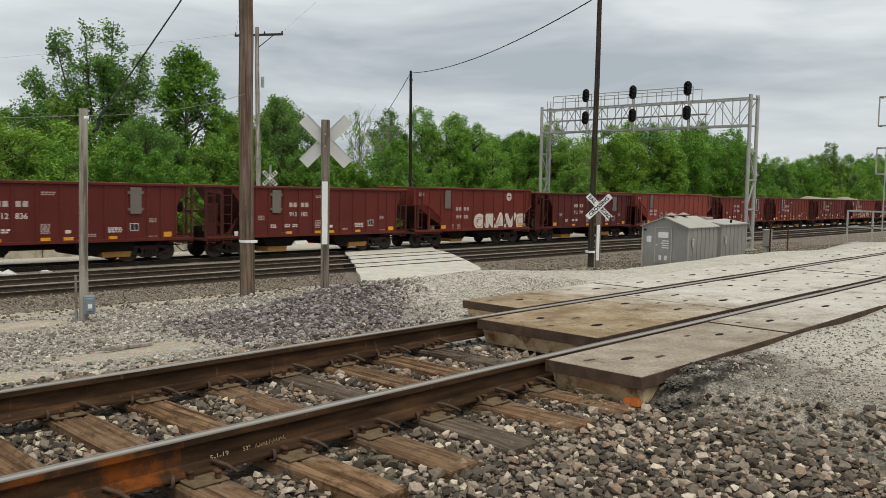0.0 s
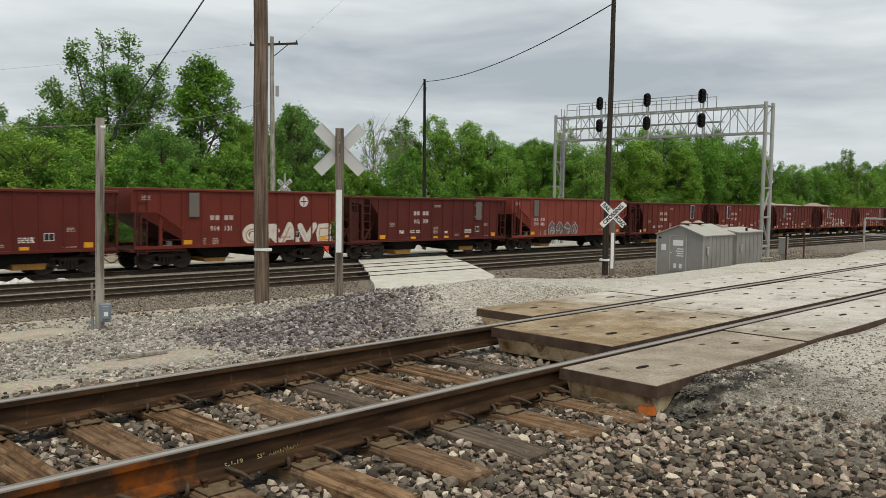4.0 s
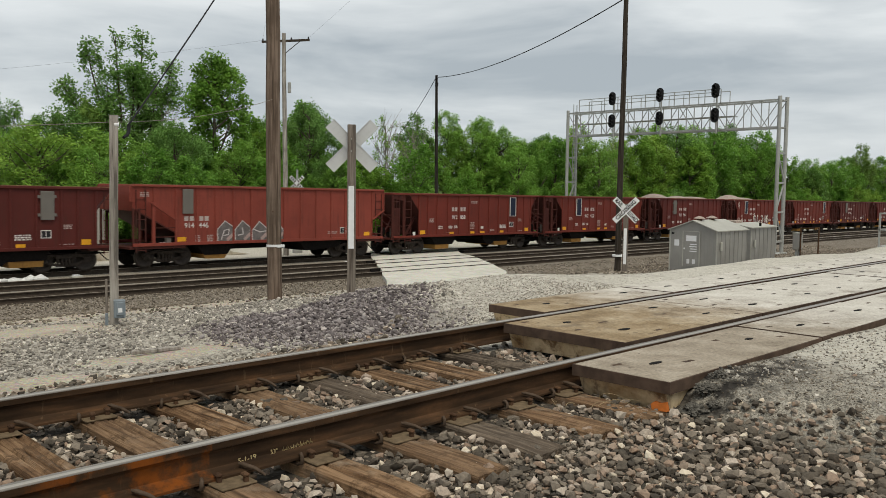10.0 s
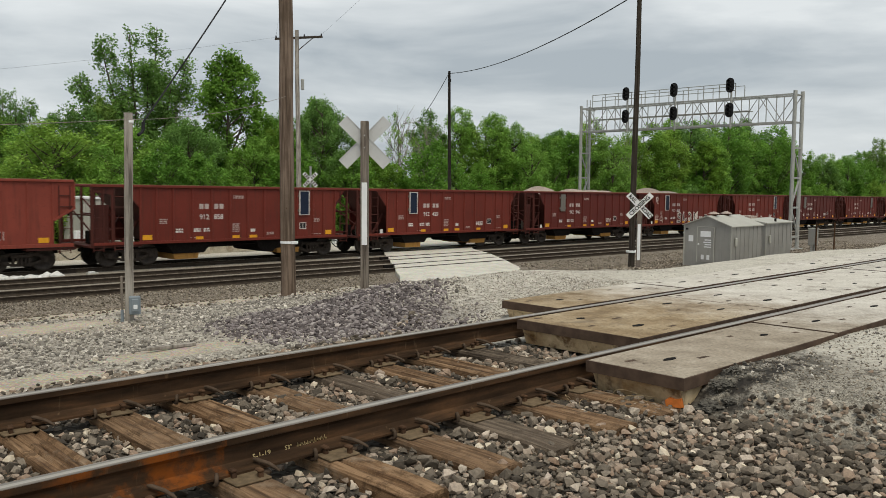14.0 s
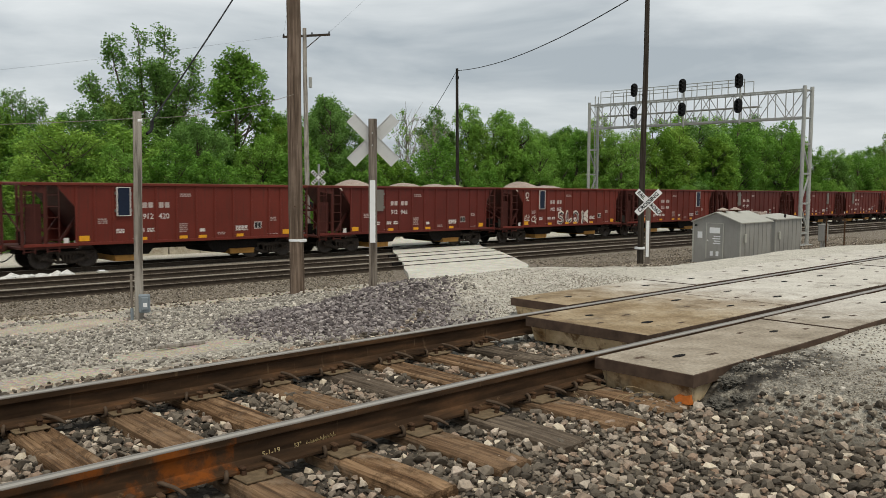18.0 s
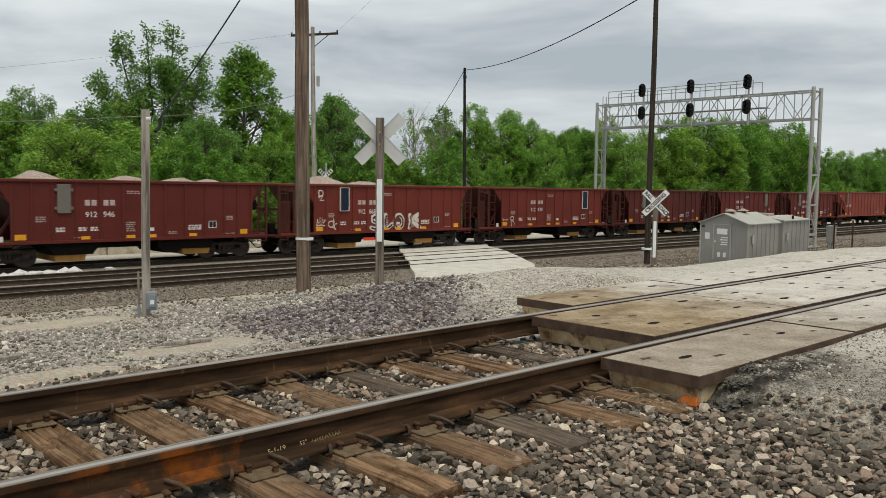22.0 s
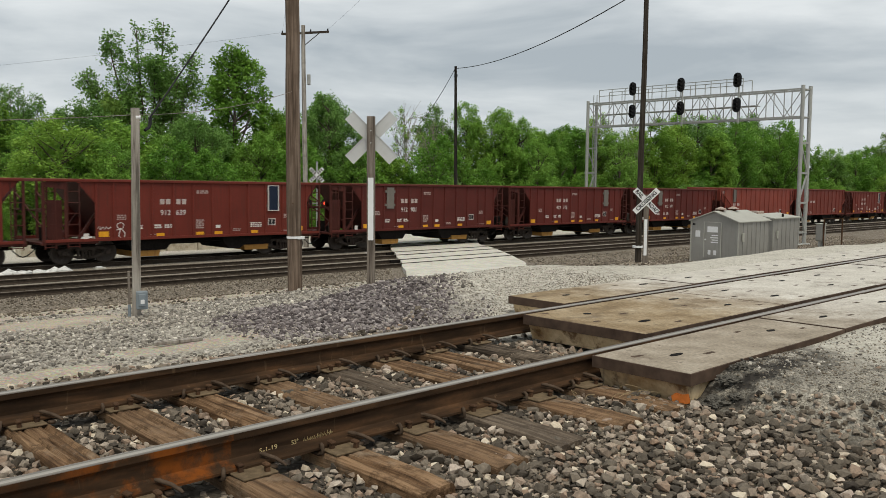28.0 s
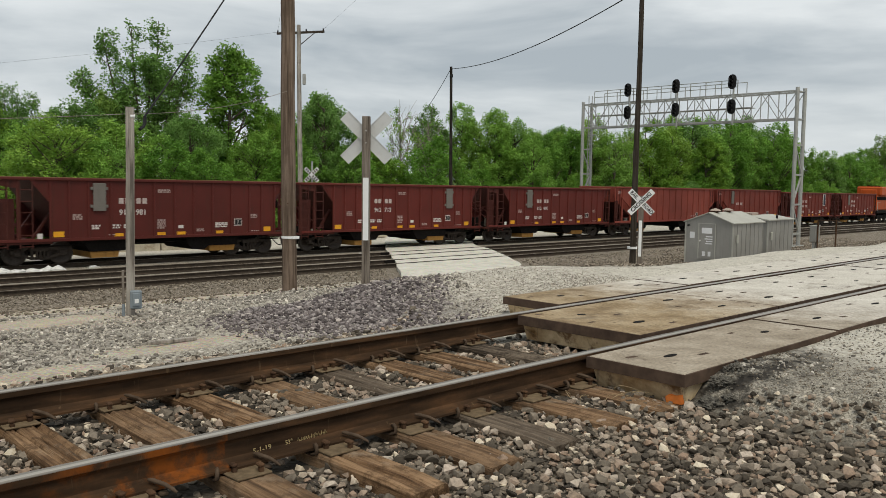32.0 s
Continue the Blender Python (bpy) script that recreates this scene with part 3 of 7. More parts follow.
xs = spread([(-3000, -400, 400), (-400, -40, 40), (-40, -4, 3), (-4, 12, 0.16), (12, 40, 0.5), (40, 120, 4), (120, 500, 30), (500, 4500, 500)])
ys = spread([(-3000, -300, 300), (-300, -20, 20), (-20, -4, 1.0), (-4, 12, 0.16), (12, 26, 0.4), (26, 60, 2.0), (60, 300, 20), (300, 4500, 400)])
gv = [(x, y, ground_z(x, y)) for y in ys for x in xs]
nx = len(xs)
gf = [(j * nx + i, j * nx + i + 1, (j + 1) * nx + i + 1, (j + 1) * nx + i) for j in range(len(ys) - 1) for i in range(nx - 1)]
gm = bpy.data.meshes.new("ground")
gm.from_pydata(gv, [], gf)
gm.polygons.foreach_set("use_smooth", [True] * len(gf))
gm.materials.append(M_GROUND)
tagged(new("ground", gm), "grey gravel and packed dirt beside railway tracks", "ground", kind="structure")

# ---- road over the yard ----
ROADTOP = [(2.4, 0.175), (3.6, 0.12), (5.0, -0.19), (7.0, -0.62), (10.0, -0.97), (14.0, -1.34), (20.5, -2.10), (22.5, -2.125), (36.0, -2.125), (38.5, -2.25), (47.0, -2.22), (75.0, -2.1)]


def road_z(x, y):
    return profile(ROADTOP, y) + GRADE * x * smooth(y, 5.0, 21.0)


def build_road():
    s = Shape()
    rows_y = spread([(5.0, 22, 0.5), (22, 37, 0.5), (37, 75, 2)])
    cols = 14
    vs = []
    for y in rows_y:
        l = road_left(y) + 0.6 + 0.35 * noise.noise((y * 0.35, 1.7, 0))
        r = road_left(y) + 8.3 - 0.05 * max(0, y - 20) + 0.5 * noise.noise((y * 0.3, 9.2, 0))
        for i in range(cols + 1):
            x = l + (r - l) * i / cols
            edge = 0.14 if i in (0, cols) else 0.0
            edge += 0.16 * (1 - smooth(y, 5.0, 8.5))
            vs.append((x, y, road_z(x, y) - edge * (y < 22.5 or y > 36.5) + 0.012 * noise.noise((x, y, 5))))
    n = cols + 1
    fs = [(j * n + i, j * n + i + 1, (j + 1) * n + i + 1, (j + 1) * n + i) for j in range(len(rows_y) - 1) for i in range(cols)]
    s.add(vs, fs, True)
    # side skirts so that the slab has thickness
    for i in (0, cols):
        sv = []
        for j in range(len(rows_y)):
            a = vs[j * n + i]
            sv += [a, (a[0], a[1], a[2] - 0.4)]
        s.add(sv, [(2 * j, 2 * j + 1, 2 * j + 3, 2 * j + 2) for j in range(len(rows_y) - 1)])
    me = bpy.data.meshes.new("road")
    me.from_pydata(s.v, [], s.f)
    me.polygons.foreach_set("use_smooth", s.s)
    me.materials.append(M_ROAD)
    tagged(new("road", me), "pale packed gravel road over the yard tracks", "road", kind="structure")


build_road()

# ---- near track ----
GAUGE = 1.505
RAIL = [(-0.076, 0.0), (0.076, 0.0), (0.076, 0.012), (0.03, 0.026), (0.011, 0.045), (0.009, 0.115), (0.018, 0.132), (0.0365, 0.140), (0.0372, 0.170),
        (-0.0372, 0.170), (-0.0365, 0.140), (-0.018, 0.132), (-0.009, 0.115), (-0.011, 0.045), (-0.03, 0.026), (-0.076, 0.012)]
HEAD = [(-0.0365, 0.1705), (-0.036, 0.173), (-0.028, 0.1775), (0.0, 0.1785), (0.028, 0.1775), (0.036, 0.173), (0.0365, 0.1705)]


def build_near_track():
    t = root("railway_track", 0, 0, 0, "worn railway track with brown timber ties and rusty rails", "railway track", kind="structure")
    for y in (0.0, GAUGE):
        s = Shape().prism([(y + u, 0.0125 + v) for u, v in RAIL], -30, 60)
        r = part("rail", s, M_RAIL, t, "rusty brown steel rail with a polished head")
        h = Shape().prism([(y + u, 0.0125 + v) for u, v in HEAD], -30, 60)
        part("rail_head", h, M_RAILTOP, r, "worn shiny running surface")
    rng = random.Random(5)
    plate = Shape().box(-0.095, 0.095, -0.20, 0.16, 0.0, 0.0125, 0.004).mesh("tie_plate", M_PLATEIRON)
    spike = Shape().box(-0.012, 0.012, -0.012, 0.012, -0.02, 0.03, 0.003)
    spike.box(-0.016, 0.016, -0.03, 0.016, 0.03, 0.048, 0.006)
    spike = spike.mesh("spike", M_RUST)
    club = Shape().tube([(-0.045, -0.045, 0.052), (-0.030, -0.060, 0.050), (0.010, -0.105, 0.036), (0.035, -0.145, 0.018), (0.045, -0.160, 0.008)], [0.007, 0.0115, 0.0105, 0.009, 0.006], 8)
    club.box(-0.012, 0.03, -0.10, 0.09, -0.022, -0.002, 0.006)
    club = club.mesh("rail_anchor", M_ANCHOR)
    hook = Shape().tube([(0.015, -0.062, 0.030), (0.008, -0.085, 0.038), (0.0, -0.105, 0.028), (0.0, -0.108, 0.0), (0.0, -0.07, -0.018), (0.0, 0.08, -0.018)], [0.006, 0.010, 0.0105, 0.010, 0.009, 0.009], 8)
    hook = hook.mesh("rail_anchor", M_ANCHOR)
    timber = []
    for k in range(5):
        s = Shape()
        w = 0.115
        n, cols = 17, 15
        split = [rng.choice((0.0, 0.0, -0.004, -0.008, -0.02)) if 1 < j < cols - 2 else 0.0 for j in range(cols)]
        begin = [rng.uniform(-0.9, 1.2) for j in range(cols)]
        vs, fs = [], []
        for i in range(n):
            y = -0.83 + 3.16 * i / (n - 1) + (rng.uniform(-0.03, 0.03) if 0 < i < n - 1 else 0)
            ragged = rng.uniform(0.0, 0.02) if i in (0, n - 1) else 0.0
            row = [(-w, -0.17), (-w, -0.02 - ragged)]
            for j in range(cols):
                u = -w + 0.008 + (2 * w - 0.016) * j / (cols - 1)
                deep = split[j] * (1.0 if begin[j] < y < begin[j] + 1.4 else 0.25)
                row.append((u, deep + rng.uniform(-0.004, 0.003) - ragged * 0.6 - (0.006 if j in (0, cols - 1) else 0)))
            row += [(w, -0.02 - ragged), (w, -0.17)]
            vs += [(u + rng.uniform(-0.003, 0.003), y, v) for u, v in row]
        q = cols + 4
        for i in range(n - 1):
            for j in range(q - 1):
                fs.append((i * q + j, i * q + j + 1, (i + 1) * q + j + 1, (i + 1) * q + j))
        fs += [tuple(range(q)), tuple(range((n - 1) * q, n * q))[::-1]]
        s.add(vs, fs)
        timber.append(s)
    meshes = [s.mesh("tie", M_TIE) for s in timber] + [timber[1].mesh("tie", M_TIEDARK)]
    for k in [*range(-9, 6), *range(-22, -9)]:
        x = 2.565 + 0.522 * k + rng.uniform(-0.025, 0.025)
        dark = k in (2, 5)
        tie = part("tie", meshes[5] if dark else meshes[k % 5], None, t)
        tie.matrix_basis = pose(x, 0.0, 0.0, 0, 0, rng.uniform(-1.2, 1.2))
        for y, flip in ((0.0, 1), (GAUGE, -1)):
            p = part("tie_plate", plate, None, t)
            p.matrix_basis = pose(x, y, 0.0005, 0, 0, 0 if flip > 0 else 180)
            for dx, dy in ((-0.05, -0.095), (0.055, 0.095), (0.05, -0.17), (-0.05, 0.14)):
                q = part("spike", spike, None, t)
                q.matrix_basis = pose(x + dx, y + dy * flip, 0.006, rng.uniform(-6, 6), rng.uniform(-6, 6), (180 if (dy * flip) < 0 else 0) + rng.uniform(-12, 12))
            for dx, kind in ((-0.125, hook), (0.135, club)):
                q = part("rail_anchor", kind, None, t)
                q.matrix_basis = pose(x + dx + rng.uniform(-0.012, 0.012), y, 0.006, 0, 0, rng.uniform(-10, 10))
    return t


near_track = build_near_track()


def build_panels():
    t = root("level_crossing", 0, 0, 0, "concrete level crossing panels between worn rails", "level crossing", kind="structure")
    # pockets and slots are flat dark pieces, the shade of holes put into colour
    pocket = Shape().disc((0, 0, 0), 0.06, 0.006, "z", 10).mesh("lifting_pocket", M_UNDER)
    slot = Shape().box(-0.045, 0.045, -0.018, 0.018, -0.003, 0.0015, 0.001).mesh("slot", M_EDGE)
    rng = random.Random(8)

    def strip(y0, y1, start, count, length, name):
        for i in range(count):
            a = start + i * length + (0.0 if i == 0 else 0.012)
            b = start + (i + 1) * length - 0.006
            z = 0.186 + rng.uniform(-0.004, 0.004)
            holder = Shape().box(a + 0.012, b - 0.012, y0 + 0.012, y1 - 0.012, 0.118, z + 0.003, 0.006)
            p = part("panel", holder, M_PANEL, t)
            frame_ = Shape()
            frame_.box(a, b, y0, y0 + 0.0118, 0.105, z).box(a, b, y1 - 0.0118, y1, 0.105, z)
            frame_.box(a, a + 0.0118, y0 + 0.012, y1 - 0.012, 0.105, z).box(b - 0.0118, b, y0 + 0.012, y1 - 0.012, 0.105, z)
            frame_.box(a + 0.012, b - 0.012, y0 + 0.012, y1 - 0.012, 0.105, 0.1175)
            part("edge_frame", frame_, M_EDGE, p, "rusty steel edge frame")
            base = Shape()
            out = [(a + 0.075, -0.03), (b - 0.05, -0.03), (b - 0.02, 0.1045), (a + 0.02, 0.1045)]
            base.prism(out, y0 + 0.035, y1 - 0.05, "y")
            part("footing", base, M_FOOT, p, "cream concrete underside with brown stains")
            for u in (0.2, 0.8):
                for v in ((0.5,) if y1 - y0 < 1.0 else (0.28, 0.72)):
                    q = part("lifting_pocket", pocket, None, p)
                    for du, dv in ((-0.13, 0.2), (0.1, -0.16)) if i < 7 else ():
                        o = part("slot", slot, None, p)
                        o.matrix_basis = pose(a + (b - a) * (u + du) + rng.uniform(-0.04, 0.04), y0 + (y1 - y0) * (v + dv), z + 0.003, 0, 0, rng.uniform(-8, 8)) @ Matrix.Diagonal((rng.uniform(0.7, 1.3), 1, 1, 1))
                    q.matrix_basis = pose(a + (b - a) * u + rng.uniform(-0.05, 0.05), y0 + (y1 - y0) * v, z + 0.003) @ Matrix.Diagonal((rng.uniform(0.8, 1.6), rng.uniform(0.3, 0.6), 1, 1))

    strip(-0.845, -0.075, 4.77, 13, 2.45, "field")
    strip(0.115, 1.405, 5.73, 12, 2.45, "gauge")
    strip(1.60, 2.35, 6.57, 12, 2.45, "far")
    blotch = Shape().prism([(-0.808, -0.02), (-0.70, -0.025), (-0.69, 0.012), (-0.72, 0.035), (-0.76, 0.03), (-0.808, 0.045)], 4.80, 4.838, "x")
    part("spray_mark", blotch, M_ORANGE, t, "orange spray paint mark on the footing")
    filler = Shape().box(6.0, 40.0, 0.045, 0.108, -0.02, 0.12).box(6.0, 40.0, 1.412, 1.462, -0.02, 0.12).box(6.6, 40, 1.55, 1.595, -0.02, 0.15)
    part("flangeway_filler", filler, M_UNDER, t, "black rubber flangeway filler")
    return t


build_panels()


# ---- yard tracks ----
RAIL_Z = -2.10
TILT = -math.degrees(math.atan(GRADE))


def yard_track(y):
    t = root("yard_track", 0, y, RAIL_Z - 0.19, "dark oily yard track on brown ballast", "railway track", "yard tracks", "structure")
    t.matrix_basis = pose(0, y - PIVOT * SLOPE, RAIL_Z - 0.19, 0, TILT, BEND)
    for v in (-GAUGE / 2, GAUGE / 2):
        s = Shape().prism([(v + a, 0.0125 + b) for a, b in RAIL], -70, 420)
        r = part("rail", s, M_YARDRAIL, t)
        part("rail_head", Shape().prism([(v + a, 0.0125 + b) for a, b in HEAD], -70, 420), M_YARDHEAD, r)
    tie = Shape().box(-0.115, 0.115, -1.3, 1.3, -0.18, 0.004, 0.012).mesh("tie", M_YARDTIE)
    for k in range(0, 110):
        x = 2 + k * 0.53
        if 21.0 + (y - 20) * 0.76 < x < 29.0 + (y - 20) * 0.74:
            continue
        o = part("tie", tie, None, t)
        o.matrix_basis = pose(x, 0, 0)
    rest = Shape()
    for k in range(110, 420):
        x = 2 + k * 0.53
        rest.box(x - 0.115, x + 0.115, -1.3, 1.3, -0.17, 0.0)
    part("far_ties", rest, M_YARDTIE, t, "row of dark timber ties", "stuff")
    # uncut flangeway grooves: dark strips give their shade where the road crosses
    a, b = road_left(y) + 0.9, road_left(y) + 8.0
    f = Shape()
    for v in (-GAUGE / 2, GAUGE / 2):
        for w in (-0.075, 0.075):
            f.box(a, b, v + w - 0.03, v + w + 0.03, 0.05, 0.181)
    part("flangeway_strip", f, M_UNDER, t, "dark strips for flangeway grooves")
    return t


for y in TRACKS:
    yard_track(y)


# ---- hopper cars ----
WHEEL_R = 0.457
CAR_L = 14.03
TOP, SILL = 3.46, 1.04
CAR_SCALE = 1.0157   # the cars are drawn at a nominal size and set to their true one


def wheelset_mesh():
    s = Shape().tube([(0, -0.95, 0), (0, 0.95, 0)], 0.075, 10)
    for sgn in (-1, 1):
        y = sgn * 0.755
        prof = [(0.0, -0.11), (0.13, -0.11), (0.16, -0.06), (0.33, -0.045), (0.37, -0.07), (WHEEL_R, -0.07), (WHEEL_R + 0.005, 0.05), (WHEEL_R + 0.026, 0.06), (WHEEL_R + 0.026, 0.085), (0.37, 0.085), (0.3, 0.03), (0.0, 0.05)]
        n = 28
        vs = [(r * math.cos(2 * math.pi * j / n), y - sgn * d * -1 if sgn < 0 else y - d, r * math.sin(2 * math.pi * j / n)) for r, d in prof for j in range(n)]
        fs = [(i * n + j, i * n + (j + 1) % n, (i + 1) * n + (j + 1) % n, (i + 1) * n + j) for i in range(len(prof) - 1) for j in range(n)]
        s.add(vs, fs, True)
    return s.mesh("wheelset", M_WHEEL)


def rim_mesh():
    s = Shape()
    n = 28
    for sgn in (-1,):
        prof = [(0.385, -0.0755), (WHEEL_R + 0.001, -0.0755), (WHEEL_R + 0.006, 0.049)]
        vs = [(r * math.cos(2 * math.pi * j / n), sgn * (0.755 - d), r * math.sin(2 * math.pi * j / n)) for r, d in prof for j in range(n)]
        s.add(vs, [(i * n + j, i * n + (j + 1) % n, (i + 1) * n + (j + 1) % n, (i + 1) * n + j) for i in range(2) for j in range(n)], True)
    return s.mesh("rim", M_RIM)


WHEELSET = wheelset_mesh()
M_RIM = material("worn_wheel_rim", grainy((0.19, 0.165, 0.14), 0.3, 14), 0.5, 0.3)
WHEEL_RIM = rim_mesh()


def side_frame_mesh():
    s = Shape()
    for p, q, h in (((-1.12, 0.52), (-0.45, 0.69), 0.13), ((-0.47, 0.69), (0.47, 0.69), 0.13), ((0.45, 0.69), (1.12, 0.52), 0.13), ((-0.95, 0.46), (-0.34, 0.28), 0.11),
                    ((-0.37, 0.27), (0.37, 0.27), 0.11), ((0.34, 0.28), (0.95, 0.46), 0.11), ((-0.3, 0.25), (-0.3, 0.7), 0.1), ((0.3, 0.25), (0.3, 0.7), 0.1)):
        s.bar((p[0], 0, p[1]), (q[0], 0, q[1]), 0.12 if h > 0.1 else 0.1, h)
    for sx in (-1, 1):
        s.disc((sx * 0.89, -0.09, 0.46), 0.10, 0.10, "y", 12)
        s.box(sx * 0.89 - 0.16, sx * 0.89 + 0.16, -0.10, 0.10, 0.36, 0.62, 0.03)
    for dx in (-0.14, 0.0, 0.14):
        s.tube([(dx, -0.075, 0.27), (dx, -0.075, 0.55)], 0.055, 8)
    s.box(-0.42, 0.42, -0.11, 0.06, 0.55, 0.70, 0.02)
    return s.mesh("side_frame", M_FRAME)


SIDE_FRAME = side_frame_mesh()
RIB = Shape().box(-0.045, 0.045, -1.60, -1.545, SILL, TOP - 0.1, 0.012)
RIBS = (2.42, 3.15, 3.92, 4.84, 5.80, 6.74, 7.68, 8.60, 9.54, 10.50, 11.46, 12.12, 12.85)   # of the older cars
NUMBERS = []  # (number, car, x, z, size)
MOVERS = []   # (root, start)
WHEELS = []   # (wheelset, x in the car)


def bars(shape, x, z, width, height, rows, rng, gap=0.35, y=-1.553):
    """Rows of small unreadable marks."""
    h = height / (rows + (rows - 1) * gap)
    for r in range(rows):
        zz = z + (rows - 1 - r) * h * (1 + gap)
        u = 0.0
        while u < width - 0.02:
            w = min(rng.uniform(0.05, 0.16), width - u)
            shape.box(x + u, x + u + w, y - 0.003, y, zz, zz + h)
            u += w + rng.uniform(0.02, 0.05)


def glyphs(e, x, z, w, h, gap, split, count=4, mat=None, y=-1.553):
    """A row of plain blocks, half of them on each side of a rib, each a part of its own."""
    for i in range(count):
        u = x - split / 2 - (count // 2 - i) * (w + gap) + gap if i < count // 2 else x + split / 2 + (i - count // 2) * (w + gap)
        part("letter_block", Shape().box(u, u + w, y - 0.003, y, z, z + h), mat or M_BLOCK, e, "plain pale stencilled block" if i == 0 else "")


def truck(e, cx):
    for sgn in (-1, 1):
        o = part("side_frame", SIDE_FRAME, None, e)
        o.matrix_basis = pose(cx, sgn * 0.98, 0, 0, 0, 0 if sgn < 0 else 180)
    part("bolster", Shape().box(cx - 0.2, cx + 0.2, -0.95, 0.95, 0.42, 0.72, 0.03), M_UNDER, e)
    for dx in (-0.89, 0.89):
        w = part("wheelset", WHEELSET, None, e)
        w.matrix_basis = pose(cx + dx, 0, WHEEL_R)
        part("rim", WHEEL_RIM, None, w, "worn bright wheel rim")
        WHEELS.append((w, cx + dx))
    for dx in (-0.42, 0.42):
        part("brake_beam", Shape().bar((cx + dx, -0.6, 0.35), (cx + dx, 0.6, 0.35), 0.07), M_UNDER, e)


def couplers(e, length):
    for x, d in ((0.0, 1), (length, -1)):
        s = Shape().box(min(x, x + d * 0.75), max(x, x + d * 0.75), -0.09, 0.09, 0.78, 0.96, 0.02)
        s.box(min(x - d * 0.02, x + d * 0.26), max(x - d * 0.02, x + d * 0.26), -0.16, 0.14, 0.72, 1.0, 0.05)
        part("coupler", s, M_RUST, e)
        h = Shape().tube([(x + d * 0.5, -0.35, 0.72), (x + d * 0.36, -0.35, 0.55), (x + d * 0.15, -0.33, 0.38), (x, -0.3, 0.33)], 0.025, 6)
        part("air_hose", h, M_BLACK, e)


def load_mound(e, x0, x1, seed, humps):
    nxx, nyy = 60, 14
    vs = []
    for j in range(nyy + 1):
        for i in range(nxx + 1):
            u, v = i / nxx, j / nyy
            x, y = x0 + (x1 - x0) * u, -1.5 + 3.0 * v
            hump = 0.75 * max(k * math.exp(-((u - c) / w) ** 2) for c, w, k in humps)
            h = (0.08 + hump) * math.sin(math.pi * min(1, max(0, v))) ** 0.7 * min(1, 8 * u, 8 * (1 - u))
            h += 0.03 * noise.noise((x * 3, y * 3, seed))
            vs.append((x, y, TOP - 0.25 + h * 1.1))
    n = nxx + 1
    s = Shape().add(vs, [(j * n + i, j * n + i + 1, (j + 1) * n + i + 1, (j + 1) * n + i) for j in range(nyy) for i in range(nxx)])
    part("load", s, M_LOAD, e, "heaped tan crushed stone load")


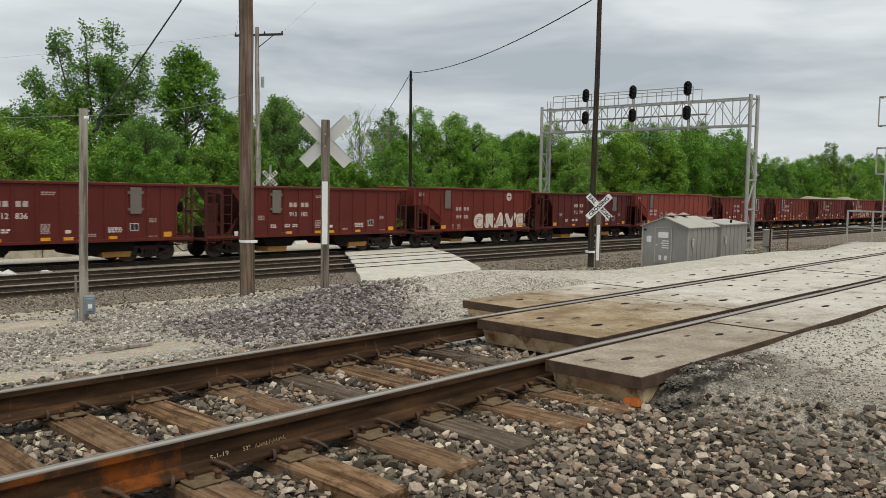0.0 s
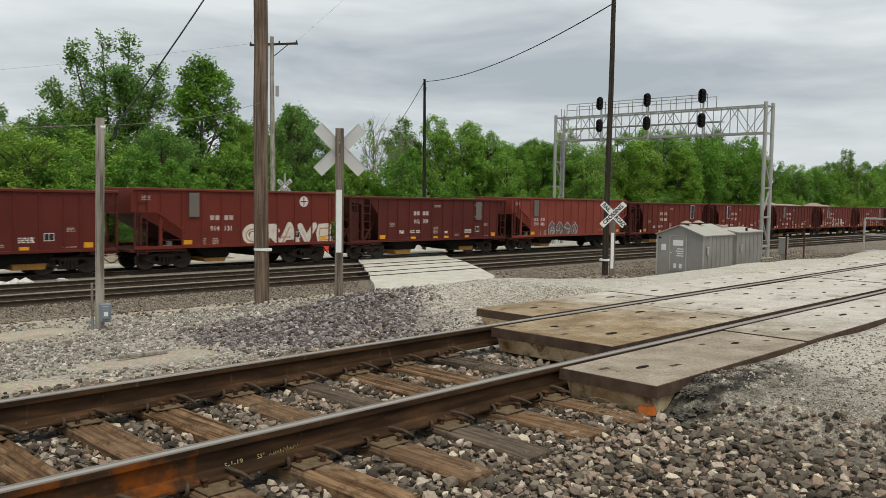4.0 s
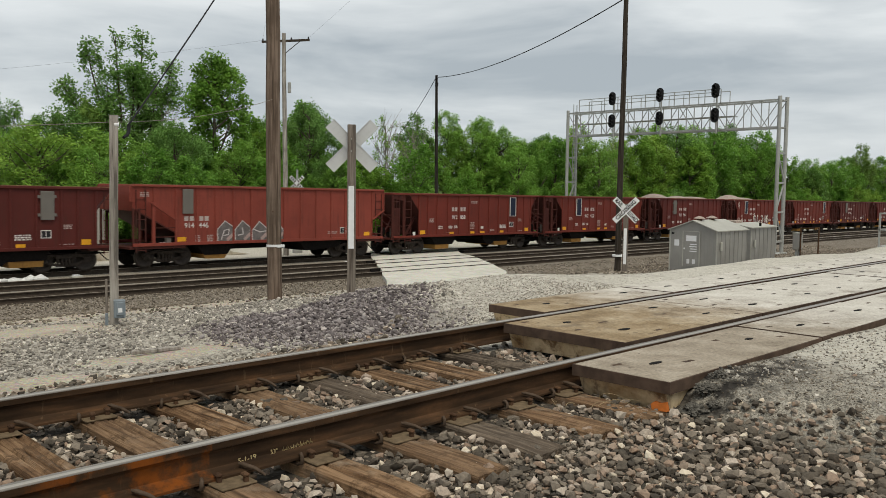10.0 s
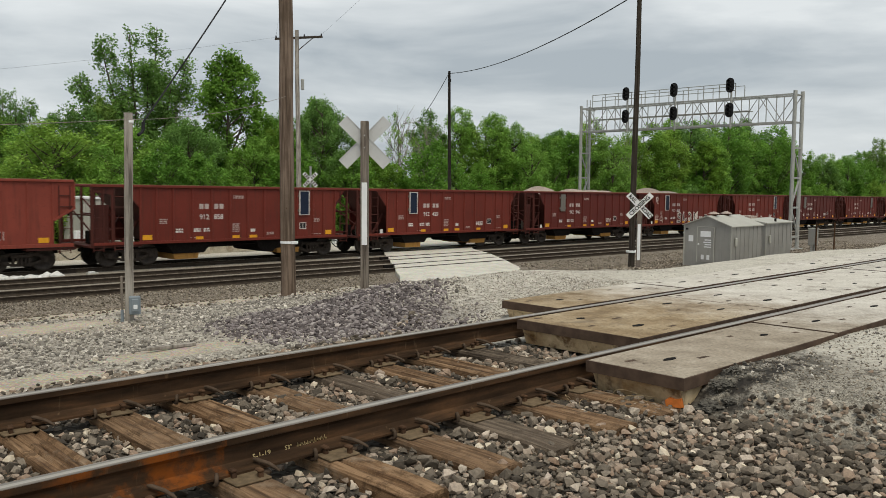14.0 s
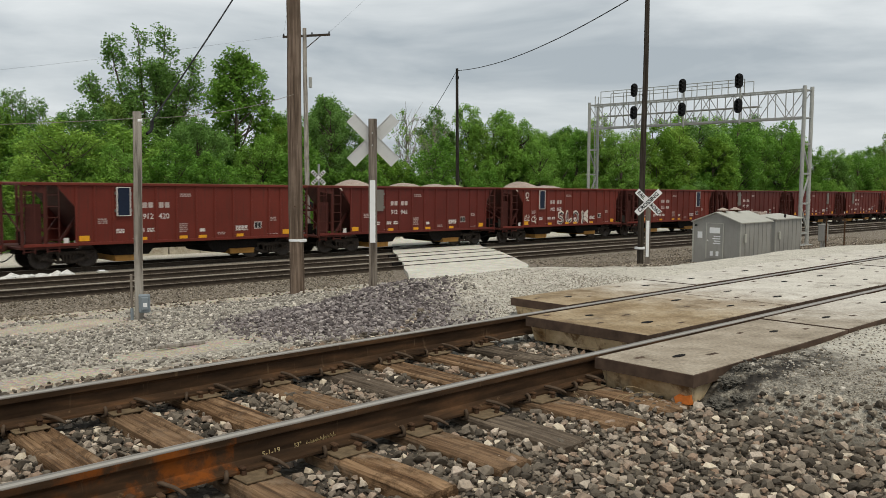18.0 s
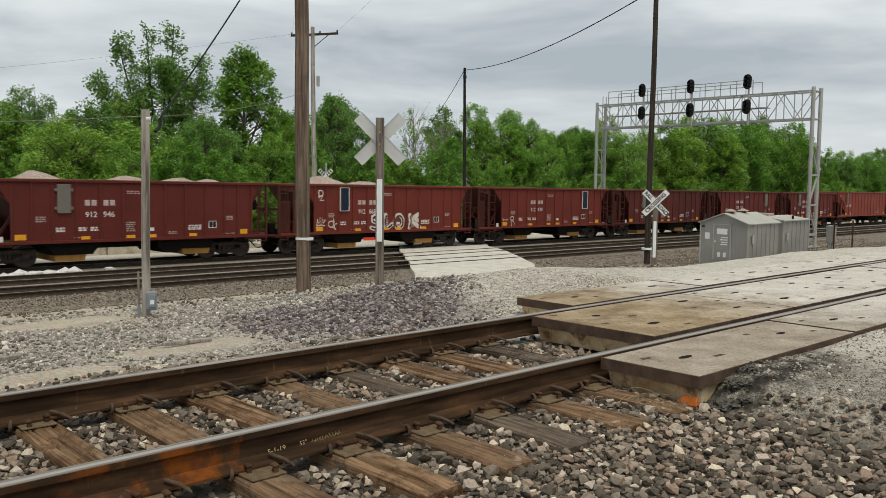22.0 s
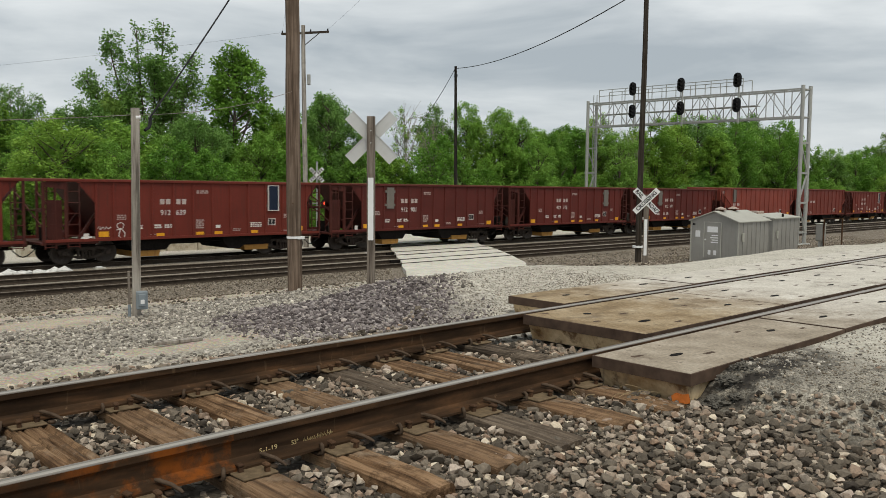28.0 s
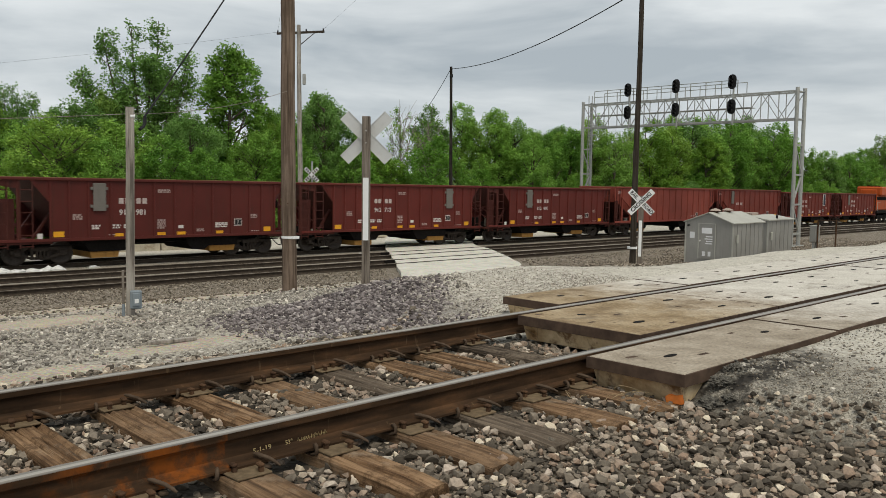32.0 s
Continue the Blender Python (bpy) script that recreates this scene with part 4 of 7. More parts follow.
def hopper_car(start, red, plate_at, plate_blue=False, loaded=(), seed=1, tag="", number=""):
    """The older car: open end platforms with ladders, twelve ribbed panels a side."""
    rng = random.Random(seed)
    L = CAR_L
    label = "brown-red ribbed steel hopper car with open ends" + tag
    e = root("hopper_car", start, TRACKS[2], RAIL_Z, label, "hopper car", "hopper cars of the freight train")
    e.scale = (CAR_SCALE,) * 3
    MOVERS.append((e, start))
    a, b = RIBS[0] - 0.045, RIBS[-1] + 0.045
    out = [(a, SILL), (b, SILL), (b, 2.66), (b + 0.62, TOP - 0.08), (a - 0.58, TOP - 0.08), (a, 2.52)]
    for y0, y1 in ((-1.552, -1.54), (1.54, 1.552)):
        part("side_sheet", Shape().prism(out, y0, y1, "y"), red, e)
    rib = RIB.mesh("rib", red)
    far = Shape()
    for x in RIBS:
        o = part("rib", rib, None, e)
        o.location.x = x
        far.box(x - 0.045, x + 0.045, 1.545, 1.60, SILL, TOP - 0.1)
    part("far_ribs", far, red, e)
    for y0, y1 in ((-1.63, -1.535), (1.535, 1.63)):
        part("top_chord", Shape().box(0.32, L - 0.32, y0, y1, TOP - 0.11, TOP, 0.02), red, e)
        part("top_lip", Shape().box(0.36, L - 0.36, y0 + 0.012, y1 - 0.012, TOP - 0.001, TOP + 0.022, 0.006), M_LIP, e, "rusty tan lip")
        part("side_sill", Shape().box(0.4, L - 0.4, y0 + 0.02, y1 - 0.01, SILL - 0.09, SILL + 0.03, 0.01), red, e)
    for x in (0.32, L - 0.42):
        part("end_chord", Shape().box(x, x + 0.1, -1.53, 1.53, TOP - 0.11, TOP, 0.02), red, e)
    # sloped end sheets and the floor of the hopper
    part("slope_sheet", Shape().prism([(1.62, TOP - 0.08), (1.66, TOP - 0.08), (3.7, 1.0), (3.66, 1.0)], -1.535, 1.535, "y"), M_ENDRED, e)
    part("slope_sheet", Shape().prism([(L - 0.5, TOP - 0.08), (L - 0.54, TOP - 0.08), (L - 2.2, 1.0), (L - 2.16, 1.0)], -1.535, 1.535, "y"), M_ENDRED, e)
    part("floor", Shape().box(3.6, L - 2.1, -1.53, 1.53, 0.95, 1.0), M_UNDER, e)
    # end platforms
    part("end_deck", Shape().box(0.27, 2.5, -1.55, 1.55, 0.86, 0.95, 0.01), M_ENDRED, e)
    part("end_deck", Shape().box(L - 1.5, L - 0.27, -1.55, 1.55, 0.86, 0.95, 0.01), M_ENDRED, e)
    for x in (0.36, 1.22, L - 0.36):
        for y in (-1.52, 1.52):
            part("corner_post", Shape().box(x - 0.05, x + 0.05, y - 0.05, y + 0.05, 0.95, TOP - 0.1, 0.01), M_ENDRED, e)
    part("end_panel", Shape().box(0.56, 1.18, -1.30, -1.26, 0.96, 2.62, 0.01).box(0.56, 0.62, -1.30, -1.26, 2.62, TOP - 0.12).box(0.86, 0.92, -1.30, -1.26, 2.62, TOP - 0.12), M_ENDRED, e, "grimy dark red end panel")
    part("gusset", Shape().prism([(0.36, TOP - 0.12), (1.2, TOP - 0.12), (1.2, TOP - 0.42), (0.36, TOP - 0.30)], -1.55, -1.53, "y"), M_ENDRED, e)
    for x0, x1, y in ((0.40, 0.82, -1.58), (1.28, 1.74, -1.58), (L - 0.84, L - 0.40, -1.58)):
        lad = Shape()
        lad.bar((x0, y, 0.7), (x0, y, 3.3), 0.035).bar((x1, y, 0.7), (x1, y, 3.3), 0.035)
        part("ladder_rail", lad, M_ENDRED, e)
        for k in range(6):
            part("ladder_rung", Shape().bar((x0, y, 0.78 + k * 0.44), (x1, y, 0.78 + k * 0.44), 0.03), M_ENDRED, e)
    for x in (0.36, 1.22):
        part("cross_brace", Shape().bar((x, -1.5, 2.2), (x, 1.5, 2.2), 0.06).bar((x, -1.5, 1.5), (x, 1.5, 2.9), 0.05), M_ENDRED, e)
    for y in (-0.9, 0.9):
        part("end_strut", Shape().bar((1.9, y, 0.95), (2.7, y, 2.1), 0.1), M_ENDRED, e)
    part("brake_cylinder", Shape().tube([(0.75, -0.75, 1.12), (1.35, -0.75, 1.12)], 0.16, 12), M_UNDER, e)
    part("brake_bracket", Shape().box(0.8, 1.05, -0.2, 0.2, 0.95, 1.5, 0.02), M_UNDER, e)
    part("brake_valve", Shape().box(0.62, 0.82, -1.2, -1.0, 1.0, 1.55, 0.03), M_PLATE, e, "grey brake valve box")
    part("brake_wheel", Shape().disc((0.30, 0.6, 2.4), 0.28, 0.04, "x", 16), M_UNDER, e)
    part("centre_sill", Shape().box(0.5, L - 0.5, -0.25, 0.25, 0.62, 0.9), M_UNDER, e)
    # chutes between the trucks
    part("chute", Shape().prism([(3.75, 0.92), (6.0, 0.92), (5.6, 0.46), (4.1, 0.46)], -1.25, 1.25, "y"), M_UNDER, e)
    part("chute_door", Shape().prism([(4.12, 0.455), (5.35, 0.455), (5.3, 0.2), (4.16, 0.2)], -1.2, 1.2, "y"), M_CHUTE, e, "yellow-brown stained discharge door")
    part("chute", Shape().prism([(8.4, 0.92), (11.05, 0.92), (11.0, 0.52), (9.5, 0.52), (9.3, 0.36), (8.75, 0.38), (8.45, 0.66)], -1.25, 1.25, "y"), M_UNDER, e)
    part("chute_door", Shape().prism([(9.55, 0.515), (10.9, 0.515), (10.85, 0.27), (9.6, 0.27)], -1.2, 1.2, "y"), M_CHUTE, e, "yellow-brown stained discharge door")
    part("air_pipe", Shape().tube([(0.6, -1.0, 0.72), (6.0, -1.1, 0.78), (L - 0.6, -1.0, 0.72)], 0.03, 6), M_UNDER, e)
    truck(e, 2.2)
    truck(e, L - 2.2)
    couplers(e, L)
    # plate with its four lugs
    pl = Shape().box(plate_at - 0.26, plate_at + 0.26, -1.645, -1.605, 2.14, 3.28, 0.015)
    p = part("plate", pl, M_BLUE if plate_blue else M_PLATE, e, "dark blue plate in a pale frame" if plate_blue else "grey steel plate")
    for z in (2.34, 3.06):
        for sx in (-1, 1):
            lug = Shape().box(plate_at + sx * 0.30 - 0.06, plate_at + sx * 0.30 + 0.06, -1.625, -1.56, z - 0.06, z + 0.06, 0.01)
            part("lug", lug, M_PLATE, p)
    if plate_blue:
        fr = Shape()
        fr.box(plate_at - 0.30, plate_at - 0.262, -1.65, -1.60, 2.11, 3.31).box(plate_at + 0.262, plate_at + 0.30, -1.65, -1.60, 2.11, 3.31)
        fr.box(plate_at - 0.262, plate_at + 0.262, -1.65, -1.60, 3.282, 3.31).box(plate_at - 0.262, plate_at + 0.262, -1.65, -1.60, 2.11, 2.138)
        part("plate_frame", fr, M_MARK, p, "pale plate frame")
    # reflectors and stencils
    for i, (x, w) in enumerate(((2.52, 0.42), (5.02, 0.36), (6.88, 0.38), (7.80, 0.40), (9.72, 0.36), (12.26, 0.38))):
        zz = 1.12 if i in (0, 5) else 1.08
        part("reflector", Shape().box(x, x + w, -1.557, -1.5525, zz, zz + (0.22 if i in (0, 5) else 0.13)), M_YELLOW, e, "yellow reflective patch")
    rib_x = RIBS[4]
    glyphs(e, rib_x, 2.44, 0.20, 0.23, 0.07, 0.28)
    if number:
        NUMBERS.append((number, e, rib_x, 2.07, 0.34))
    else:
        glyphs(e, rib_x, 1.95, 0.15, 0.24, 0.05, 0.26, 6)
    fm = Shape()
    bars(fm, 3.29, 1.80, 0.38, 0.22, 3, rng)
    bars(fm, 6.88, 1.36, 0.38, 0.40, 5, rng)
    bars(fm, 8.75, 1.20, 0.40, 0.12, 2, rng)
    bars(fm, 4.75, 1.14, 0.5, 0.04, 1, rng)
    bars(fm, 11.4, 1.14, 0.6, 0.04, 1, rng)
    bars(fm, 6.92, 2.91, 0.56, 0.14, 2, rng)
    bars(fm, 11.55, 1.77, 0.34, 0.18, 3, rng)
    part("small_lettering", fm, M_FAINT, e, "faded small stencil lines", "stuff")
    wm = Shape()
    bars(wm, 4.05, 1.40, 0.34, 0.18, 2, rng)
    bars(wm, 4.92, 1.42, 0.34, 0.16, 2, rng)
    bars(wm, 5.40, 1.42, 0.32, 0.16, 2, rng)
    bars(wm, 9.68, 1.36, 0.62, 0.22, 3, rng)
    wm.box(7.86, 8.10, -1.557, -1.5525, 1.36, 1.50)
    part("small_lettering", wm, M_MARK, e, "white small stencil lines", "stuff")
    bx = Shape()
    c = 10.86
    bx.box(c - 0.2, c + 0.2, -1.5565, -1.5525, 1.42, 1.74)
    sq = part("consolidated_stencil", bx, M_MARK, e, "black square stencil in a white border")
    part("stencil_field", Shape().box(c - 0.17, c - 0.012, -1.559, -1.5567, 1.45, 1.71).box(c + 0.012, c + 0.17, -1.559, -1.5567, 1.45, 1.71), M_BLACK, sq)
    part("tag", Shape().box(1.9, 2.1, -1.6, -1.585, 1.05, 1.28), M_MARK, e, "small pale tag plate") if rng.random() < 0.8 else None
    if loaded:
        load_mound(e, 2.4, L - 1.2, seed, loaded)
    return e


def ore_car(start, L, red, ribs, plate_at, seed, notch=2.58, emblem=False, tag="", number=""):
    """The newer car: taller sheet sides cut away in a slope at both ends."""
    rng = random.Random(seed)
    top = 3.62
    e = root("hopper_car", start, TRACKS[2], RAIL_Z, "faded red hopper car with sloped cut-away ends" + tag, "hopper car", "hopper cars of the freight train")
    e.scale = (CAR_SCALE,) * 3
    MOVERS.append((e, start))
    a, b = ribs[0] - 0.035, ribs[-1] + 0.035
    out = [(a, SILL), (b, SILL), (b, 2.05), (L - 0.3, 2.55), (L - 0.3, top - 0.08), (0.25, top - 0.08), (0.25, notch), (a - 1.15, notch), (a - 0.05, notch - 0.72), (a, notch - 0.72)]
    for y0, y1 in ((-1.552, -1.54), (1.54, 1.552)):
        part("side_sheet", Shape().prism(out, y0, y1, "y"), red, e)
    far = Shape()
    for x in ribs:
        part("rib", Shape().box(x - 0.035, x + 0.035, -1.60, -1.545, SILL, top - 0.1, 0.01), red, e)
        far.box(x - 0.035, x + 0.035, 1.545, 1.60, SILL, top - 0.1)
    for x, low in ((0.28, notch), (a - 1.0, notch), (L - 0.35, 2.55)):
        part("rib", Shape().box(x - 0.035, x + 0.035, -1.60, -1.545, low, top - 0.1, 0.01), red, e)
    part("far_ribs", far, red, e)
    for y0, y1 in ((-1.63, -1.535), (1.535, 1.63)):
        part("top_chord", Shape().box(0.36, L - 0.36, y0, y1, top - 0.1, top, 0.02), red, e)
        part("top_lip", Shape().box(0.40, L - 0.40, y0 + 0.012, y1 - 0.012, top - 0.001, top + 0.022, 0.006), M_LIP, e, "rusty tan lip")
        part("side_sill", Shape().box(0.4, L - 0.4, y0 + 0.02, y1 - 0.01, SILL - 0.08, SILL + 0.06, 0.01), red, e)
        part("slope_edge", Shape().bar((a, (y0 + y1) / 2, notch - 0.75), (a - 1.15, (y0 + y1) / 2, notch - 0.02), 0.08).bar((b, (y0 + y1) / 2, 2.02), (L - 0.32, (y0 + y1) / 2, 2.52), 0.08), red, e)
    for x in (0.4, L - 0.44):
        part("end_sheet", Shape().box(x, x + 0.04, -1.53, 1.53, 2.5, top - 0.05), red, e)
    part("slope_sheet", Shape().prism([(0.46, 2.6), (0.42, 2.56), (3.4, 0.96), (3.44, 1.0)], -1.535, 1.535, "y"), M_ENDRED, e)
    part("slope_sheet", Shape().prism([(L - 0.46, 2.56), (L - 0.42, 2.52), (L - 2.6, 0.96), (L - 2.64, 1.0)], -1.535, 1.535, "y"), M_ENDRED, e)
    part("floor", Shape().box(3.4, L - 2.6, -1.53, 1.53, 0.95, 1.0), M_UNDER, e)
    part("end_deck", Shape().box(0.27, 2.9, -1.55, 1.55, 0.84, 0.94, 0.01), M_ENDRED, e)
    part("end_deck", Shape().box(L - 2.2, L - 0.27, -1.55, 1.55, 0.84, 0.94, 0.01), M_ENDRED, e)
    for x in (0.45, 0.72, L - 0.45):
        for y in (-1.52, 1.52):
            part("corner_post", Shape().box(x - 0.05, x + 0.05, y - 0.04, y + 0.04, 0.94, 2.6, 0.01), M_ENDRED, e)
    part("end_post", Shape().box(a - 1.07, a - 0.93, -1.58, -1.46, 0.94, notch, 0.012), red, e)
    part("hand_rail", Shape().bar((a - 1.0, -1.54, 1.75), (a, -1.54, 1.75), 0.035).bar((a - 1.0, -1.54, 1.35), (a, -1.54, 1.35), 0.035), M_ENDRED, e)
    for x0, x1 in ((0.55, 0.98), (L - 0.95, L - 0.52)):
        part("ladder_rail", Shape().bar((x0, -1.58, 0.7), (x0, -1.58, 3.4), 0.035).bar((x1, -1.58, 0.7), (x1, -1.58, 3.4), 0.035), M_ENDRED, e)
        for k in range(6):
            part("ladder_rung", Shape().bar((x0, -1.58, 0.8 + k * 0.44), (x1, -1.58, 0.8 + k * 0.44), 0.03), M_ENDRED, e)
    part("brake_cylinder", Shape().tube([(1.7, -0.9, 1.15), (2.3, -0.9, 1.15)], 0.17, 12), M_UNDER, e)
    part("brake_valve", Shape().box(2.0, 2.22, -1.5, -1.3, 1.0, 1.3, 0.02), M_PLATE, e)
    part("centre_sill", Shape().box(0.5, L - 0.5, -0.25, 0.25, 0.62, 0.9), M_UNDER, e)
    part("chute", Shape().prism([(3.6, 0.92), (5.6, 0.92), (5.2, 0.46), (4.0, 0.46)], -1.25, 1.25, "y"), M_UNDER, e)
    part("chute_door", Shape().prism([(3.95, 0.50), (5.25, 0.50), (5.1, 0.26), (4.1, 0.28)], -1.2, 1.2, "y"), M_CHUTE, e, "orange-brown stained discharge door")
    part("chute", Shape().prism([(L - 5.8, 0.92), (L - 3.0, 0.92), (L - 3.3, 0.6), (L - 5.4, 0.46)], -1.25, 1.25, "y"), M_UNDER, e)
    truck(e, 2.2)
    truck(e, L - 2.2)
    couplers(e, L)
    pl = Shape().box(plate_at - 0.26, plate_at + 0.26, -1.64, -1.605, 2.36, 3.46, 0.015)
    part("plate", pl, M_PLATE, e, "grey steel plate")
    for x, z, w in ((ribs[0] + 0.08, 1.13, 0.42), (ribs[-1] - 0.55, 1.15, 0.4)):
        part("reflector", Shape().box(x, x + w, -1.557, -1.5525, z, z + 0.2), M_YELLOW, e, "yellow reflective patch")
    rib_x = ribs[1] if notch > 2.7 else ribs[2]
    glyphs(e, rib_x, 2.04 if notch > 2.7 else 2.23, 0.20, 0.21, 0.07, 0.28)
    if number:
        NUMBERS.append((number, e, rib_x, 1.83, 0.34))
    wm = Shape()
    bars(wm, plate_at + 0.4, 1.1, 0.25, 0.3, 4, rng)
    bars(wm, plate_at + 1.0, 1.1, 0.3, 0.3, 4, rng)
    bars(wm, L - 4.2, 1.3, 0.6, 0.12, 2, rng)
    bars(wm, 0.75, 3.1, 0.4, 0.2, 3, rng)
    bars(wm, 1.65, 1.05, 0.3, 0.08, 1, rng)
    part("small_lettering", wm, M_FAINT, e, "faded small stencil lines", "stuff")
    c = L - 3.2
    sq = part("consolidated_stencil", Shape().box(c - 0.2, c + 0.2, -1.5565, -1.5525, 1.3, 1.62), M_MARK, e, "black square stencil in a white border")
    part("stencil_field", Shape().box(c - 0.17, c - 0.012, -1.559, -1.5567, 1.33, 1.59).box(c + 0.012, c + 0.17, -1.559, -1.5567, 1.33, 1.59), M_BLACK, sq)
    if emblem:
        em = part("emblem", Shape().disc((9.5, -1.5565, 3.14), 0.27, 0.006, "y", 24), M_MARK, e, "round white emblem")
        part("emblem_mark", Shape().box(9.47, 9.53, -1.5615, -1.5597, 2.92, 3.36).box(9.29, 9.71, -1.5635, -1.5617, 3.11, 3.17), red, em, "red cross bars")
    return e


START = 18.70      # of car seven at 16 s
STEP = 14.25       # from car to car
R = CAR_REDS
SHORT = (2.68, 3.68, 4.72, 5.78, 6.84, 7.88, 8.94, 10.02, 11.16)
LONG = (2.40, 3.43, 4.40, 5.34, 6.31, 7.26, 8.21, 9.21, 10.19, 11.16, 12.10, 13.05, 13.98)
HEAPS_A = ((0.11, 0.11, 0.66), (0.5, 0.085, 0.46), (0.73, 0.075, 0.42), (0.88, 0.07, 0.38))
HEAPS_B = ((0.13, 0.14, 0.72), (0.42, 0.12, 0.44), (0.8, 0.15, 0.10))
CARS = [
    hopper_car(-66.2, R[0], 10.9, number="912 836", seed=10),
    hopper_car(-51.95, R[0], 4.35, number="913 101", seed=11, tag=" and a grey plate"),
    ore_car(-37.7, 12.29, R[1], SHORT, 3.24, 12, number="914 131", emblem=True, tag=" and pale graffiti"),
    hopper_car(-25.22, R[3], 10.9, number="912 709", seed=13),
    ore_car(-10.97, 15.18, R[2], LONG, 2.97, 14, 2.88, number="914 446", tag=" and grey graffiti"),
    hopper_car(START - STEP, R[1], 10.9, True, number="912 858", seed=15),
    hopper_car(START, R[1], 4.35, True, number="912 420", seed=16),
    hopper_car(START + STEP, R[0], 4.35, loaded=HEAPS_A, number="912 946", seed=17, tag=" and stone load"),
    hopper_car(START + 2 * STEP, R[1], 4.25, True, loaded=HEAPS_B, number="912 668", seed=18, tag=", stone load and graffiti"),
    hopper_car(START + 3 * STEP, R[1], 10.9, True, number="912 639", seed=19, tag=" and small graffiti"),
    hopper_car(START + 4 * STEP, R[3], 4.35, number="912 981", seed=20),
    hopper_car(START + 5 * STEP, R[0], 10.9, number="912 713", seed=21),
    hopper_car(START + 6 * STEP, R[0], 4.35, number="912 891", seed=22),
    ore_car(118.45, 16.0, R[2], LONG + (14.9,), 2.97, 23, 2.88),
    ore_car(134.7, 14.0, R[4], SHORT + (12.1, 12.95), 3.24, 24),
    hopper_car(148.92, R[1], 10.9, True, seed=25),
    hopper_car(163.3, R[1], 4.35, seed=26)]

# ---- writing ----
def letters(body, size, fat=0.0, depth=0.002):
    """A mesh of upright letters in the x-z plane, facing -y, centred."""
    cu = bpy.data.curves.new("lettering", "FONT")
    cu.body, cu.size, cu.extrude, cu.offset = body, size, depth, fat
    cu.align_x, cu.align_y = "CENTER", "CENTER"
    cu.resolution_u = 3
    ob = bpy.data.objects.new("lettering", cu)
    scene.collection.objects.link(ob)
    bpy.context.view_layer.update()
    me = bpy.data.meshes.new_from_object(ob.evaluated_get(bpy.context.evaluated_depsgraph_get()))
    bpy.data.objects.remove(ob)
    bpy.data.curves.remove(cu)
    me.transform(Matrix.Rotation(radians(90), 4, "X"))
    return me


def text_part(body, size, mat, parent, m, fat=0.0, label=""):
    me = letters(body, size, fat)
    me.materials.clear()
    me.materials.append(mat)
    o = part("lettering", me, None, parent, label)
    o.matrix_basis = m
    return o


for body, car, x, z, size in NUMBERS:
    for half, dx in zip(body.split(), (-0.36, 0.36)):
        text_part(half, size, M_MARK, car, pose(x + dx, -1.5545, z) @ Matrix.Diagonal((0.95, 1, 0.95, 1)), 0.003, "white stencilled car number")


# ---- graffiti on three cars ----
M_CREAM = material("cream_spray", grainy((0.60, 0.555, 0.50), 0.2, 5), 0.7)
M_GREY_SPRAY = material("grey_spray", grainy((0.13, 0.115, 0.112), 0.4, 5), 0.7)
M_SILVER = material("silver_spray", grainy((0.50, 0.46, 0.45), 0.2, 6), 0.6)


def ribbon(parent, strokes, width, mat, x, z, w, h, y, name="graffiti_letter", label=""):
    """Sprayed lines on a car's side: each stroke is a row of (u, v) in the letter's box."""
    sh = Shape()
    for k, line in enumerate(strokes):
        pts = [Vector((x + u * w, z + v * h)) for u, v in line]
        yy = y - 0.0004 * k
        left, right = [], []
        for i, q in enumerate(pts):
            d = (pts[min(i + 1, len(pts) - 1)] - pts[max(i - 1, 0)]).normalized()
            n = Vector((-d.y, d.x)) * width / 2
            left.append((q.x + n.x, yy, q.y + n.y))
            right.append((q.x - n.x, yy, q.y - n.y))
        m = len(pts)
        sh.add(left + right, [(i, i + 1, m + i + 1, m + i) for i in range(m - 1)])
        for q in (pts[0], pts[-1]):
            sh.add([(q.x + width / 2 * math.cos(a), yy - 0.0002, q.y + width / 2 * math.sin(a)) for a in (j * math.pi / 5 for j in range(10))], [tuple(range(10))])
    return part(name, sh, mat, parent, label)


def oval(cx, cy, rx, ry, a0=0, a1=360, n=16):
    return [(cx + rx * math.cos(radians(a0 + (a1 - a0) * i / n)), cy + ry * math.sin(radians(a0 + (a1 - a0) * i / n))) for i in range(n + 1)]


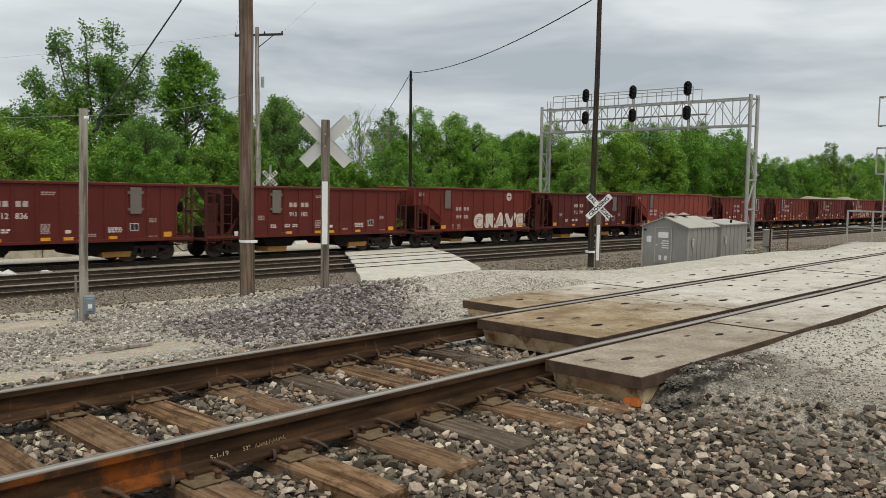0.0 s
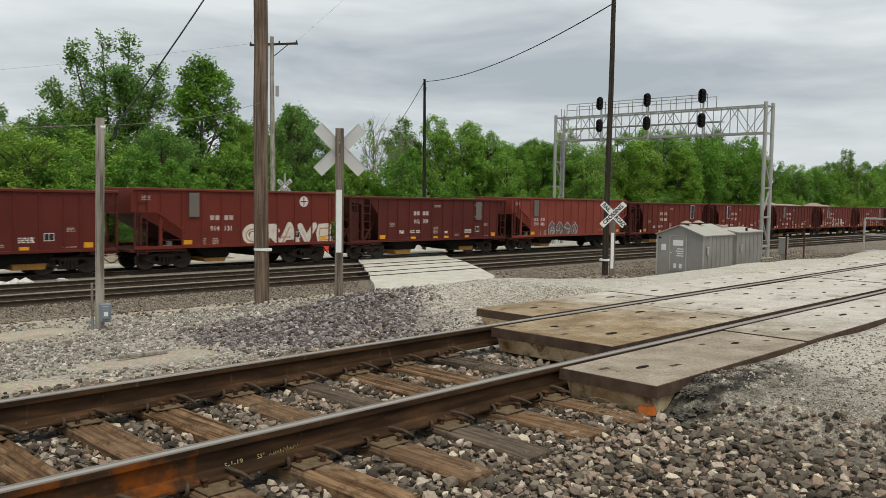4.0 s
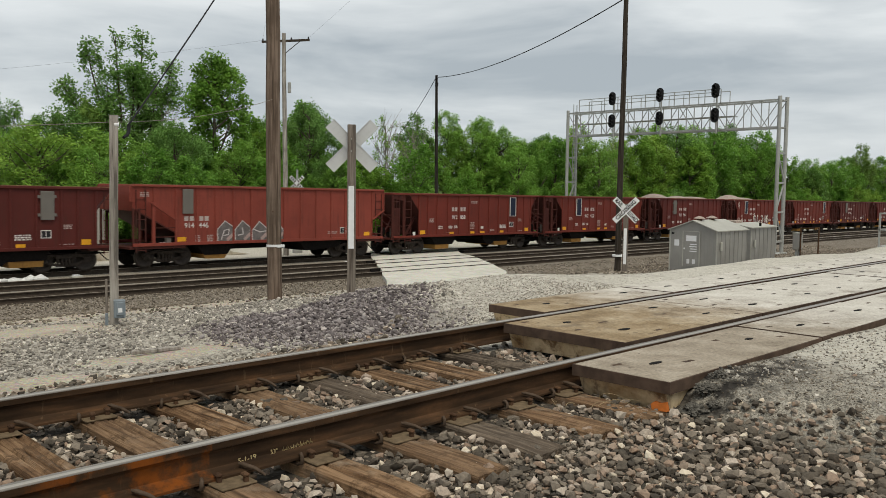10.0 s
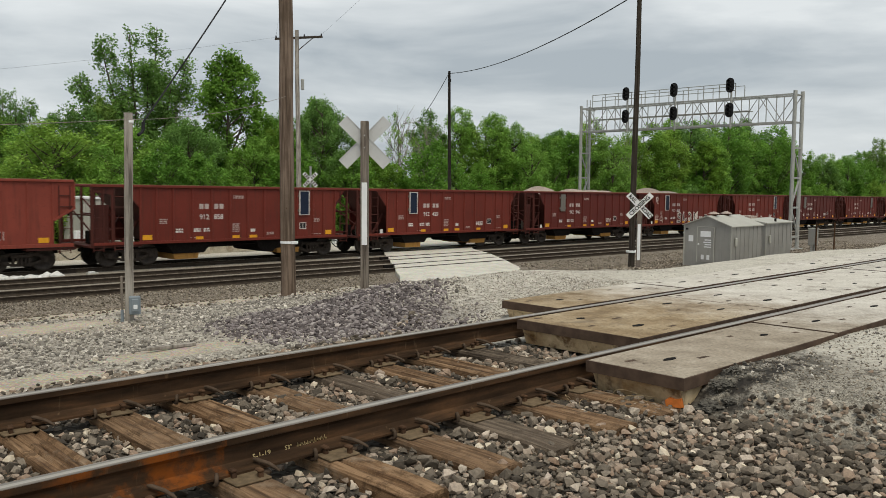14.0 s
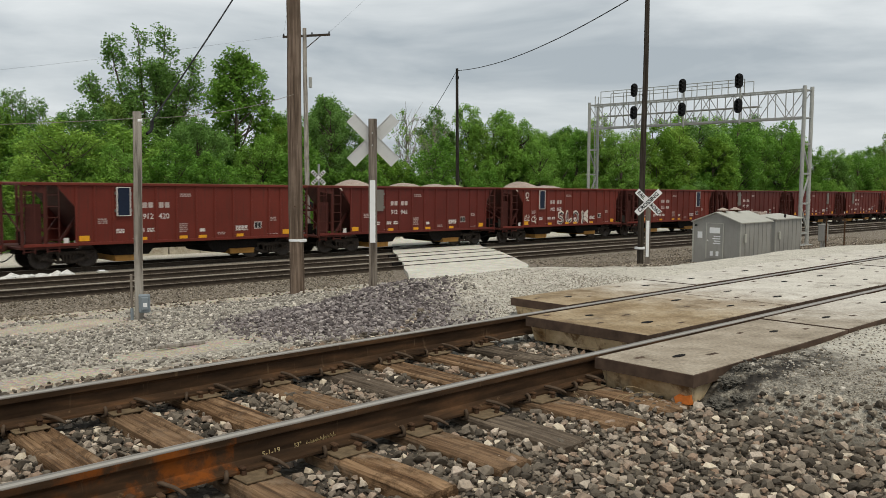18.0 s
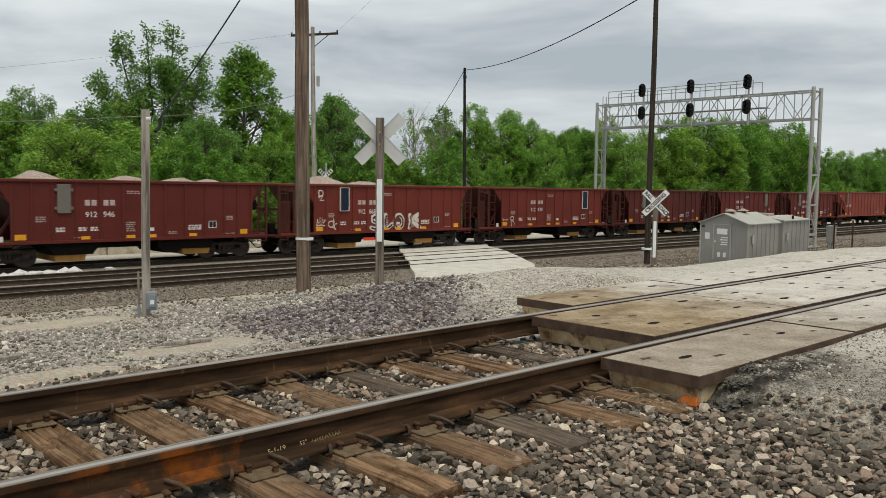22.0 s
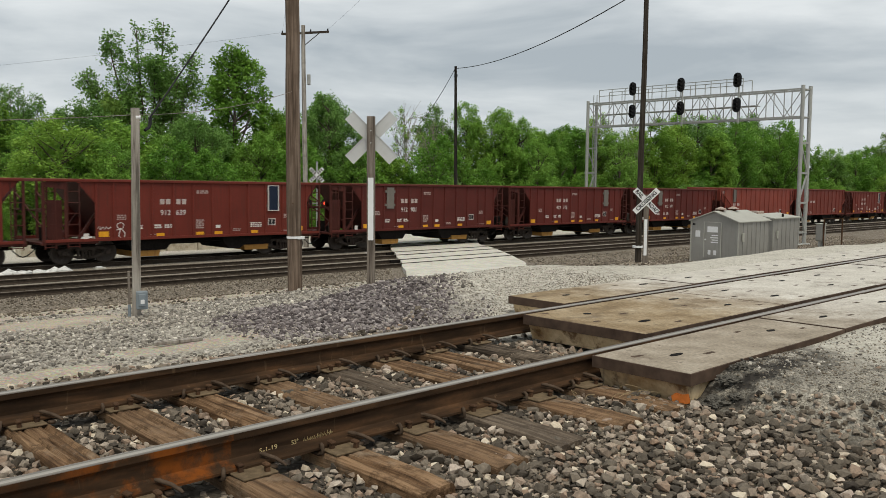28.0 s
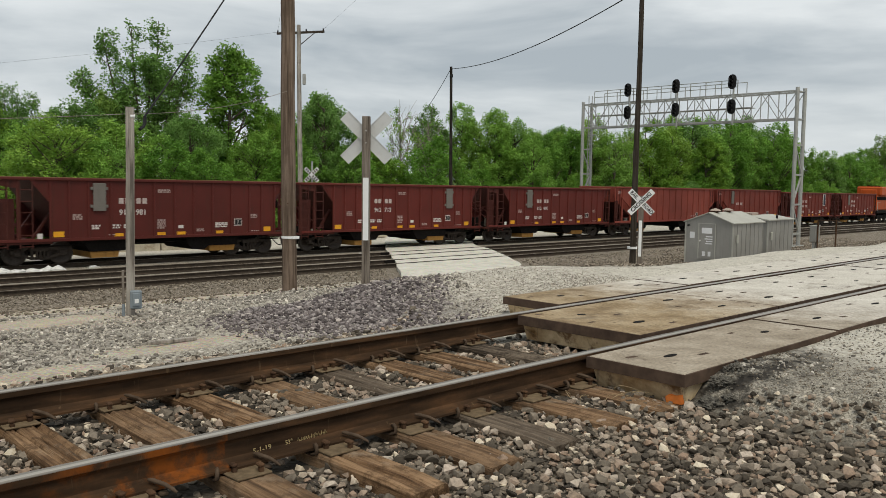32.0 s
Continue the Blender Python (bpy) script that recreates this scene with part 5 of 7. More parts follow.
M_OCHRE = material("ochre_spray", grainy((0.42, 0.25, 0.10), 0.2, 6), 0.7)
M_INK = material("dark_spray", grainy((0.045, 0.042, 0.045), 0.4, 6), 0.7)
FORMS = {
    "G": [oval(0.5, 0.5, 0.42, 0.42, 50, 330), [(0.5, 0.45), (0.9, 0.42), (0.88, 0.2)]],
    "R": [[(0.16, 0.02), (0.2, 0.5), (0.16, 0.92)], [(0.16, 0.9), (0.7, 0.92), (0.85, 0.72), (0.65, 0.5), (0.2, 0.48)], [(0.5, 0.46), (0.9, 0.04)]],
    "A": [[(0.04, 0.03), (0.3, 0.6), (0.48, 1.02)], [(0.48, 1.02), (0.7, 0.5), (0.96, 0.03)], [(0.25, 0.3), (0.75, 0.34)]],
    "V": [[(0.04, 0.95), (0.3, 0.4), (0.48, 0.02)], [(0.48, 0.02), (0.68, 0.5), (0.98, 0.98)]],
    "E": [[(0.9, 0.92), (0.2, 0.9), (0.14, 0.5), (0.16, 0.06), (0.95, 0.08)], [(0.18, 0.5), (0.8, 0.54)]],
    "S": [[(0.9, 0.85), (0.6, 1.0), (0.15, 0.85), (0.2, 0.6), (0.75, 0.45), (0.9, 0.2), (0.5, 0.0), (0.05, 0.1)]],
    "L": [[(0.25, 1.0), (0.12, 0.5), (0.25, 0.06), (0.6, 0.1), (1.0, 0.3)]],
    "O": [oval(0.5, 0.5, 0.38, 0.48)],
    "K": [[(0.12, 0.95), (0.2, 0.5), (0.1, 0.02)], [(0.85, 1.0), (0.5, 0.8), (0.3, 0.5), (0.6, 0.3), (1.0, 0.02)], [(0.5, 0.75), (0.85, 0.55)]]}
for i, c in enumerate("GRAVE"):
    ribbon(CARS[2], FORMS[c], 0.34, M_CREAM, 5.95 + i * 1.10, 1.13, 0.98, 0.80, -1.5535, label="cream sprayed graffiti letter")
    ribbon(CARS[2], FORMS[c][:1], 0.07, M_SILVER if i % 2 else M_OCHRE, 5.99 + i * 1.10, 1.12, 0.9, 0.72, -1.5565, "graffiti_shading")
for i, (c, x, w) in enumerate((("S", 6.05, 0.62), ("L", 6.92, 0.60), ("O", 7.62, 0.80), ("K", 8.72, 0.86))):
    ribbon(CARS[8], FORMS[c], 0.24, M_CREAM, x, 1.15, w, 0.74, -1.5535, label="cream sprayed graffiti letter with a dark core")
    ribbon(CARS[8], FORMS[c][:1], 0.10, M_INK, x + 0.06, 1.14, w * 0.92, 0.70, -1.5565, "graffiti_core")
for i, (x, top_, dent) in enumerate(((4.48, 0.96, 0.0), (5.42, 0.96, 0.1), (6.36, 0.92, 0.2), (7.32, 0.92, 0.45))):
    house = [(0.04, 0.0), (0.02, 0.6 - dent * 0.3), (0.45, 1.0), (0.93, 0.72 - dent * 0.4), (0.97, 0.0)]
    body = Shape().prism([(x + u * 0.92, SILL + 0.02 + v * top_) for u, v in house], -1.5550, -1.5532, "y")
    body = part("graffiti_letter", body, M_GREY_SPRAY, CARS[4], "grey sprayed house-shaped letter with a pale outline")
    ribbon(body, [house], 0.045, M_SILVER, x, SILL + 0.02, 0.92, top_, -1.5562, "graffiti_outline")
    inner = ([(0.25, 0.1), (0.4, 0.55), (0.7, 0.6), (0.65, 0.35), (0.4, 0.3)], [(0.2, 0.3), (0.5, 0.35), (0.45, 0.65)], [(0.1, 0.6), (0.5, 0.45), (0.85, 0.5)], [(0.3, 0.05), (0.45, 0.8), (0.7, 0.2)])[i]
    ribbon(body, [inner], 0.05, M_SILVER, x, SILL + 0.02, 0.92, top_, -1.5575, "graffiti_stroke")
    ribbon(body, [[(0.62, 0.12), (0.9, 0.34)]], 0.16, M_FAINT, x, SILL + 0.02, 0.92, top_, -1.5566, "graffiti_shading")
for x, z, w, h, lines in (
        (2.62, 2.62, 0.36, 0.55, [oval(0.5, 0.72, 0.4, 0.26), [(0.15, 0.95), (0.2, 0.3)], [(0.3, 0.4), (0.8, 0.45), (0.4, 0.05), (0.95, 0.08)]]),
        (2.56, 1.34, 0.52, 0.48, [[(0.02, 0.1), (0.1, 0.8), (0.25, 0.3), (0.38, 1.0), (0.5, 0.3), (0.7, 0.95), (0.78, 0.3), (1.0, 0.7)], [(0.1, 0.1), (0.5, 0.2), (0.95, 0.1)]]),
        (3.26, 1.12, 0.56, 0.62, [oval(0.35, 0.55, 0.3, 0.25), [(0.6, 1.0), (0.7, 0.4), (0.95, 0.6)], [(0.55, 0.3), (0.9, 0.05), (0.7, 0.35)]])):
    ribbon(CARS[8], lines, 0.055, M_CREAM, x, z, w, h, -1.5535, "graffiti_scrawl", "thin pale sprayed scrawl")
for x, z, w, h, lines in (
        (2.48, 1.38, 0.55, 0.20, [[(0.0, 0.5), (0.15, 0.9), (0.2, 0.2), (0.4, 0.7), (0.5, 0.2), (0.65, 0.8), (0.8, 0.3), (1.0, 0.7)]]),
        (3.22, 1.08, 0.42, 0.62, [oval(0.5, 0.78, 0.35, 0.2), [(0.1, 0.5), (0.6, 0.55), (0.95, 0.3), (0.9, 0.02)], [(0.5, 0.55), (0.3, 0.1), (0.5, 0.0)]])):
    ribbon(CARS[9], lines, 0.035, M_MARK, x, z, w, h, -1.5535, "graffiti_scrawl", "thin pale sprayed scrawl")


# ---- locomotive at the head of the train ----
M_LOCO = material("locomotive_orange", paint((0.42, 0.075, 0.012), (0.08, 0.04, 0.03), 0.4), 0.5)


def locomotive(start):
    e = root("locomotive", start, TRACKS[2], RAIL_Z, "orange and black diesel locomotive pulling the train", "locomotive")
    MOVERS.append((e, start))
    L = 22.3
    part("frame", Shape().box(0.5, L - 0.5, -1.5, 1.5, 1.1, 1.45, 0.03), M_UNDER, e)
    part("hood", Shape().box(1.8, 15.8, -1.0, 1.0, 1.45, 4.1, 0.12), M_LOCO, e)
    part("hood_stripe", Shape().box(1.9, 15.7, -1.02, 1.02, 2.75, 3.15), M_UNDER, e)
    part("radiator", Shape().box(1.9, 5.2, -1.5, 1.5, 3.3, 4.45, 0.15), M_LOCO, e)
    for x in (2.9, 4.2):
        part("fan", Shape().disc((x, 0, 4.5), 0.6, 0.16, "z", 18), M_UNDER, e)
    cab = part("cab", Shape().box(15.8, 19.0, -1.5, 1.5, 1.45, 4.4, 0.15), M_LOCO, e)
    for x in (16.3, 17.6):
        part("window", Shape().box(x, x + 0.8, -1.515, -1.49, 3.0, 3.8), M_BLACK, cab)
    part("nose", Shape().box(19.0, 21.2, -1.1, 1.1, 1.45, 3.0, 0.2), M_LOCO, e)
    part("fuel_tank", Shape().box(8.0, 13.5, -1.35, 1.35, 0.35, 1.1, 0.15), M_UNDER, e)
    for x in (0.8, L - 0.8):
        part("handrail", Shape().tube([(x, -1.45, 1.45), (x, -1.45, 2.5), (x + (1 if x < 5 else -1) * 1.2, -1.45, 2.5)], 0.025, 6), M_STEEL, e)
    for cx in (3.9, L - 3.9):
        part("truck_frame", Shape().box(cx - 2.4, cx + 2.4, -1.2, -1.0, 0.4, 0.85, 0.05).box(cx - 2.4, cx + 2.4, 1.0, 1.2, 0.4, 0.85, 0.05), M_UNDER, e)
        for dx in (-1.9, 0, 1.9):
            w = part("wheelset", WHEELSET, None, e)
            w.matrix_basis = pose(cx + dx, 0, WHEEL_R)
            WHEELS.append((w, cx + dx))
    couplers(e, L)


locomotive(177.6)


# ---- posts and poles ----
def square_post(name, x, y, w, z0, z1, mat, label, cat, lean=(0, 0)):
    e = root(name, x, y, z0, label, cat)
    h = z1 - z0
    s = Shape()
    vs = []
    for k in range(9):
        t = k / 8
        cx, cy = lean[0] * t, lean[1] * t
        j = random.Random(k + int(x * 10))
        for u, v in ((-1, -1), (1, -1), (1, 1), (-1, 1)):
            vs.append((cx + u * w / 2 + j.uniform(-0.003, 0.003), cy + v * w / 2 + j.uniform(-0.003, 0.003), -0.3 + (h + 0.3) * t))
    fs = [(4 * k + i, 4 * k + (i + 1) % 4, 4 * k + 4 + (i + 1) % 4, 4 * k + 4 + i) for k in range(8) for i in range(4)] + [(3, 2, 1, 0), (32, 33, 34, 35)]
    s.add(vs, fs)
    part("post", s, mat, e)
    e.rotation_euler.z = radians(-23)
    return e


def round_pole(name, x, y, z0, z1, r0, r1, mat, label, lean=(0, 0), cat="utility pole"):
    e = root(name, x, y, z0, label, cat)
    pts, rad = [], []
    rng = random.Random(int(x * 7))
    for k in range(13):
        t = k / 12
        pts.append((lean[0] * t + rng.uniform(-0.008, 0.008), lean[1] * t + rng.uniform(-0.008, 0.008), -0.5 + (z1 - z0 + 0.5) * t))
        rad.append(r0 + (r1 - r0) * t)
    part("pole", Shape().tube(pts, rad, 16), mat, e)
    return e


# grey meter post with its box
pz = ground_z(4.68, 7.30)
meter = square_post("meter_post", 4.68, 7.30, 0.108, pz, 2.30, M_POST, "weathered grey square timber post with an electric box", "post", (0.04, 0.0))
bx = part("electric_box", Shape().box(0.0, 0.145, -0.155, -0.055, 0.10, 0.34, 0.012), M_BOX, meter, "blue-grey metal electric box")
part("box_cover", Shape().box(0.03, 0.12, -0.175, -0.156, 0.14, 0.31, 0.008), M_BOX, bx)
part("box_label", Shape().box(0.055, 0.105, -0.179, -0.1755, 0.18, 0.235), M_TAPE, bx, "small white label")
part("conduit", Shape().tube([(-0.085, -0.07, -0.1), (-0.085, -0.07, 0.16)], 0.02, 8), M_BOX, meter)
part("side_board", Shape().box(-0.10, -0.069, -0.03, 0.05, 0.12, 0.6, 0.005), M_POSTB, meter)
part("insulator", Shape().disc((0.075, -0.03, 2.62), 0.03, 0.06, "x", 10), M_TAPE, meter)

# big brown wooden pole
pz = ground_z(8.96, 10.02)
big = round_pole("utility_pole", 8.96, 10.02, pz, 11.5, 0.142, 0.118, M_POLE, "tall brown wooden utility pole on gravel", (-0.02, 0.02))
part("pole_band", Shape().tube([(0, 0, 1.03), (0, 0, 1.075)], 0.147, 16).box(-0.02, 0.13, -0.158, -0.13, 1.02, 1.075, 0.005), M_TAPE, big, "white tape band")
part("pole_step", Shape().tube([(-0.10, -0.12, 1.7), (-0.16, -0.2, 1.7)], 0.012, 6), M_RUST, big)


# ---- crossbucks ----
def crossbuck(name, x, y, z, post_w, post_top, turn, face, label, tape=None, lettered=False, blade=1.15, h=0.22):
    """face -1: the printed side looks at -y before turning."""
    g = ground_z(x, y)
    e = root(name, x, y, g, label, "railroad crossbuck", rz=turn)
    vs = Shape().box(-post_w / 2, post_w / 2, -post_w / 2, post_w / 2, -0.3, post_top - g, 0.006)
    part("post", vs, M_POSTB, e, "brown weathered square timber post")
    off = -post_w / 2 - 0.014 if face < 0 else post_w / 2 + 0.014
    for i, ang in enumerate((45, -45)):
        d = off + (0.012 if face < 0 else 0.012) * i * (-1 if face < 0 else 1)
        s = Shape().box(-blade / 2, blade / 2, -0.004, 0.004, -h / 2, h / 2)
        if face > 0:
            # stiff folded edges show on the back
            s.box(-blade / 2, blade / 2, -0.014, -0.0041, h / 2 - 0.012, h / 2).box(-blade / 2, blade / 2, -0.014, -0.0041, -h / 2, -h / 2 + 0.012)
        b = part("blade", s, M_SIGNBACK if face > 0 else M_WHITE, e, "bare aluminium back of a crossbuck blade" if face > 0 else "white crossbuck blade")
        b.matrix_basis = pose(0, d, z - g, 0, ang, 0)
        if lettered:
            if ang == 45:
                text_part("RAIL", 0.185, M_BLACK, b, pose(-0.33, -0.0065, 0.0) @ Matrix.Diagonal((0.84, 1, 1, 1)), 0.006)
                text_part("ROAD", 0.185, M_BLACK, b, pose(0.32, -0.0065, 0.0) @ Matrix.Diagonal((0.84, 1, 1, 1)), 0.006)
            else:
                text_part("CROSSING", 0.185, M_BLACK, b, pose(0, -0.0065, 0.0) @ Matrix.Diagonal((0.98, 1, 1, 1)), 0.006)
    if tape:
        part("reflective_strip", Shape().box(-0.05, 0.05, -post_w / 2 - 0.006, -post_w / 2 - 0.001, tape[0] - g, tape[1] - g), M_TAPE, e, "white reflective strip")
    part("bolt", Shape().disc((0, -post_w / 2 - 0.008, z - g + 0.12), 0.014, 0.014, "y", 8).disc((0, -post_w / 2 - 0.008, z - g - 0.1), 0.014, 0.014, "y", 8), M_STEEL, e)
    return e


crossbuck("crossbuck", 9.66, 8.56, 2.15, 0.145, 2.53, -43, 1, "timber post with the bare back of a railroad crossbuck", tape=(0.28, 1.42))
crossbuck("crossbuck", 24.56, 12.42, 0.72, 0.17, 0.93, -60, -1, "white railroad crossing crossbuck on a timber post", tape=(-1.12, 0.10), lettered=True, blade=1.08, h=0.2)

# dark leaning pole beside the second crossbuck
pz = ground_z(26.11, 13.74)
dk = round_pole("utility_pole", 26.11, 13.74, pz, 12.4, 0.118, 0.07, M_BLACKPOLE, "black creosoted utility pole beside the road", (0.08, -0.06))
part("pole_band", Shape().tube([(0.0, 0, 0.60), (0.0, 0, 0.67)], 0.20, 14), M_TAPE, dk, "white tape band")


# ---- far poles and wires ----
p2 = round_pole("utility_pole", 27.66, 37.2, ground_z(27.66, 37.2), 10.0, 0.165, 0.11, M_POST, "grey weathered utility pole with a crossarm behind the train", (-0.1, 0.05))
a = Vector((26.94 - 27.5, 38.86 - 37.3, 9.62 + 2.6))
b = Vector((28.61 - 27.5, 37.12 - 37.3 - 0.55, 9.68 + 2.6))
part("crossarm", Shape().bar(a, b, 0.10, 0.12), M_BLACKPOLE, p2, "dark wooden crossarm")
part("arm_brace", Shape().bar(a.lerp(b, 0.8) - Vector((0, 0, 0.05)), (0, 0, 11.5), 0.045), M_BLACKPOLE, p2)
for t in (0.02, 0.62, 0.98):
    q = a.lerp(b, t)
    part("insulator", Shape().tube([q, q + Vector((0, 0, 0.18))], [0.05, 0.035], 8), M_BLACK, p2)
part("cutout", Shape().box(0.02, 0.20, -0.26, -0.12, 9.25, 9.85, 0.03), M_STEEL, p2, "pale equipment box on the pole")
p3 = round_pole("utility_pole", 42.0, 39.55, ground_z(42.0, 39.55), 9.3, 0.14, 0.09, M_BLACKPOLE, "slim dark utility pole behind the train", (-0.1, 0.05))
part("guy_band", Shape().tube([(-0.09, 0.04, 11.3), (-0.09, 0.04, 11.5)], 0.12, 10), M_BLACK, p3)


def wire(name, a, b, sag, r, label, mat=None, n=24):
    a, b = Vector(a), Vector(b)
    pts = [a.lerp(b, i / n) - Vector((0, 0, sag * 4 * (i / n) * (1 - i / n))) for i in range(n + 1)]
    s = Shape().tube(pts, r, 5)
    return tagged(part(name, s, mat or M_WIRE), label, "cable")


wire("overhead_cable", (26.16, 13.68, 8.25), (41.9, 39.6, 9.15), 0.62, 0.022, "sagging black cable between two utility poles")
wire("overhead_cable", (41.9, 39.6, 9.2), (52.0, 55.0, 6.2), 0.3, 0.022, "black cable running down into the trees")
wire("service_cable", (9.35, 9.8, 7.33), (4.97, 7.40, 2.20), 0.1, 0.012, "black service cable hanging from the wooden pole")
wire("overhead_wire", (4.72, 7.27, 2.21), (8.9, 9.95, 3.02), 0.10, 0.0045, "thin wire between the meter post and the pole", M_POST)
wire("overhead_wire", (4.68, 7.29, 2.21), (-6.0, 6.4, 2.0), 0.25, 0.0045, "thin wire from the meter post", M_POST)
wire("overhead_wire", (27.13, 38.72, 9.72), (6.4, 41.4, 5.5), 0.15, 0.004, "thin far power line")
wire("overhead_wire", (27.13, 38.72, 9.78), (19.0, 24.0, 14.0), 0.1, 0.0035, "thin far power line")
wire("overhead_wire", (28.74, 36.51, 9.82), (25.5, 20.0, 14.0), 0.1, 0.0035, "thin far power line")
part_loop = Shape().tube([(4.97, 7.40, 2.20), (4.97, 7.40, 2.11), (4.94, 7.38, 2.06), (4.87, 7.34, 2.02)], 0.022, 6)
tagged(part("cable_splice", part_loop, M_WIRE), "black taped cable splice hanging by the post", "cable")


# ---- signal bungalows ----
def bungalow(x, y, w, l, wall, peak, label, door=True, ridge=True):
    g = ground_z(x + 0.6, y + 0.6) - 0.05
    e = root("signal_bungalow", x, y, g, label, "signal bungalow")
    top = wall - g
    pk = peak - g
    if ridge:
        walls = Shape().prism([(0, -0.5), (w, -0.5), (w, top), (w / 2, pk), (0, top)], 0, l, "x")
    else:
        walls = Shape().box(0, l, 0, w, -0.5, top)
    part("wall", walls, M_ALU, e, "dull aluminium wall")
    n = int(l / 0.42)
    for i in range(n + 1):
        u = 0.02 + (l - 0.04) * i / n
        part("seam", Shape().box(u - 0.015, u + 0.015, -0.018, -0.001, -0.3, top - 0.03), M_ALU, e)
    for v in (0.0, w):
        part("corner_trim", Shape().box(-0.02, -0.001, v - 0.03, v + 0.03, -0.3, top), M_ALUROOF, e)
    if ridge:
        for sgn in (0, 1):
            v0 = -0.08 if sgn == 0 else w + 0.08
            z0 = top - 0.05
            s = Shape()
            s.add([(-0.1, v0, z0), (l + 0.1, v0, z0), (l + 0.1, w / 2, pk + 0.02), (-0.1, w / 2, pk + 0.02), (-0.1, v0, z0 + 0.04), (l + 0.1, v0, z0 + 0.04), (l + 0.1, w / 2, pk + 0.06), (-0.1, w / 2, pk + 0.06)],
                  [(0, 1, 2, 3), (4, 7, 6, 5), (0, 4, 5, 1), (1, 5, 6, 2), (2, 6, 7, 3), (3, 7, 4, 0)])
            part("roof_sheet", s, M_ALUROOF, e, "pale metal roof sheet")
        for u in (0.55, 1.75):
            v = part("roof_vent", Shape().tube([(u, w / 2, pk), (u, w / 2, pk + 0.12)], 0.13, 12), M_RUST, e, "tan mushroom vent")
            part("vent_cap", Shape().tube([(u, w / 2, pk + 0.12), (u, w / 2, pk + 0.15), (u, w / 2, pk + 0.24)], [0.27, 0.26, 0.04], 14), M_LOAD, v)
    else:
        part("roof_sheet", Shape().prism([(-0.1, top), (w + 0.1, top + 0.02), (w + 0.1, top + 0.06), (w * 0.55, pk), (-0.1, top + 0.05)], -0.1, l + 0.1, "x"), M_ALUROOF, e, "pale metal roof sheet")
        part("roof_box", Shape().box(0.5, 1.2, w * 0.5, w * 0.8, top, pk + 0.12, 0.02), M_LOAD, e)
        part("lifting_eye", Shape().box(1.3, 1.38, 0.1, 0.2, top, top + 0.25, 0.01), M_UNDER, e)
    if door:
        d = part("door", Shape().box(-0.03, -0.002, w * 0.36, w * 0.70, 0.15, top - 0.10, 0.005), M_ALU, e, "grey metal door")
        fr = Shape()
        fr.box(-0.042, -0.031, w * 0.34, w * 0.36, 0.15, top - 0.06).box(-0.042, -0.031, w * 0.70, w * 0.72, 0.15, top - 0.06).box(-0.042, -0.031, w * 0.34, w * 0.72, top - 0.09, top - 0.06)
        part("door_frame", fr, M_ALUROOF, d)
        part("door_handle", Shape().tube([(-0.05, w * 0.67, 1.0), (-0.09, w * 0.67, 1.0)], 0.035, 8), M_TAPE, d)
        part("door_sign", Shape().box(-0.036, -0.0315, w * 0.42, w * 0.64, 1.35, 1.62), M_TAPE, d, "white notice")
        rng = random.Random(4)
        for r in range(4):
            marks = Shape().box(-0.036, -0.0315, w * 0.41, w * 0.41 + rng.uniform(0.3, 0.55), 0.85 + r * 0.11, 0.9 + r * 0.11)
            part("door_mark", marks, M_TAPE, d, "unreadable white notice line" if r == 0 else "")
        part("louvre", Shape().box(-0.034, -0.0315, w * 0.44, w * 0.5, 0.28, 0.5).box(-0.034, -0.0315, w * 0.56, w * 0.62, 0.28, 0.5), M_TAPE, d)
        part("wall_sign", Shape().box(-0.02, -0.004, w * 0.80, w * 0.90, 1.1, 1.4), M_TAPE, e, "small white notice")
        part("lamp", Shape().disc((-0.05, w * 0.93, top - 0.2), 0.05, 0.08, "x", 10), M_BLACK, e)
    part("meter", Shape().box(0.28, 0.45, -0.09, -0.02, 0.95, 1.35, 0.02), M_ALUROOF, e, "pale meter box")
    return e


bungalow(36.5, 15.25, 2.42, 3.0, -0.45, -0.05, "grey aluminium signal bungalow with a gable roof")
bungalow(42.0, 16.2, 2.2, 2.9, -0.52, -0.28, "smaller grey signal bungalow with a flat roof", door=False, ridge=False)


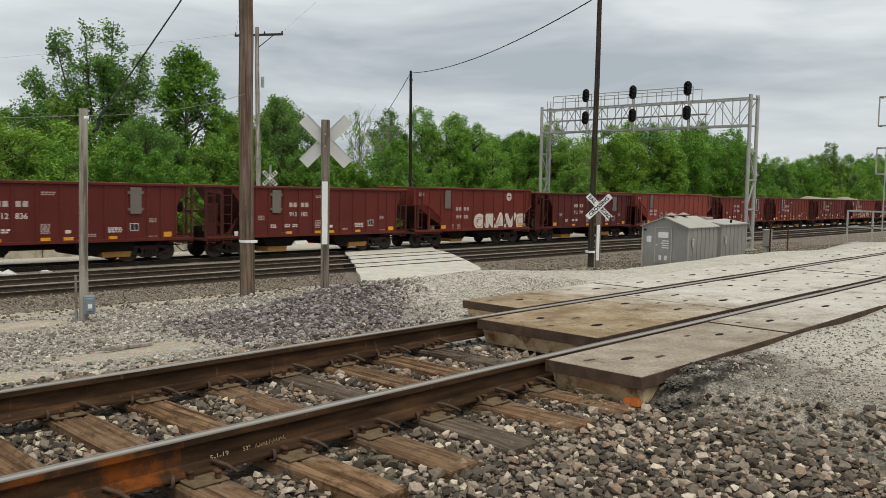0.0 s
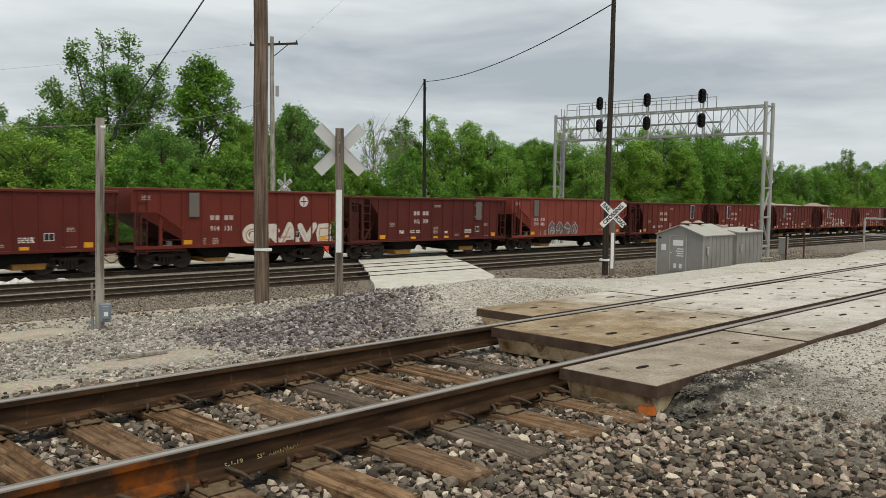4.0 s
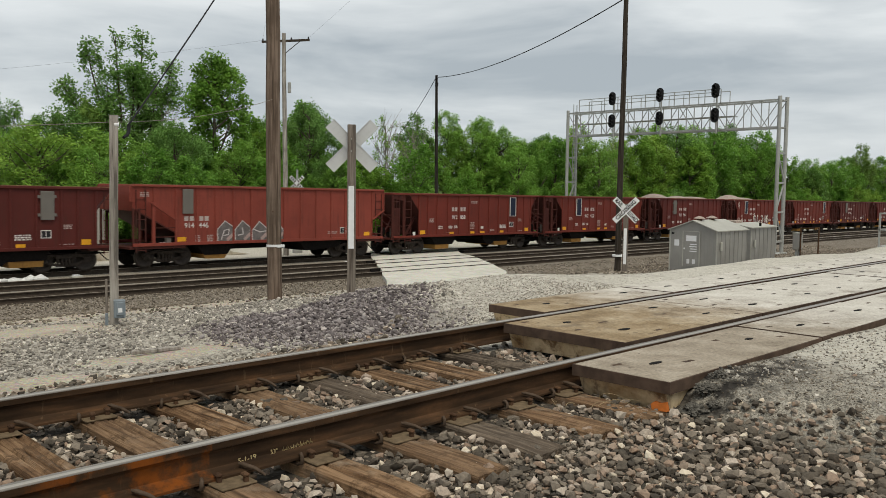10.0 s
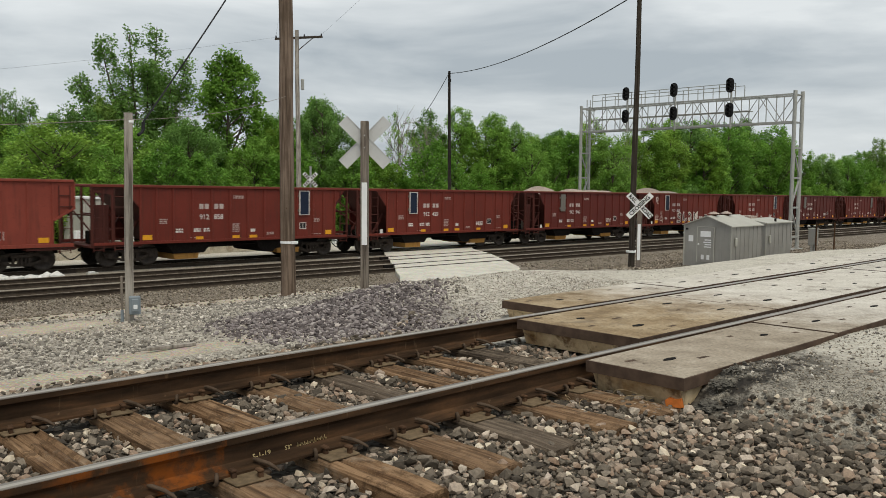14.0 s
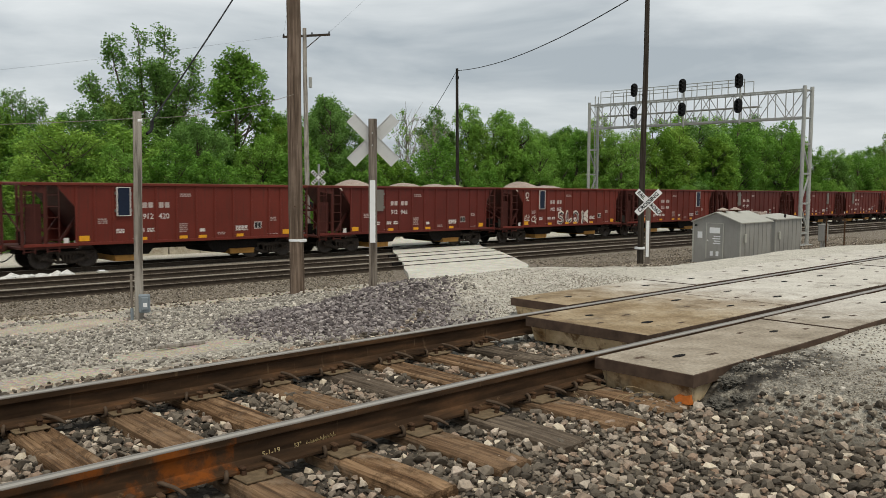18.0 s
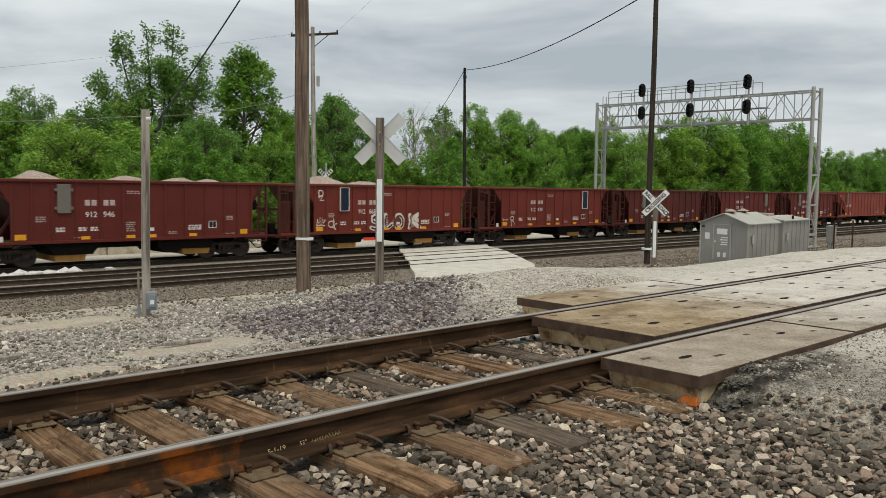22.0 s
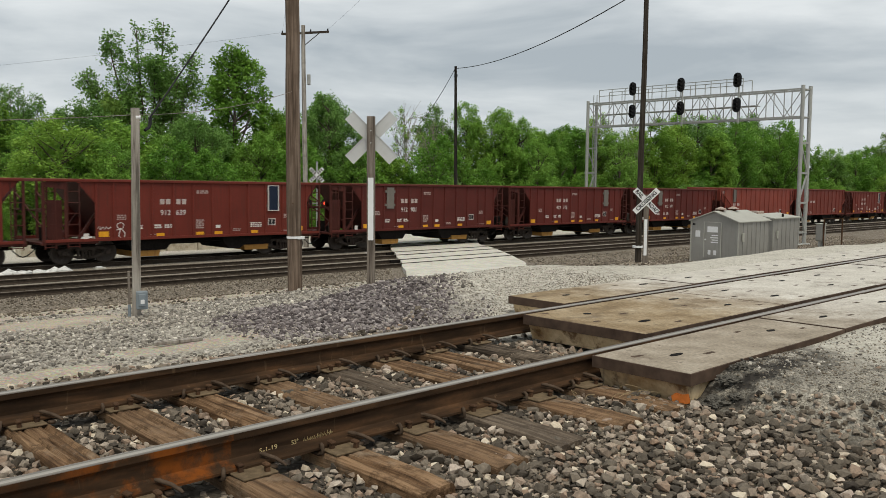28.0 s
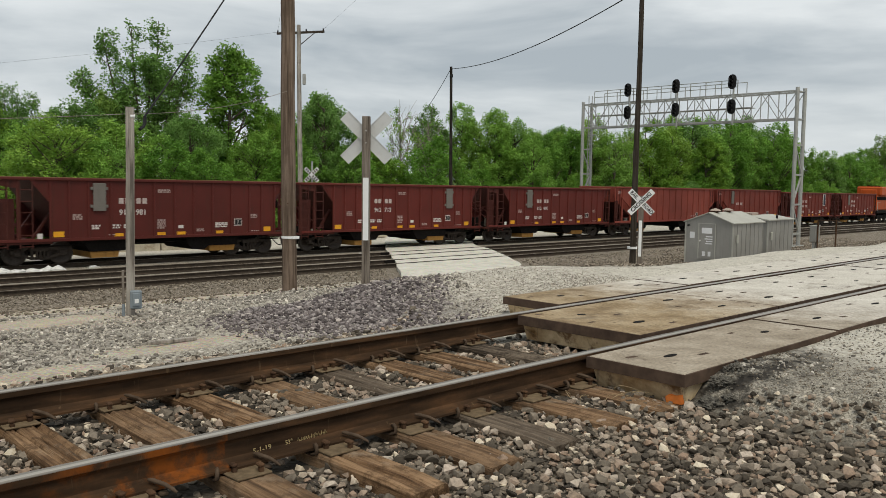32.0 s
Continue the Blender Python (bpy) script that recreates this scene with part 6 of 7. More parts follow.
# ---- signal gantry ----
def gantry():
    X, y0, y1 = 58.95, 22.45, 40.9
    zb, zt = 5.93, 7.86
    g0 = ground_z(X, y0)
    e = root("signal_gantry", X, y0, g0, "galvanised steel signal bridge spanning the yard tracks", "signal gantry")
    D = 1.2
    w = y1 - y0
    lo, hi = zb - g0, zt - g0

    def P(x, y, z):
        return (x, y, z)
    for yy in (0.0, w):
        for xx in (0.0, D):
            part("leg_pipe", Shape().tube([P(xx, yy, -0.3), P(xx, yy, hi + 0.25)], 0.135, 14), M_STEEL, e)
            part("base_plate", Shape().box(xx - 0.3, xx + 0.3, yy - 0.3, yy + 0.3, -0.05, 0.1, 0.02), M_STEEL, e)
        part("footing", Shape().box(-0.7, D + 0.7, yy - 0.6, yy + 0.6, -0.4, 0.0, 0.03), M_CONCRETE, e)
        for i, z in enumerate((0.9, 3.0, 5.1, 7.2)):
            part("leg_brace", Shape().bar(P(0, yy, z), P(D, yy, z), 0.12), M_STEEL, e)
            z2 = z + 2.1
            if z2 < lo:
                part("leg_brace", Shape().bar(P(0, yy, z + 0.05) if i % 2 else P(D, yy, z + 0.05), P(D, yy, z2) if i % 2 else P(0, yy, z2), 0.09), M_STEEL, e)
    for xx in (0.0, D):
        part("top_chord", Shape().bar(P(xx, -0.12, hi), P(xx, w + 0.12, hi), 0.11), M_STEEL, e)
        part("bottom_chord", Shape().bar(P(xx, -0.12, lo), P(xx, w + 0.12, lo), 0.12), M_STEEL, e)
        n = 14
        for i in range(n + 1):
            yy = w * i / n
            if 0 < i < n:
                part("lattice_post", Shape().bar(P(xx, yy, lo), P(xx, yy, hi), 0.055), M_STEEL, e)
            if i < n:
                y2 = w * (i + 1) / n
                part("lattice_diagonal", Shape().bar(P(xx, yy, lo if i % 2 else hi), P(xx, y2, hi if i % 2 else lo), 0.05), M_STEEL, e)
    n = 12
    for i in range(n + 1):
        yy = w * i / n
        part("tie_bar", Shape().bar(P(0, yy, hi), P(D, yy, hi), 0.06).bar(P(0, yy, lo), P(D, yy, lo), 0.06), M_STEEL, e)
    part("walkway", Shape().box(0.2, D - 0.1, 3.6, w - 1.2, lo + 0.95, lo + 1.0), M_STEEL, e, "steel grating walkway")
    ra, rb = 4.4, w - 1.25
    for xx in (-0.12,):
        for z in (0.55, 1.05):
            part("guard_rail", Shape().bar(P(xx, ra, hi + z), P(xx, rb, hi + z), 0.05), M_STEEL, e)
        for i in range(11):
            yy = ra + (rb - ra) * i / 10
            part("guard_post", Shape().bar(P(xx, yy, hi), P(xx, yy, hi + 1.05), 0.05), M_STEEL, e)
    for xx in (D + 0.1,):
        part("guard_rail", Shape().bar(P(xx, ra, hi + 1.0), P(xx, rb, hi + 1.0), 0.05), M_STEEL, e)
        for i in range(11):
            yy = ra + (rb - ra) * i / 10
            part("guard_post", Shape().bar(P(xx, yy, hi), P(xx, yy, hi + 1.0), 0.045), M_STEEL, e)
    for yy in (27.05, 31.68, 36.05):
        v = yy - y0
        part("signal_mast", Shape().tube([P(-0.35, v, lo - 0.3), P(-0.35, v, hi + 0.75)], 0.07, 10), M_STEEL, e)
        for z in (8.76, 6.96):
            zz = z - g0
            h = part("signal_head", Shape().tube([P(-0.62, v, zz), P(-0.36, v, zz)], [0.2, 0.2], 14), M_BLACK, e, "black signal head")
            sh = Shape()
            n2 = 20
            ring = [(0.33 * math.cos(2 * math.pi * i / n2), 0.33 * math.sin(2 * math.pi * i / n2) + (0.21 if math.sin(2 * math.pi * i / n2) > 0 else -0.21)) for i in range(n2)]
            sh.prism([(v + p, zz + q) for p, q in ring], -0.60, -0.58, "x")
            part("backing_plate", sh, M_BLACK, h, "black oval backing plate")
            for dz in (-0.28, 0.0, 0.28):
                part("hood", Shape().tube([P(-0.601, v, zz + dz), P(-0.85, v, zz + dz + 0.01)], [0.11, 0.12], 12, cap=False), M_BLACK, h)
    # ladder up the far leg
    for xx in (0.45, 0.9):
        part("ladder_rail", Shape().bar(P(xx, w - 0.25, 0.3), P(xx, w - 0.25, hi + 0.8), 0.05), M_STEEL, e)
    for i in range(30):
        part("ladder_rung", Shape().bar(P(0.45, w - 0.25, 0.5 + i * 0.34), P(0.9, w - 0.25, 0.5 + i * 0.34), 0.03), M_STEEL, e)
    for i in range(4):
        t = [(0.68 + 0.42 * math.cos(a * math.pi / 6), w - 0.25 - 0.05 - 0.6 * max(0, math.sin(a * math.pi / 6)), lo - 0.6 + i * 0.8) for a in range(0, 7)]
        part("ladder_hoop", Shape().tube(t, 0.03, 5), M_STEEL, e)


gantry()


def relay_box(x, y, z, sx, sy, sz, label):
    g = ground_z(x, y)
    e = root("relay_box", x, y, g, label, "relay box")
    part("body", Shape().box(-sx / 2, sx / 2, -sy / 2, sy / 2, z - g, z - g + sz, 0.02), M_ALU, e)
    part("lid", Shape().box(-sx / 2 - 0.03, sx / 2 + 0.03, -sy / 2 - 0.03, sy / 2 + 0.03, z - g + sz, z - g + sz + 0.04, 0.01), M_ALUROOF, e)
    for dx in (-0.6, 0.6):
        part("leg", Shape().box(dx * sx / 2 - 0.04, dx * sx / 2 + 0.04, -0.05, 0.05, -0.2, z - g), M_STEEL, e)


relay_box(49.4, 16.85, -1.98, 0.6, 0.35, 0.95, "grey metal relay box on two legs")
FRAME_POSTS = ((46.68, 14.60), (49.25, 16.62))
ga, gb = (ground_z(*q) for q in FRAME_POSTS)
mf = root("marker_frame", *FRAME_POSTS[0], ga, "thin dark metal frame of two posts and a bar", "frame")
part("post", Shape().tube([(0, 0, -0.3), (0, 0, -0.52 - ga)], 0.045, 8), M_RUST, mf)
step_x, step_y = FRAME_POSTS[1][0] - FRAME_POSTS[0][0], FRAME_POSTS[1][1] - FRAME_POSTS[0][1]
part("post", Shape().tube([(step_x, step_y, gb - ga - 0.3), (step_x, step_y, -0.66 - ga)], 0.045, 8), M_RUST, mf)
part("bar", Shape().bar((0, 0, -0.55 - ga), (step_x, step_y, -0.69 - ga), 0.05), M_RUST, mf)


# ---- signal mast with a railed platform, at the end of the plateau ----
def railed_mast():
    x, y = 42.3, 9.0
    g = ground_z(x, y)
    e = root("signal_mast", x, y, g, "galvanised signal mast with ladder and railed platform", "signal mast")
    top, fl = 7.6 - g, -1.05 - g
    part("platform", Shape().box(-0.7, 0.9, -3.6, 0.95, fl - 0.12, fl, 0.02), M_STEEL, e, "pale steel platform deck")
    for yy in (-3.4, -1.2, 0.8):
        for xx in (-0.6, 0.8):
            part("leg", Shape().box(xx - 0.06, xx + 0.06, yy - 0.06, yy + 0.06, -0.4, fl), M_STEEL, e)
    for yy in (-3.55, -2.45, -1.3, -0.2, 0.9):
        part("rail_post", Shape().bar((-0.65, yy, fl), (-0.65, yy, fl + 1.5), 0.07), M_STEEL, e)
    for z in (0.75, 1.5):
        part("guard_rail", Shape().bar((-0.65, -3.55, fl + z), (-0.65, 0.93, fl + z), 0.07).bar((-0.65, 0.9, fl + z), (0.85, 0.9, fl + z), 0.06), M_STEEL, e)
    part("mast", Shape().tube([(0.2, -1.2, 0), (0.2, -1.2, top)], 0.11, 12), M_STEEL, e)
    for yy in (-0.45, -0.75):
        part("ladder_rail", Shape().bar((-0.1, yy, fl), (-0.1, yy, top - 0.3), 0.05), M_STEEL, e)
    for i in range(20):
        part("ladder_rung", Shape().bar((-0.1, -0.45, fl + 0.3 + i * 0.36), (-0.1, -0.75, fl + 0.3 + i * 0.36), 0.03), M_STEEL, e)
    for z0, z1 in ((3.2, 4.4), (5.4, 6.7)):
        for z in (z0, z1):
            part("cage_hoop", Shape().tube([(-0.1, -0.2, z + fl), (-0.6, -0.2, z + fl), (-0.6, -1.0, z + fl), (-0.1, -1.0, z + fl)], 0.04, 5), M_STEEL, e)
        for yy in (-0.2, -1.0):
            part("cage_bar", Shape().bar((-0.6, yy, z0 + fl), (-0.6, yy, z1 + fl), 0.05), M_STEEL, e)


railed_mast()


# ---- beyond the train ----
g = ground_z(29.28, 38.42)
fl = root("crossing_signal", 29.28, 38.42, g, "crossing signal mast with crossbuck and red flashing lamps", "crossing signal", rz=-50)
part("mast", Shape().tube([(0, 0, 0), (0, 0, 2.38 - g)], 0.065, 10), M_STEEL, fl)
part("base", Shape().tube([(0, 0, 0), (0, 0, 0.25), (0, 0, 0.6)], [0.3, 0.3, 0.1], 12), M_STEEL, fl)
for ang in (45, -45):
    bl = part("blade", Shape().box(-0.56, 0.56, -0.006, 0.006, -0.105, 0.105), M_WHITE, fl, "white crossbuck blade")
    bl.matrix_basis = pose(0, -0.09 - 0.014 * (ang > 0), 1.58 - g, 0, ang, 0)
    for i in (0, 1, 2, 4, 5, 6):
        part("blade_mark", Shape().box(-0.49 + i * 0.145, -0.39 + i * 0.145, -0.0085, -0.0065, -0.08, 0.08), M_PLATE, bl, "grey unreadable blade letter" if i == 0 else "")
part("lamp_arm", Shape().bar((-0.75, -0.05, -0.12 - g), (0.75, -0.05, -0.12 - g), 0.07), M_STEEL, fl)
for sx in (-0.55, 0.55):
    tg = part("lamp_target", Shape().disc((sx, -0.12, -0.12 - g), 0.28, 0.03, "y", 20), M_BLACK, fl, "round black lamp target")
    part("lamp_lens", Shape().disc((sx, -0.15, -0.12 - g), 0.11, 0.04, "y", 16), M_REDLAMP if sx > 0 else M_REDPLASTIC, tg, "red lamp lens")
    part("lamp_visor", Shape().tube([(sx, -0.14, -0.12 - g), (sx, -0.36, -0.10 - g)], [0.15, 0.16], 14, cap=False), M_BLACK, tg)

for i, (x, l) in enumerate(((12.6, 1.75), (14.4, 1.75), (16.2, 1.75), (18.0, 1.75), (19.85, 1.7), (21.6, 1.1))):
    g = ground_z(x, 38.8)
    e = tagged(part("concrete_block", Shape().box(x, x + l, 38.5, 39.2, g - 0.1, g + 0.58, 0.03), M_CONCRETE), "pale concrete block in a row behind the track", "concrete block", "row of concrete blocks")
g = ground_z(23.5, 39)
rp = root("loading_ramp", 22.8, 38.9, g, "pale concrete ramp with a steel rail behind the track", "ramp")
part("ramp", Shape().prism([(0, 0), (3.4, 0), (0.0, 0.62)], 0, 2.2, "y"), M_CONCRETE, rp)
for u in (0.05, 0.9, 1.8):
    part("rail_post", Shape().bar((u, 0.05, 0.0), (u, 0.05, 1.05 - u * 0.18), 0.05), M_STEEL, rp)
part("hand_rail", Shape().bar((0.05, 0.05, 1.04), (2.9, 0.05, 0.5), 0.05), M_STEEL, rp)

g = ground_z(18, 42)
sh = root("silver_shed", 17.25, 42.0, g, "silver ribbed metal shed behind the train", "shed")
part("body", Shape().box(0, 1.95, 0, 3.0, 0.0, 2.95, 0.03), M_ALUROOF, sh)
part("roof", Shape().box(-0.08, 2.03, -0.08, 3.08, 2.95, 3.1, 0.03), M_TAPE, sh)
for i in range(7):
    part("seam", Shape().box(0.1 + i * 0.275, 0.16 + i * 0.275, -0.03, -0.002, 0.05, 2.9), M_ALUROOF, sh)
part("side_box", Shape().box(-0.5, -0.05, -0.2, 0.2, 0.3, 1.3, 0.03), M_TAPE, sh, "small white cabinet")

g = ground_z(35, 42)
for i, x in enumerate((33.6, 34.7, 35.8)):
    e = root("traffic_barrier", x, 42.0, ground_z(x, 42), "low red and white plastic traffic barrier", "traffic barrier", "row of barriers")
    part("body", Shape().prism([(-0.25, 0.0), (0.25, 0.0), (0.2, 0.2), (0.1, 0.5), (-0.1, 0.5), (-0.2, 0.2)], 0, 1.02, "x"), M_REDPLASTIC if i != 0 else M_TAPE, e)
e = root("concrete_slab_pile", 37.2, 42.0, ground_z(37.2, 42), "pale concrete slabs stacked on gravel", "concrete slabs")
for k in range(2):
    part("slab", Shape().box(0, 1.5 - 0.2 * k, 0, 0.9, 0.02 + k * 0.28, 0.28 + k * 0.28, 0.02), M_CONCRETE, e)


# switch machines and junk between the tracks
def switch_box(x, y, s, label):
    g = RAIL_Z - 0.2 + GRADE * x
    e = root("switch_machine", x, y, g, label, "switch machine")
    part("body", Shape().box(-0.45 * s, 0.45 * s, -0.25 * s, 0.25 * s, -0.1, 0.22 * s, 0.02), M_ALUROOF, e)
    part("lid", Shape().box(-0.3 * s, 0.2 * s, -0.2 * s, 0.2 * s, 0.22 * s, 0.30 * s, 0.015), M_TAPE, e)
    part("rod", Shape().tube([(0.0, 0.2 * s, 0.02), (0.0, 1.0 * s, 0.02)], 0.025, 6), M_RUST, e)


switch_box(13.45, 31.2, 0.5, "grey switch machine between the tracks")
switch_box(24.1, 27.1, 0.4, "pale switch box between the tracks")
switch_box(27.3, 31.1, 0.4, "pale switch box between the tracks")
switch_box(36.9, 27.2, 0.42, "pale switch box between the tracks")
switch_box(40.6, 31.1, 0.42, "pale switch box between the tracks")
M_RUBBLE = material("white_rubble", grainy((0.62, 0.62, 0.60), 0.3, 9), 0.9)
for i in range(9):
    rng = random.Random(200 + i)
    x, y = 9.3 + i * 0.33, 31.0 + rng.uniform(-0.3, 0.3)
    s = Shape()
    bm = bmesh.new()
    bmesh.ops.create_icosphere(bm, subdivisions=1, radius=rng.uniform(0.17, 0.32))
    for v in bm.verts:
        v.co *= rng.uniform(0.75, 1.2)
    bm.verts.index_update()
    s.add([(v.co.x * 1.4 + x, v.co.y + y, v.co.z * 0.8 + RAIL_Z - 0.18 + GRADE * x) for v in bm.verts], [tuple(v.index for v in f.verts) for f in bm.faces])
    bm.free()
    tagged(part("rubble_lump", s, M_RUBBLE), "white lump of rubble between the tracks", "rubble", "heap of white rubble")


# ---- trees ----
def leaf_cloud(name, clumps, mat, size, rng, per):
    """Many small folded leaves gathered in clumps: each clump is (centre, radius)."""
    cs = np.array([c for c, r in clumps])
    rs = np.array([r for c, r in clumps])
    cnt = np.maximum(6, (per * rs * rs).astype(int))
    C, Rr = np.repeat(cs, cnt, 0), np.repeat(rs, cnt)
    n = len(C)

    def unit(a):
        return a / (np.linalg.norm(a, axis=1)[:, None] + 1e-6)
    p = C + unit(rng.normal(size=(n, 3))) * (Rr * rng.random(n) ** 0.5)[:, None] * np.array((1, 1, 1.1))
    a = unit(rng.normal(size=(n, 3))) * np.array((1, 1, 0.6))
    b = unit(np.cross(a, rng.normal(size=(n, 3))))
    s = (size * rng.uniform(0.6, 1.25, n))[:, None]
    # leaves lie at random; normals bent outwards and up shade each clump as one
    out = unit(unit(p - C) + np.array((0, 0, 0.45)) + 0.45 * rng.normal(size=(n, 3)))
    b = np.where((np.sum(np.cross(a, b) * out, axis=1) > 0)[:, None], -b, b)
    v = np.stack([p - a * s, p + b * s * 0.55, p + a * s, p - b * s * 0.55], 1).reshape(-1, 3)
    me = bpy.data.meshes.new(name)
    me.vertices.add(4 * n)
    me.vertices.foreach_set("co", v.ravel())
    me.loops.add(4 * n)
    me.loops.foreach_set("vertex_index", np.arange(4 * n))
    me.polygons.add(n)
    me.polygons.foreach_set("loop_start", np.arange(0, 4 * n, 4))
    me.polygons.foreach_set("loop_total", np.full(n, 4))
    me.materials.append(mat)
    me.update()
    me.polygons.foreach_set("use_smooth", np.ones(n, dtype=bool))
    me.normals_split_custom_set_from_vertices(np.repeat(out, 4, 0).tolist())
    return me


# crown half-width over the height, both for a tree ten units tall
CROWNS = {
    "round": lambda t: 3.0 * max(0.0, 1 - ((t - 0.52) / 0.50) ** 2) ** 0.5,
    "poplar": lambda t: 2.1 * max(0.0, 1 - ((t - 0.56) / 0.45) ** 2) ** 0.42 * (1.12 - 0.25 * t),
    "bush": lambda t: 3.5 * max(0.0, 1 - ((t - 0.40) / 0.62) ** 2) ** 0.5,
    "bare": lambda t: 2.0 * max(0.0, 1 - ((t - 0.60) / 0.42) ** 2) ** 0.5}
# long stems of the open tree: foot on the trunk, and the tip (x, y, z)
STEMS = ((1.2, (0.75, 0.1, 9.6)), (1.6, (-0.5, 0.3, 9.3)), (2.0, (-1.75, -0.4, 8.7)), (2.4, (2.1, 0.3, 8.2)), (1.4, (1.35, -0.7, 6.9)), (2.8, (-2.9, 0.2, 7.1)),
         (2.0, (0.3, -1.3, 7.6)), (1.8, (-0.9, 1.2, 7.0)), (1.5, (1.0, 1.3, 7.8)), (1.0, (-1.3, -0.9, 5.4)), (1.0, (1.7, 0.4, 5.0)), (0.9, (0.2, -0.9, 5.0)))


def tree_meshes(seed, kind):
    """Trunk, limbs and crown of a tree ten units tall; the crown is a heap of leafy tufts with gaps between them."""
    rng = np.random.default_rng(seed)
    wood, clumps = Shape(), []
    r0 = {"round": 0.17, "poplar": 0.18, "open": 0.2, "bush": 0.1, "bare": 0.12}[kind]
    lean = rng.uniform(-0.3, 0.3, 2)
    top = 4.0 if kind == "open" else (6.0 if kind == "bush" else 9.0)
    trunk = [np.array((lean[0] * t + 0.12 * math.sin(3 * t + seed), lean[1] * t, top * t)) for t in np.linspace(0, 1, 8)]
    wood.tube([tuple(q) for q in trunk], [r0 * (1 - 0.8 * t) for t in np.linspace(0, 1, 8)], 8)

    def on_trunk(z):
        t = min(0.999, max(0.02, z / top)) * 7
        return trunk[int(t)] + (trunk[int(t) + 1] - trunk[int(t)]) * (t - int(t))
    if kind == "open":
        for foot, tip in STEMS:
            a, b = on_trunk(foot), np.array(tip)
            mid = a + (b - a) * 0.5 + np.array((b[0] * 0.16, b[1] * 0.16, -0.2))
            pts = [(1 - u) ** 2 * a + 2 * u * (1 - u) * mid + u * u * b for u in np.linspace(0, 1, 7)]
            wood.tube([tuple(q) for q in pts], list(np.linspace(0.1, 0.015, 7)), 5)
            for k in range(30):
                u = rng.uniform(0.42, 1.0) ** 0.8
                q = (1 - u) ** 2 * a + 2 * u * (1 - u) * mid + u * u * b
                side = rng.normal(size=3) * np.array((0.40, 0.40, 0.34)) * (1.1 - 0.5 * u)
                wood.tube([tuple(q), tuple(q + side)], [0.02, 0.008], 3, cap=False)
                clumps.append((q + side, rng.uniform(0.22, 0.46)))
        return wood, clumps, rng
    want = {"round": 330, "poplar": 400, "bush": 230, "bare": 120}[kind]
    gap = {"round": -0.12, "poplar": -0.16, "bush": -0.18, "bare": 0.0}[kind]
    width = CROWNS[kind]
    while len(clumps) < want:
        t, ang = rng.uniform(0.05, 1.0), rng.uniform(0, 2 * math.pi)
        w = width(t)
        if rng.random() * 3.2 > w + 0.5:
            continue
        lobe = 1 + 0.30 * noise.noise((math.cos(ang) * 1.3 + seed * 3.1, math.sin(ang) * 1.3, t * 3.4)) + 0.12 * noise.noise((math.cos(ang) * 3, math.sin(ang) * 3 + seed, t * 9))
        rad = w * lobe * rng.random() ** 0.38
        q = np.array((math.cos(ang) * rad, math.sin(ang) * rad, 10 * t)) + on_trunk(min(top, 10 * t)) * np.array((1, 1, 0))
        if noise.noise((q[0] * 0.62 + seed, q[1] * 0.62, q[2] * 0.62)) < gap:
            continue
        clumps.append((q, rng.uniform(*{"round": (0.3, 0.62), "poplar": (0.26, 0.5), "bush": (0.34, 0.72), "bare": (0.2, 0.36)}[kind])))
        if len(clumps) % (2 if kind == "bare" else 5) == 0:
            base = on_trunk(max(0.6, q[2] - rad * rng.uniform(0.7, 1.5)))
            mid = (base + q) / 2 + rng.normal(size=3) * 0.12
            wood.tube([tuple(base), tuple(mid), tuple(q)], [r0 * 0.36, r0 * 0.22, 0.012], 5)
            if kind == "bare":
                for k in range(3):
                    wood.tube([tuple(mid), tuple(q + rng.normal(size=3) * 0.7 + np.array((0, 0, 0.7)))], [0.028, 0.008], 4)
    return wood, clumps, rng


TREE_KINDS = {}


def make_tree_kind(key, seed, kind, mat, size, per, label):
    wood, clumps, rng = tree_meshes(seed, kind)
    peak = max(float(c[2] + 0.75 * r) for c, r in clumps)
    wood.v = [tuple(10.0 / peak * u for u in p) for p in wood.v]
    clumps = [(c * 10.0 / peak, r * 10.0 / peak) for c, r in clumps]
    e = root("tree", 0, 0, -200, label, "tree", "woods behind the railway")
    part("trunk", wood, M_DEAD if kind == "bare" else M_BARK, e)
    crown = leaf_cloud("crown", clumps, mat, size, rng, per)
    part("crown", crown, None, e)
    TREE_KINDS[key] = e


make_tree_kind("a", 1, "round", M_LEAF, 0.105, 330, "full green leafy tree in the woods")
make_tree_kind("b", 2, "round", M_LEAFDARK, 0.10, 330, "dark green leafy tree in the woods")
make_tree_kind("c", 3, "round", M_LEAFPALE, 0.10, 330, "bright green leafy tree in the woods")
make_tree_kind("d", 4, "poplar", M_LEAF, 0.098, 470, "tall narrow green tree in the woods")
make_tree_kind("e", 5, "open", M_LEAFDARK, 0.082, 540, "tall open-crowned cottonwood tree in the woods")
make_tree_kind("f", 6, "bush", M_LEAFPALE, 0.135, 210, "bright green bushy undergrowth tree")
make_tree_kind("g", 7, "bush", M_LEAF, 0.135, 210, "green bushy undergrowth tree")
make_tree_kind("h", 8, "bare", M_LEAFPALE, 0.085, 360, "half-bare tree with pale twigs")
make_tree_kind("j", 9, "poplar", M_LEAFPALE, 0.092, 430, "slender bright green tree in the woods")
USED = {}


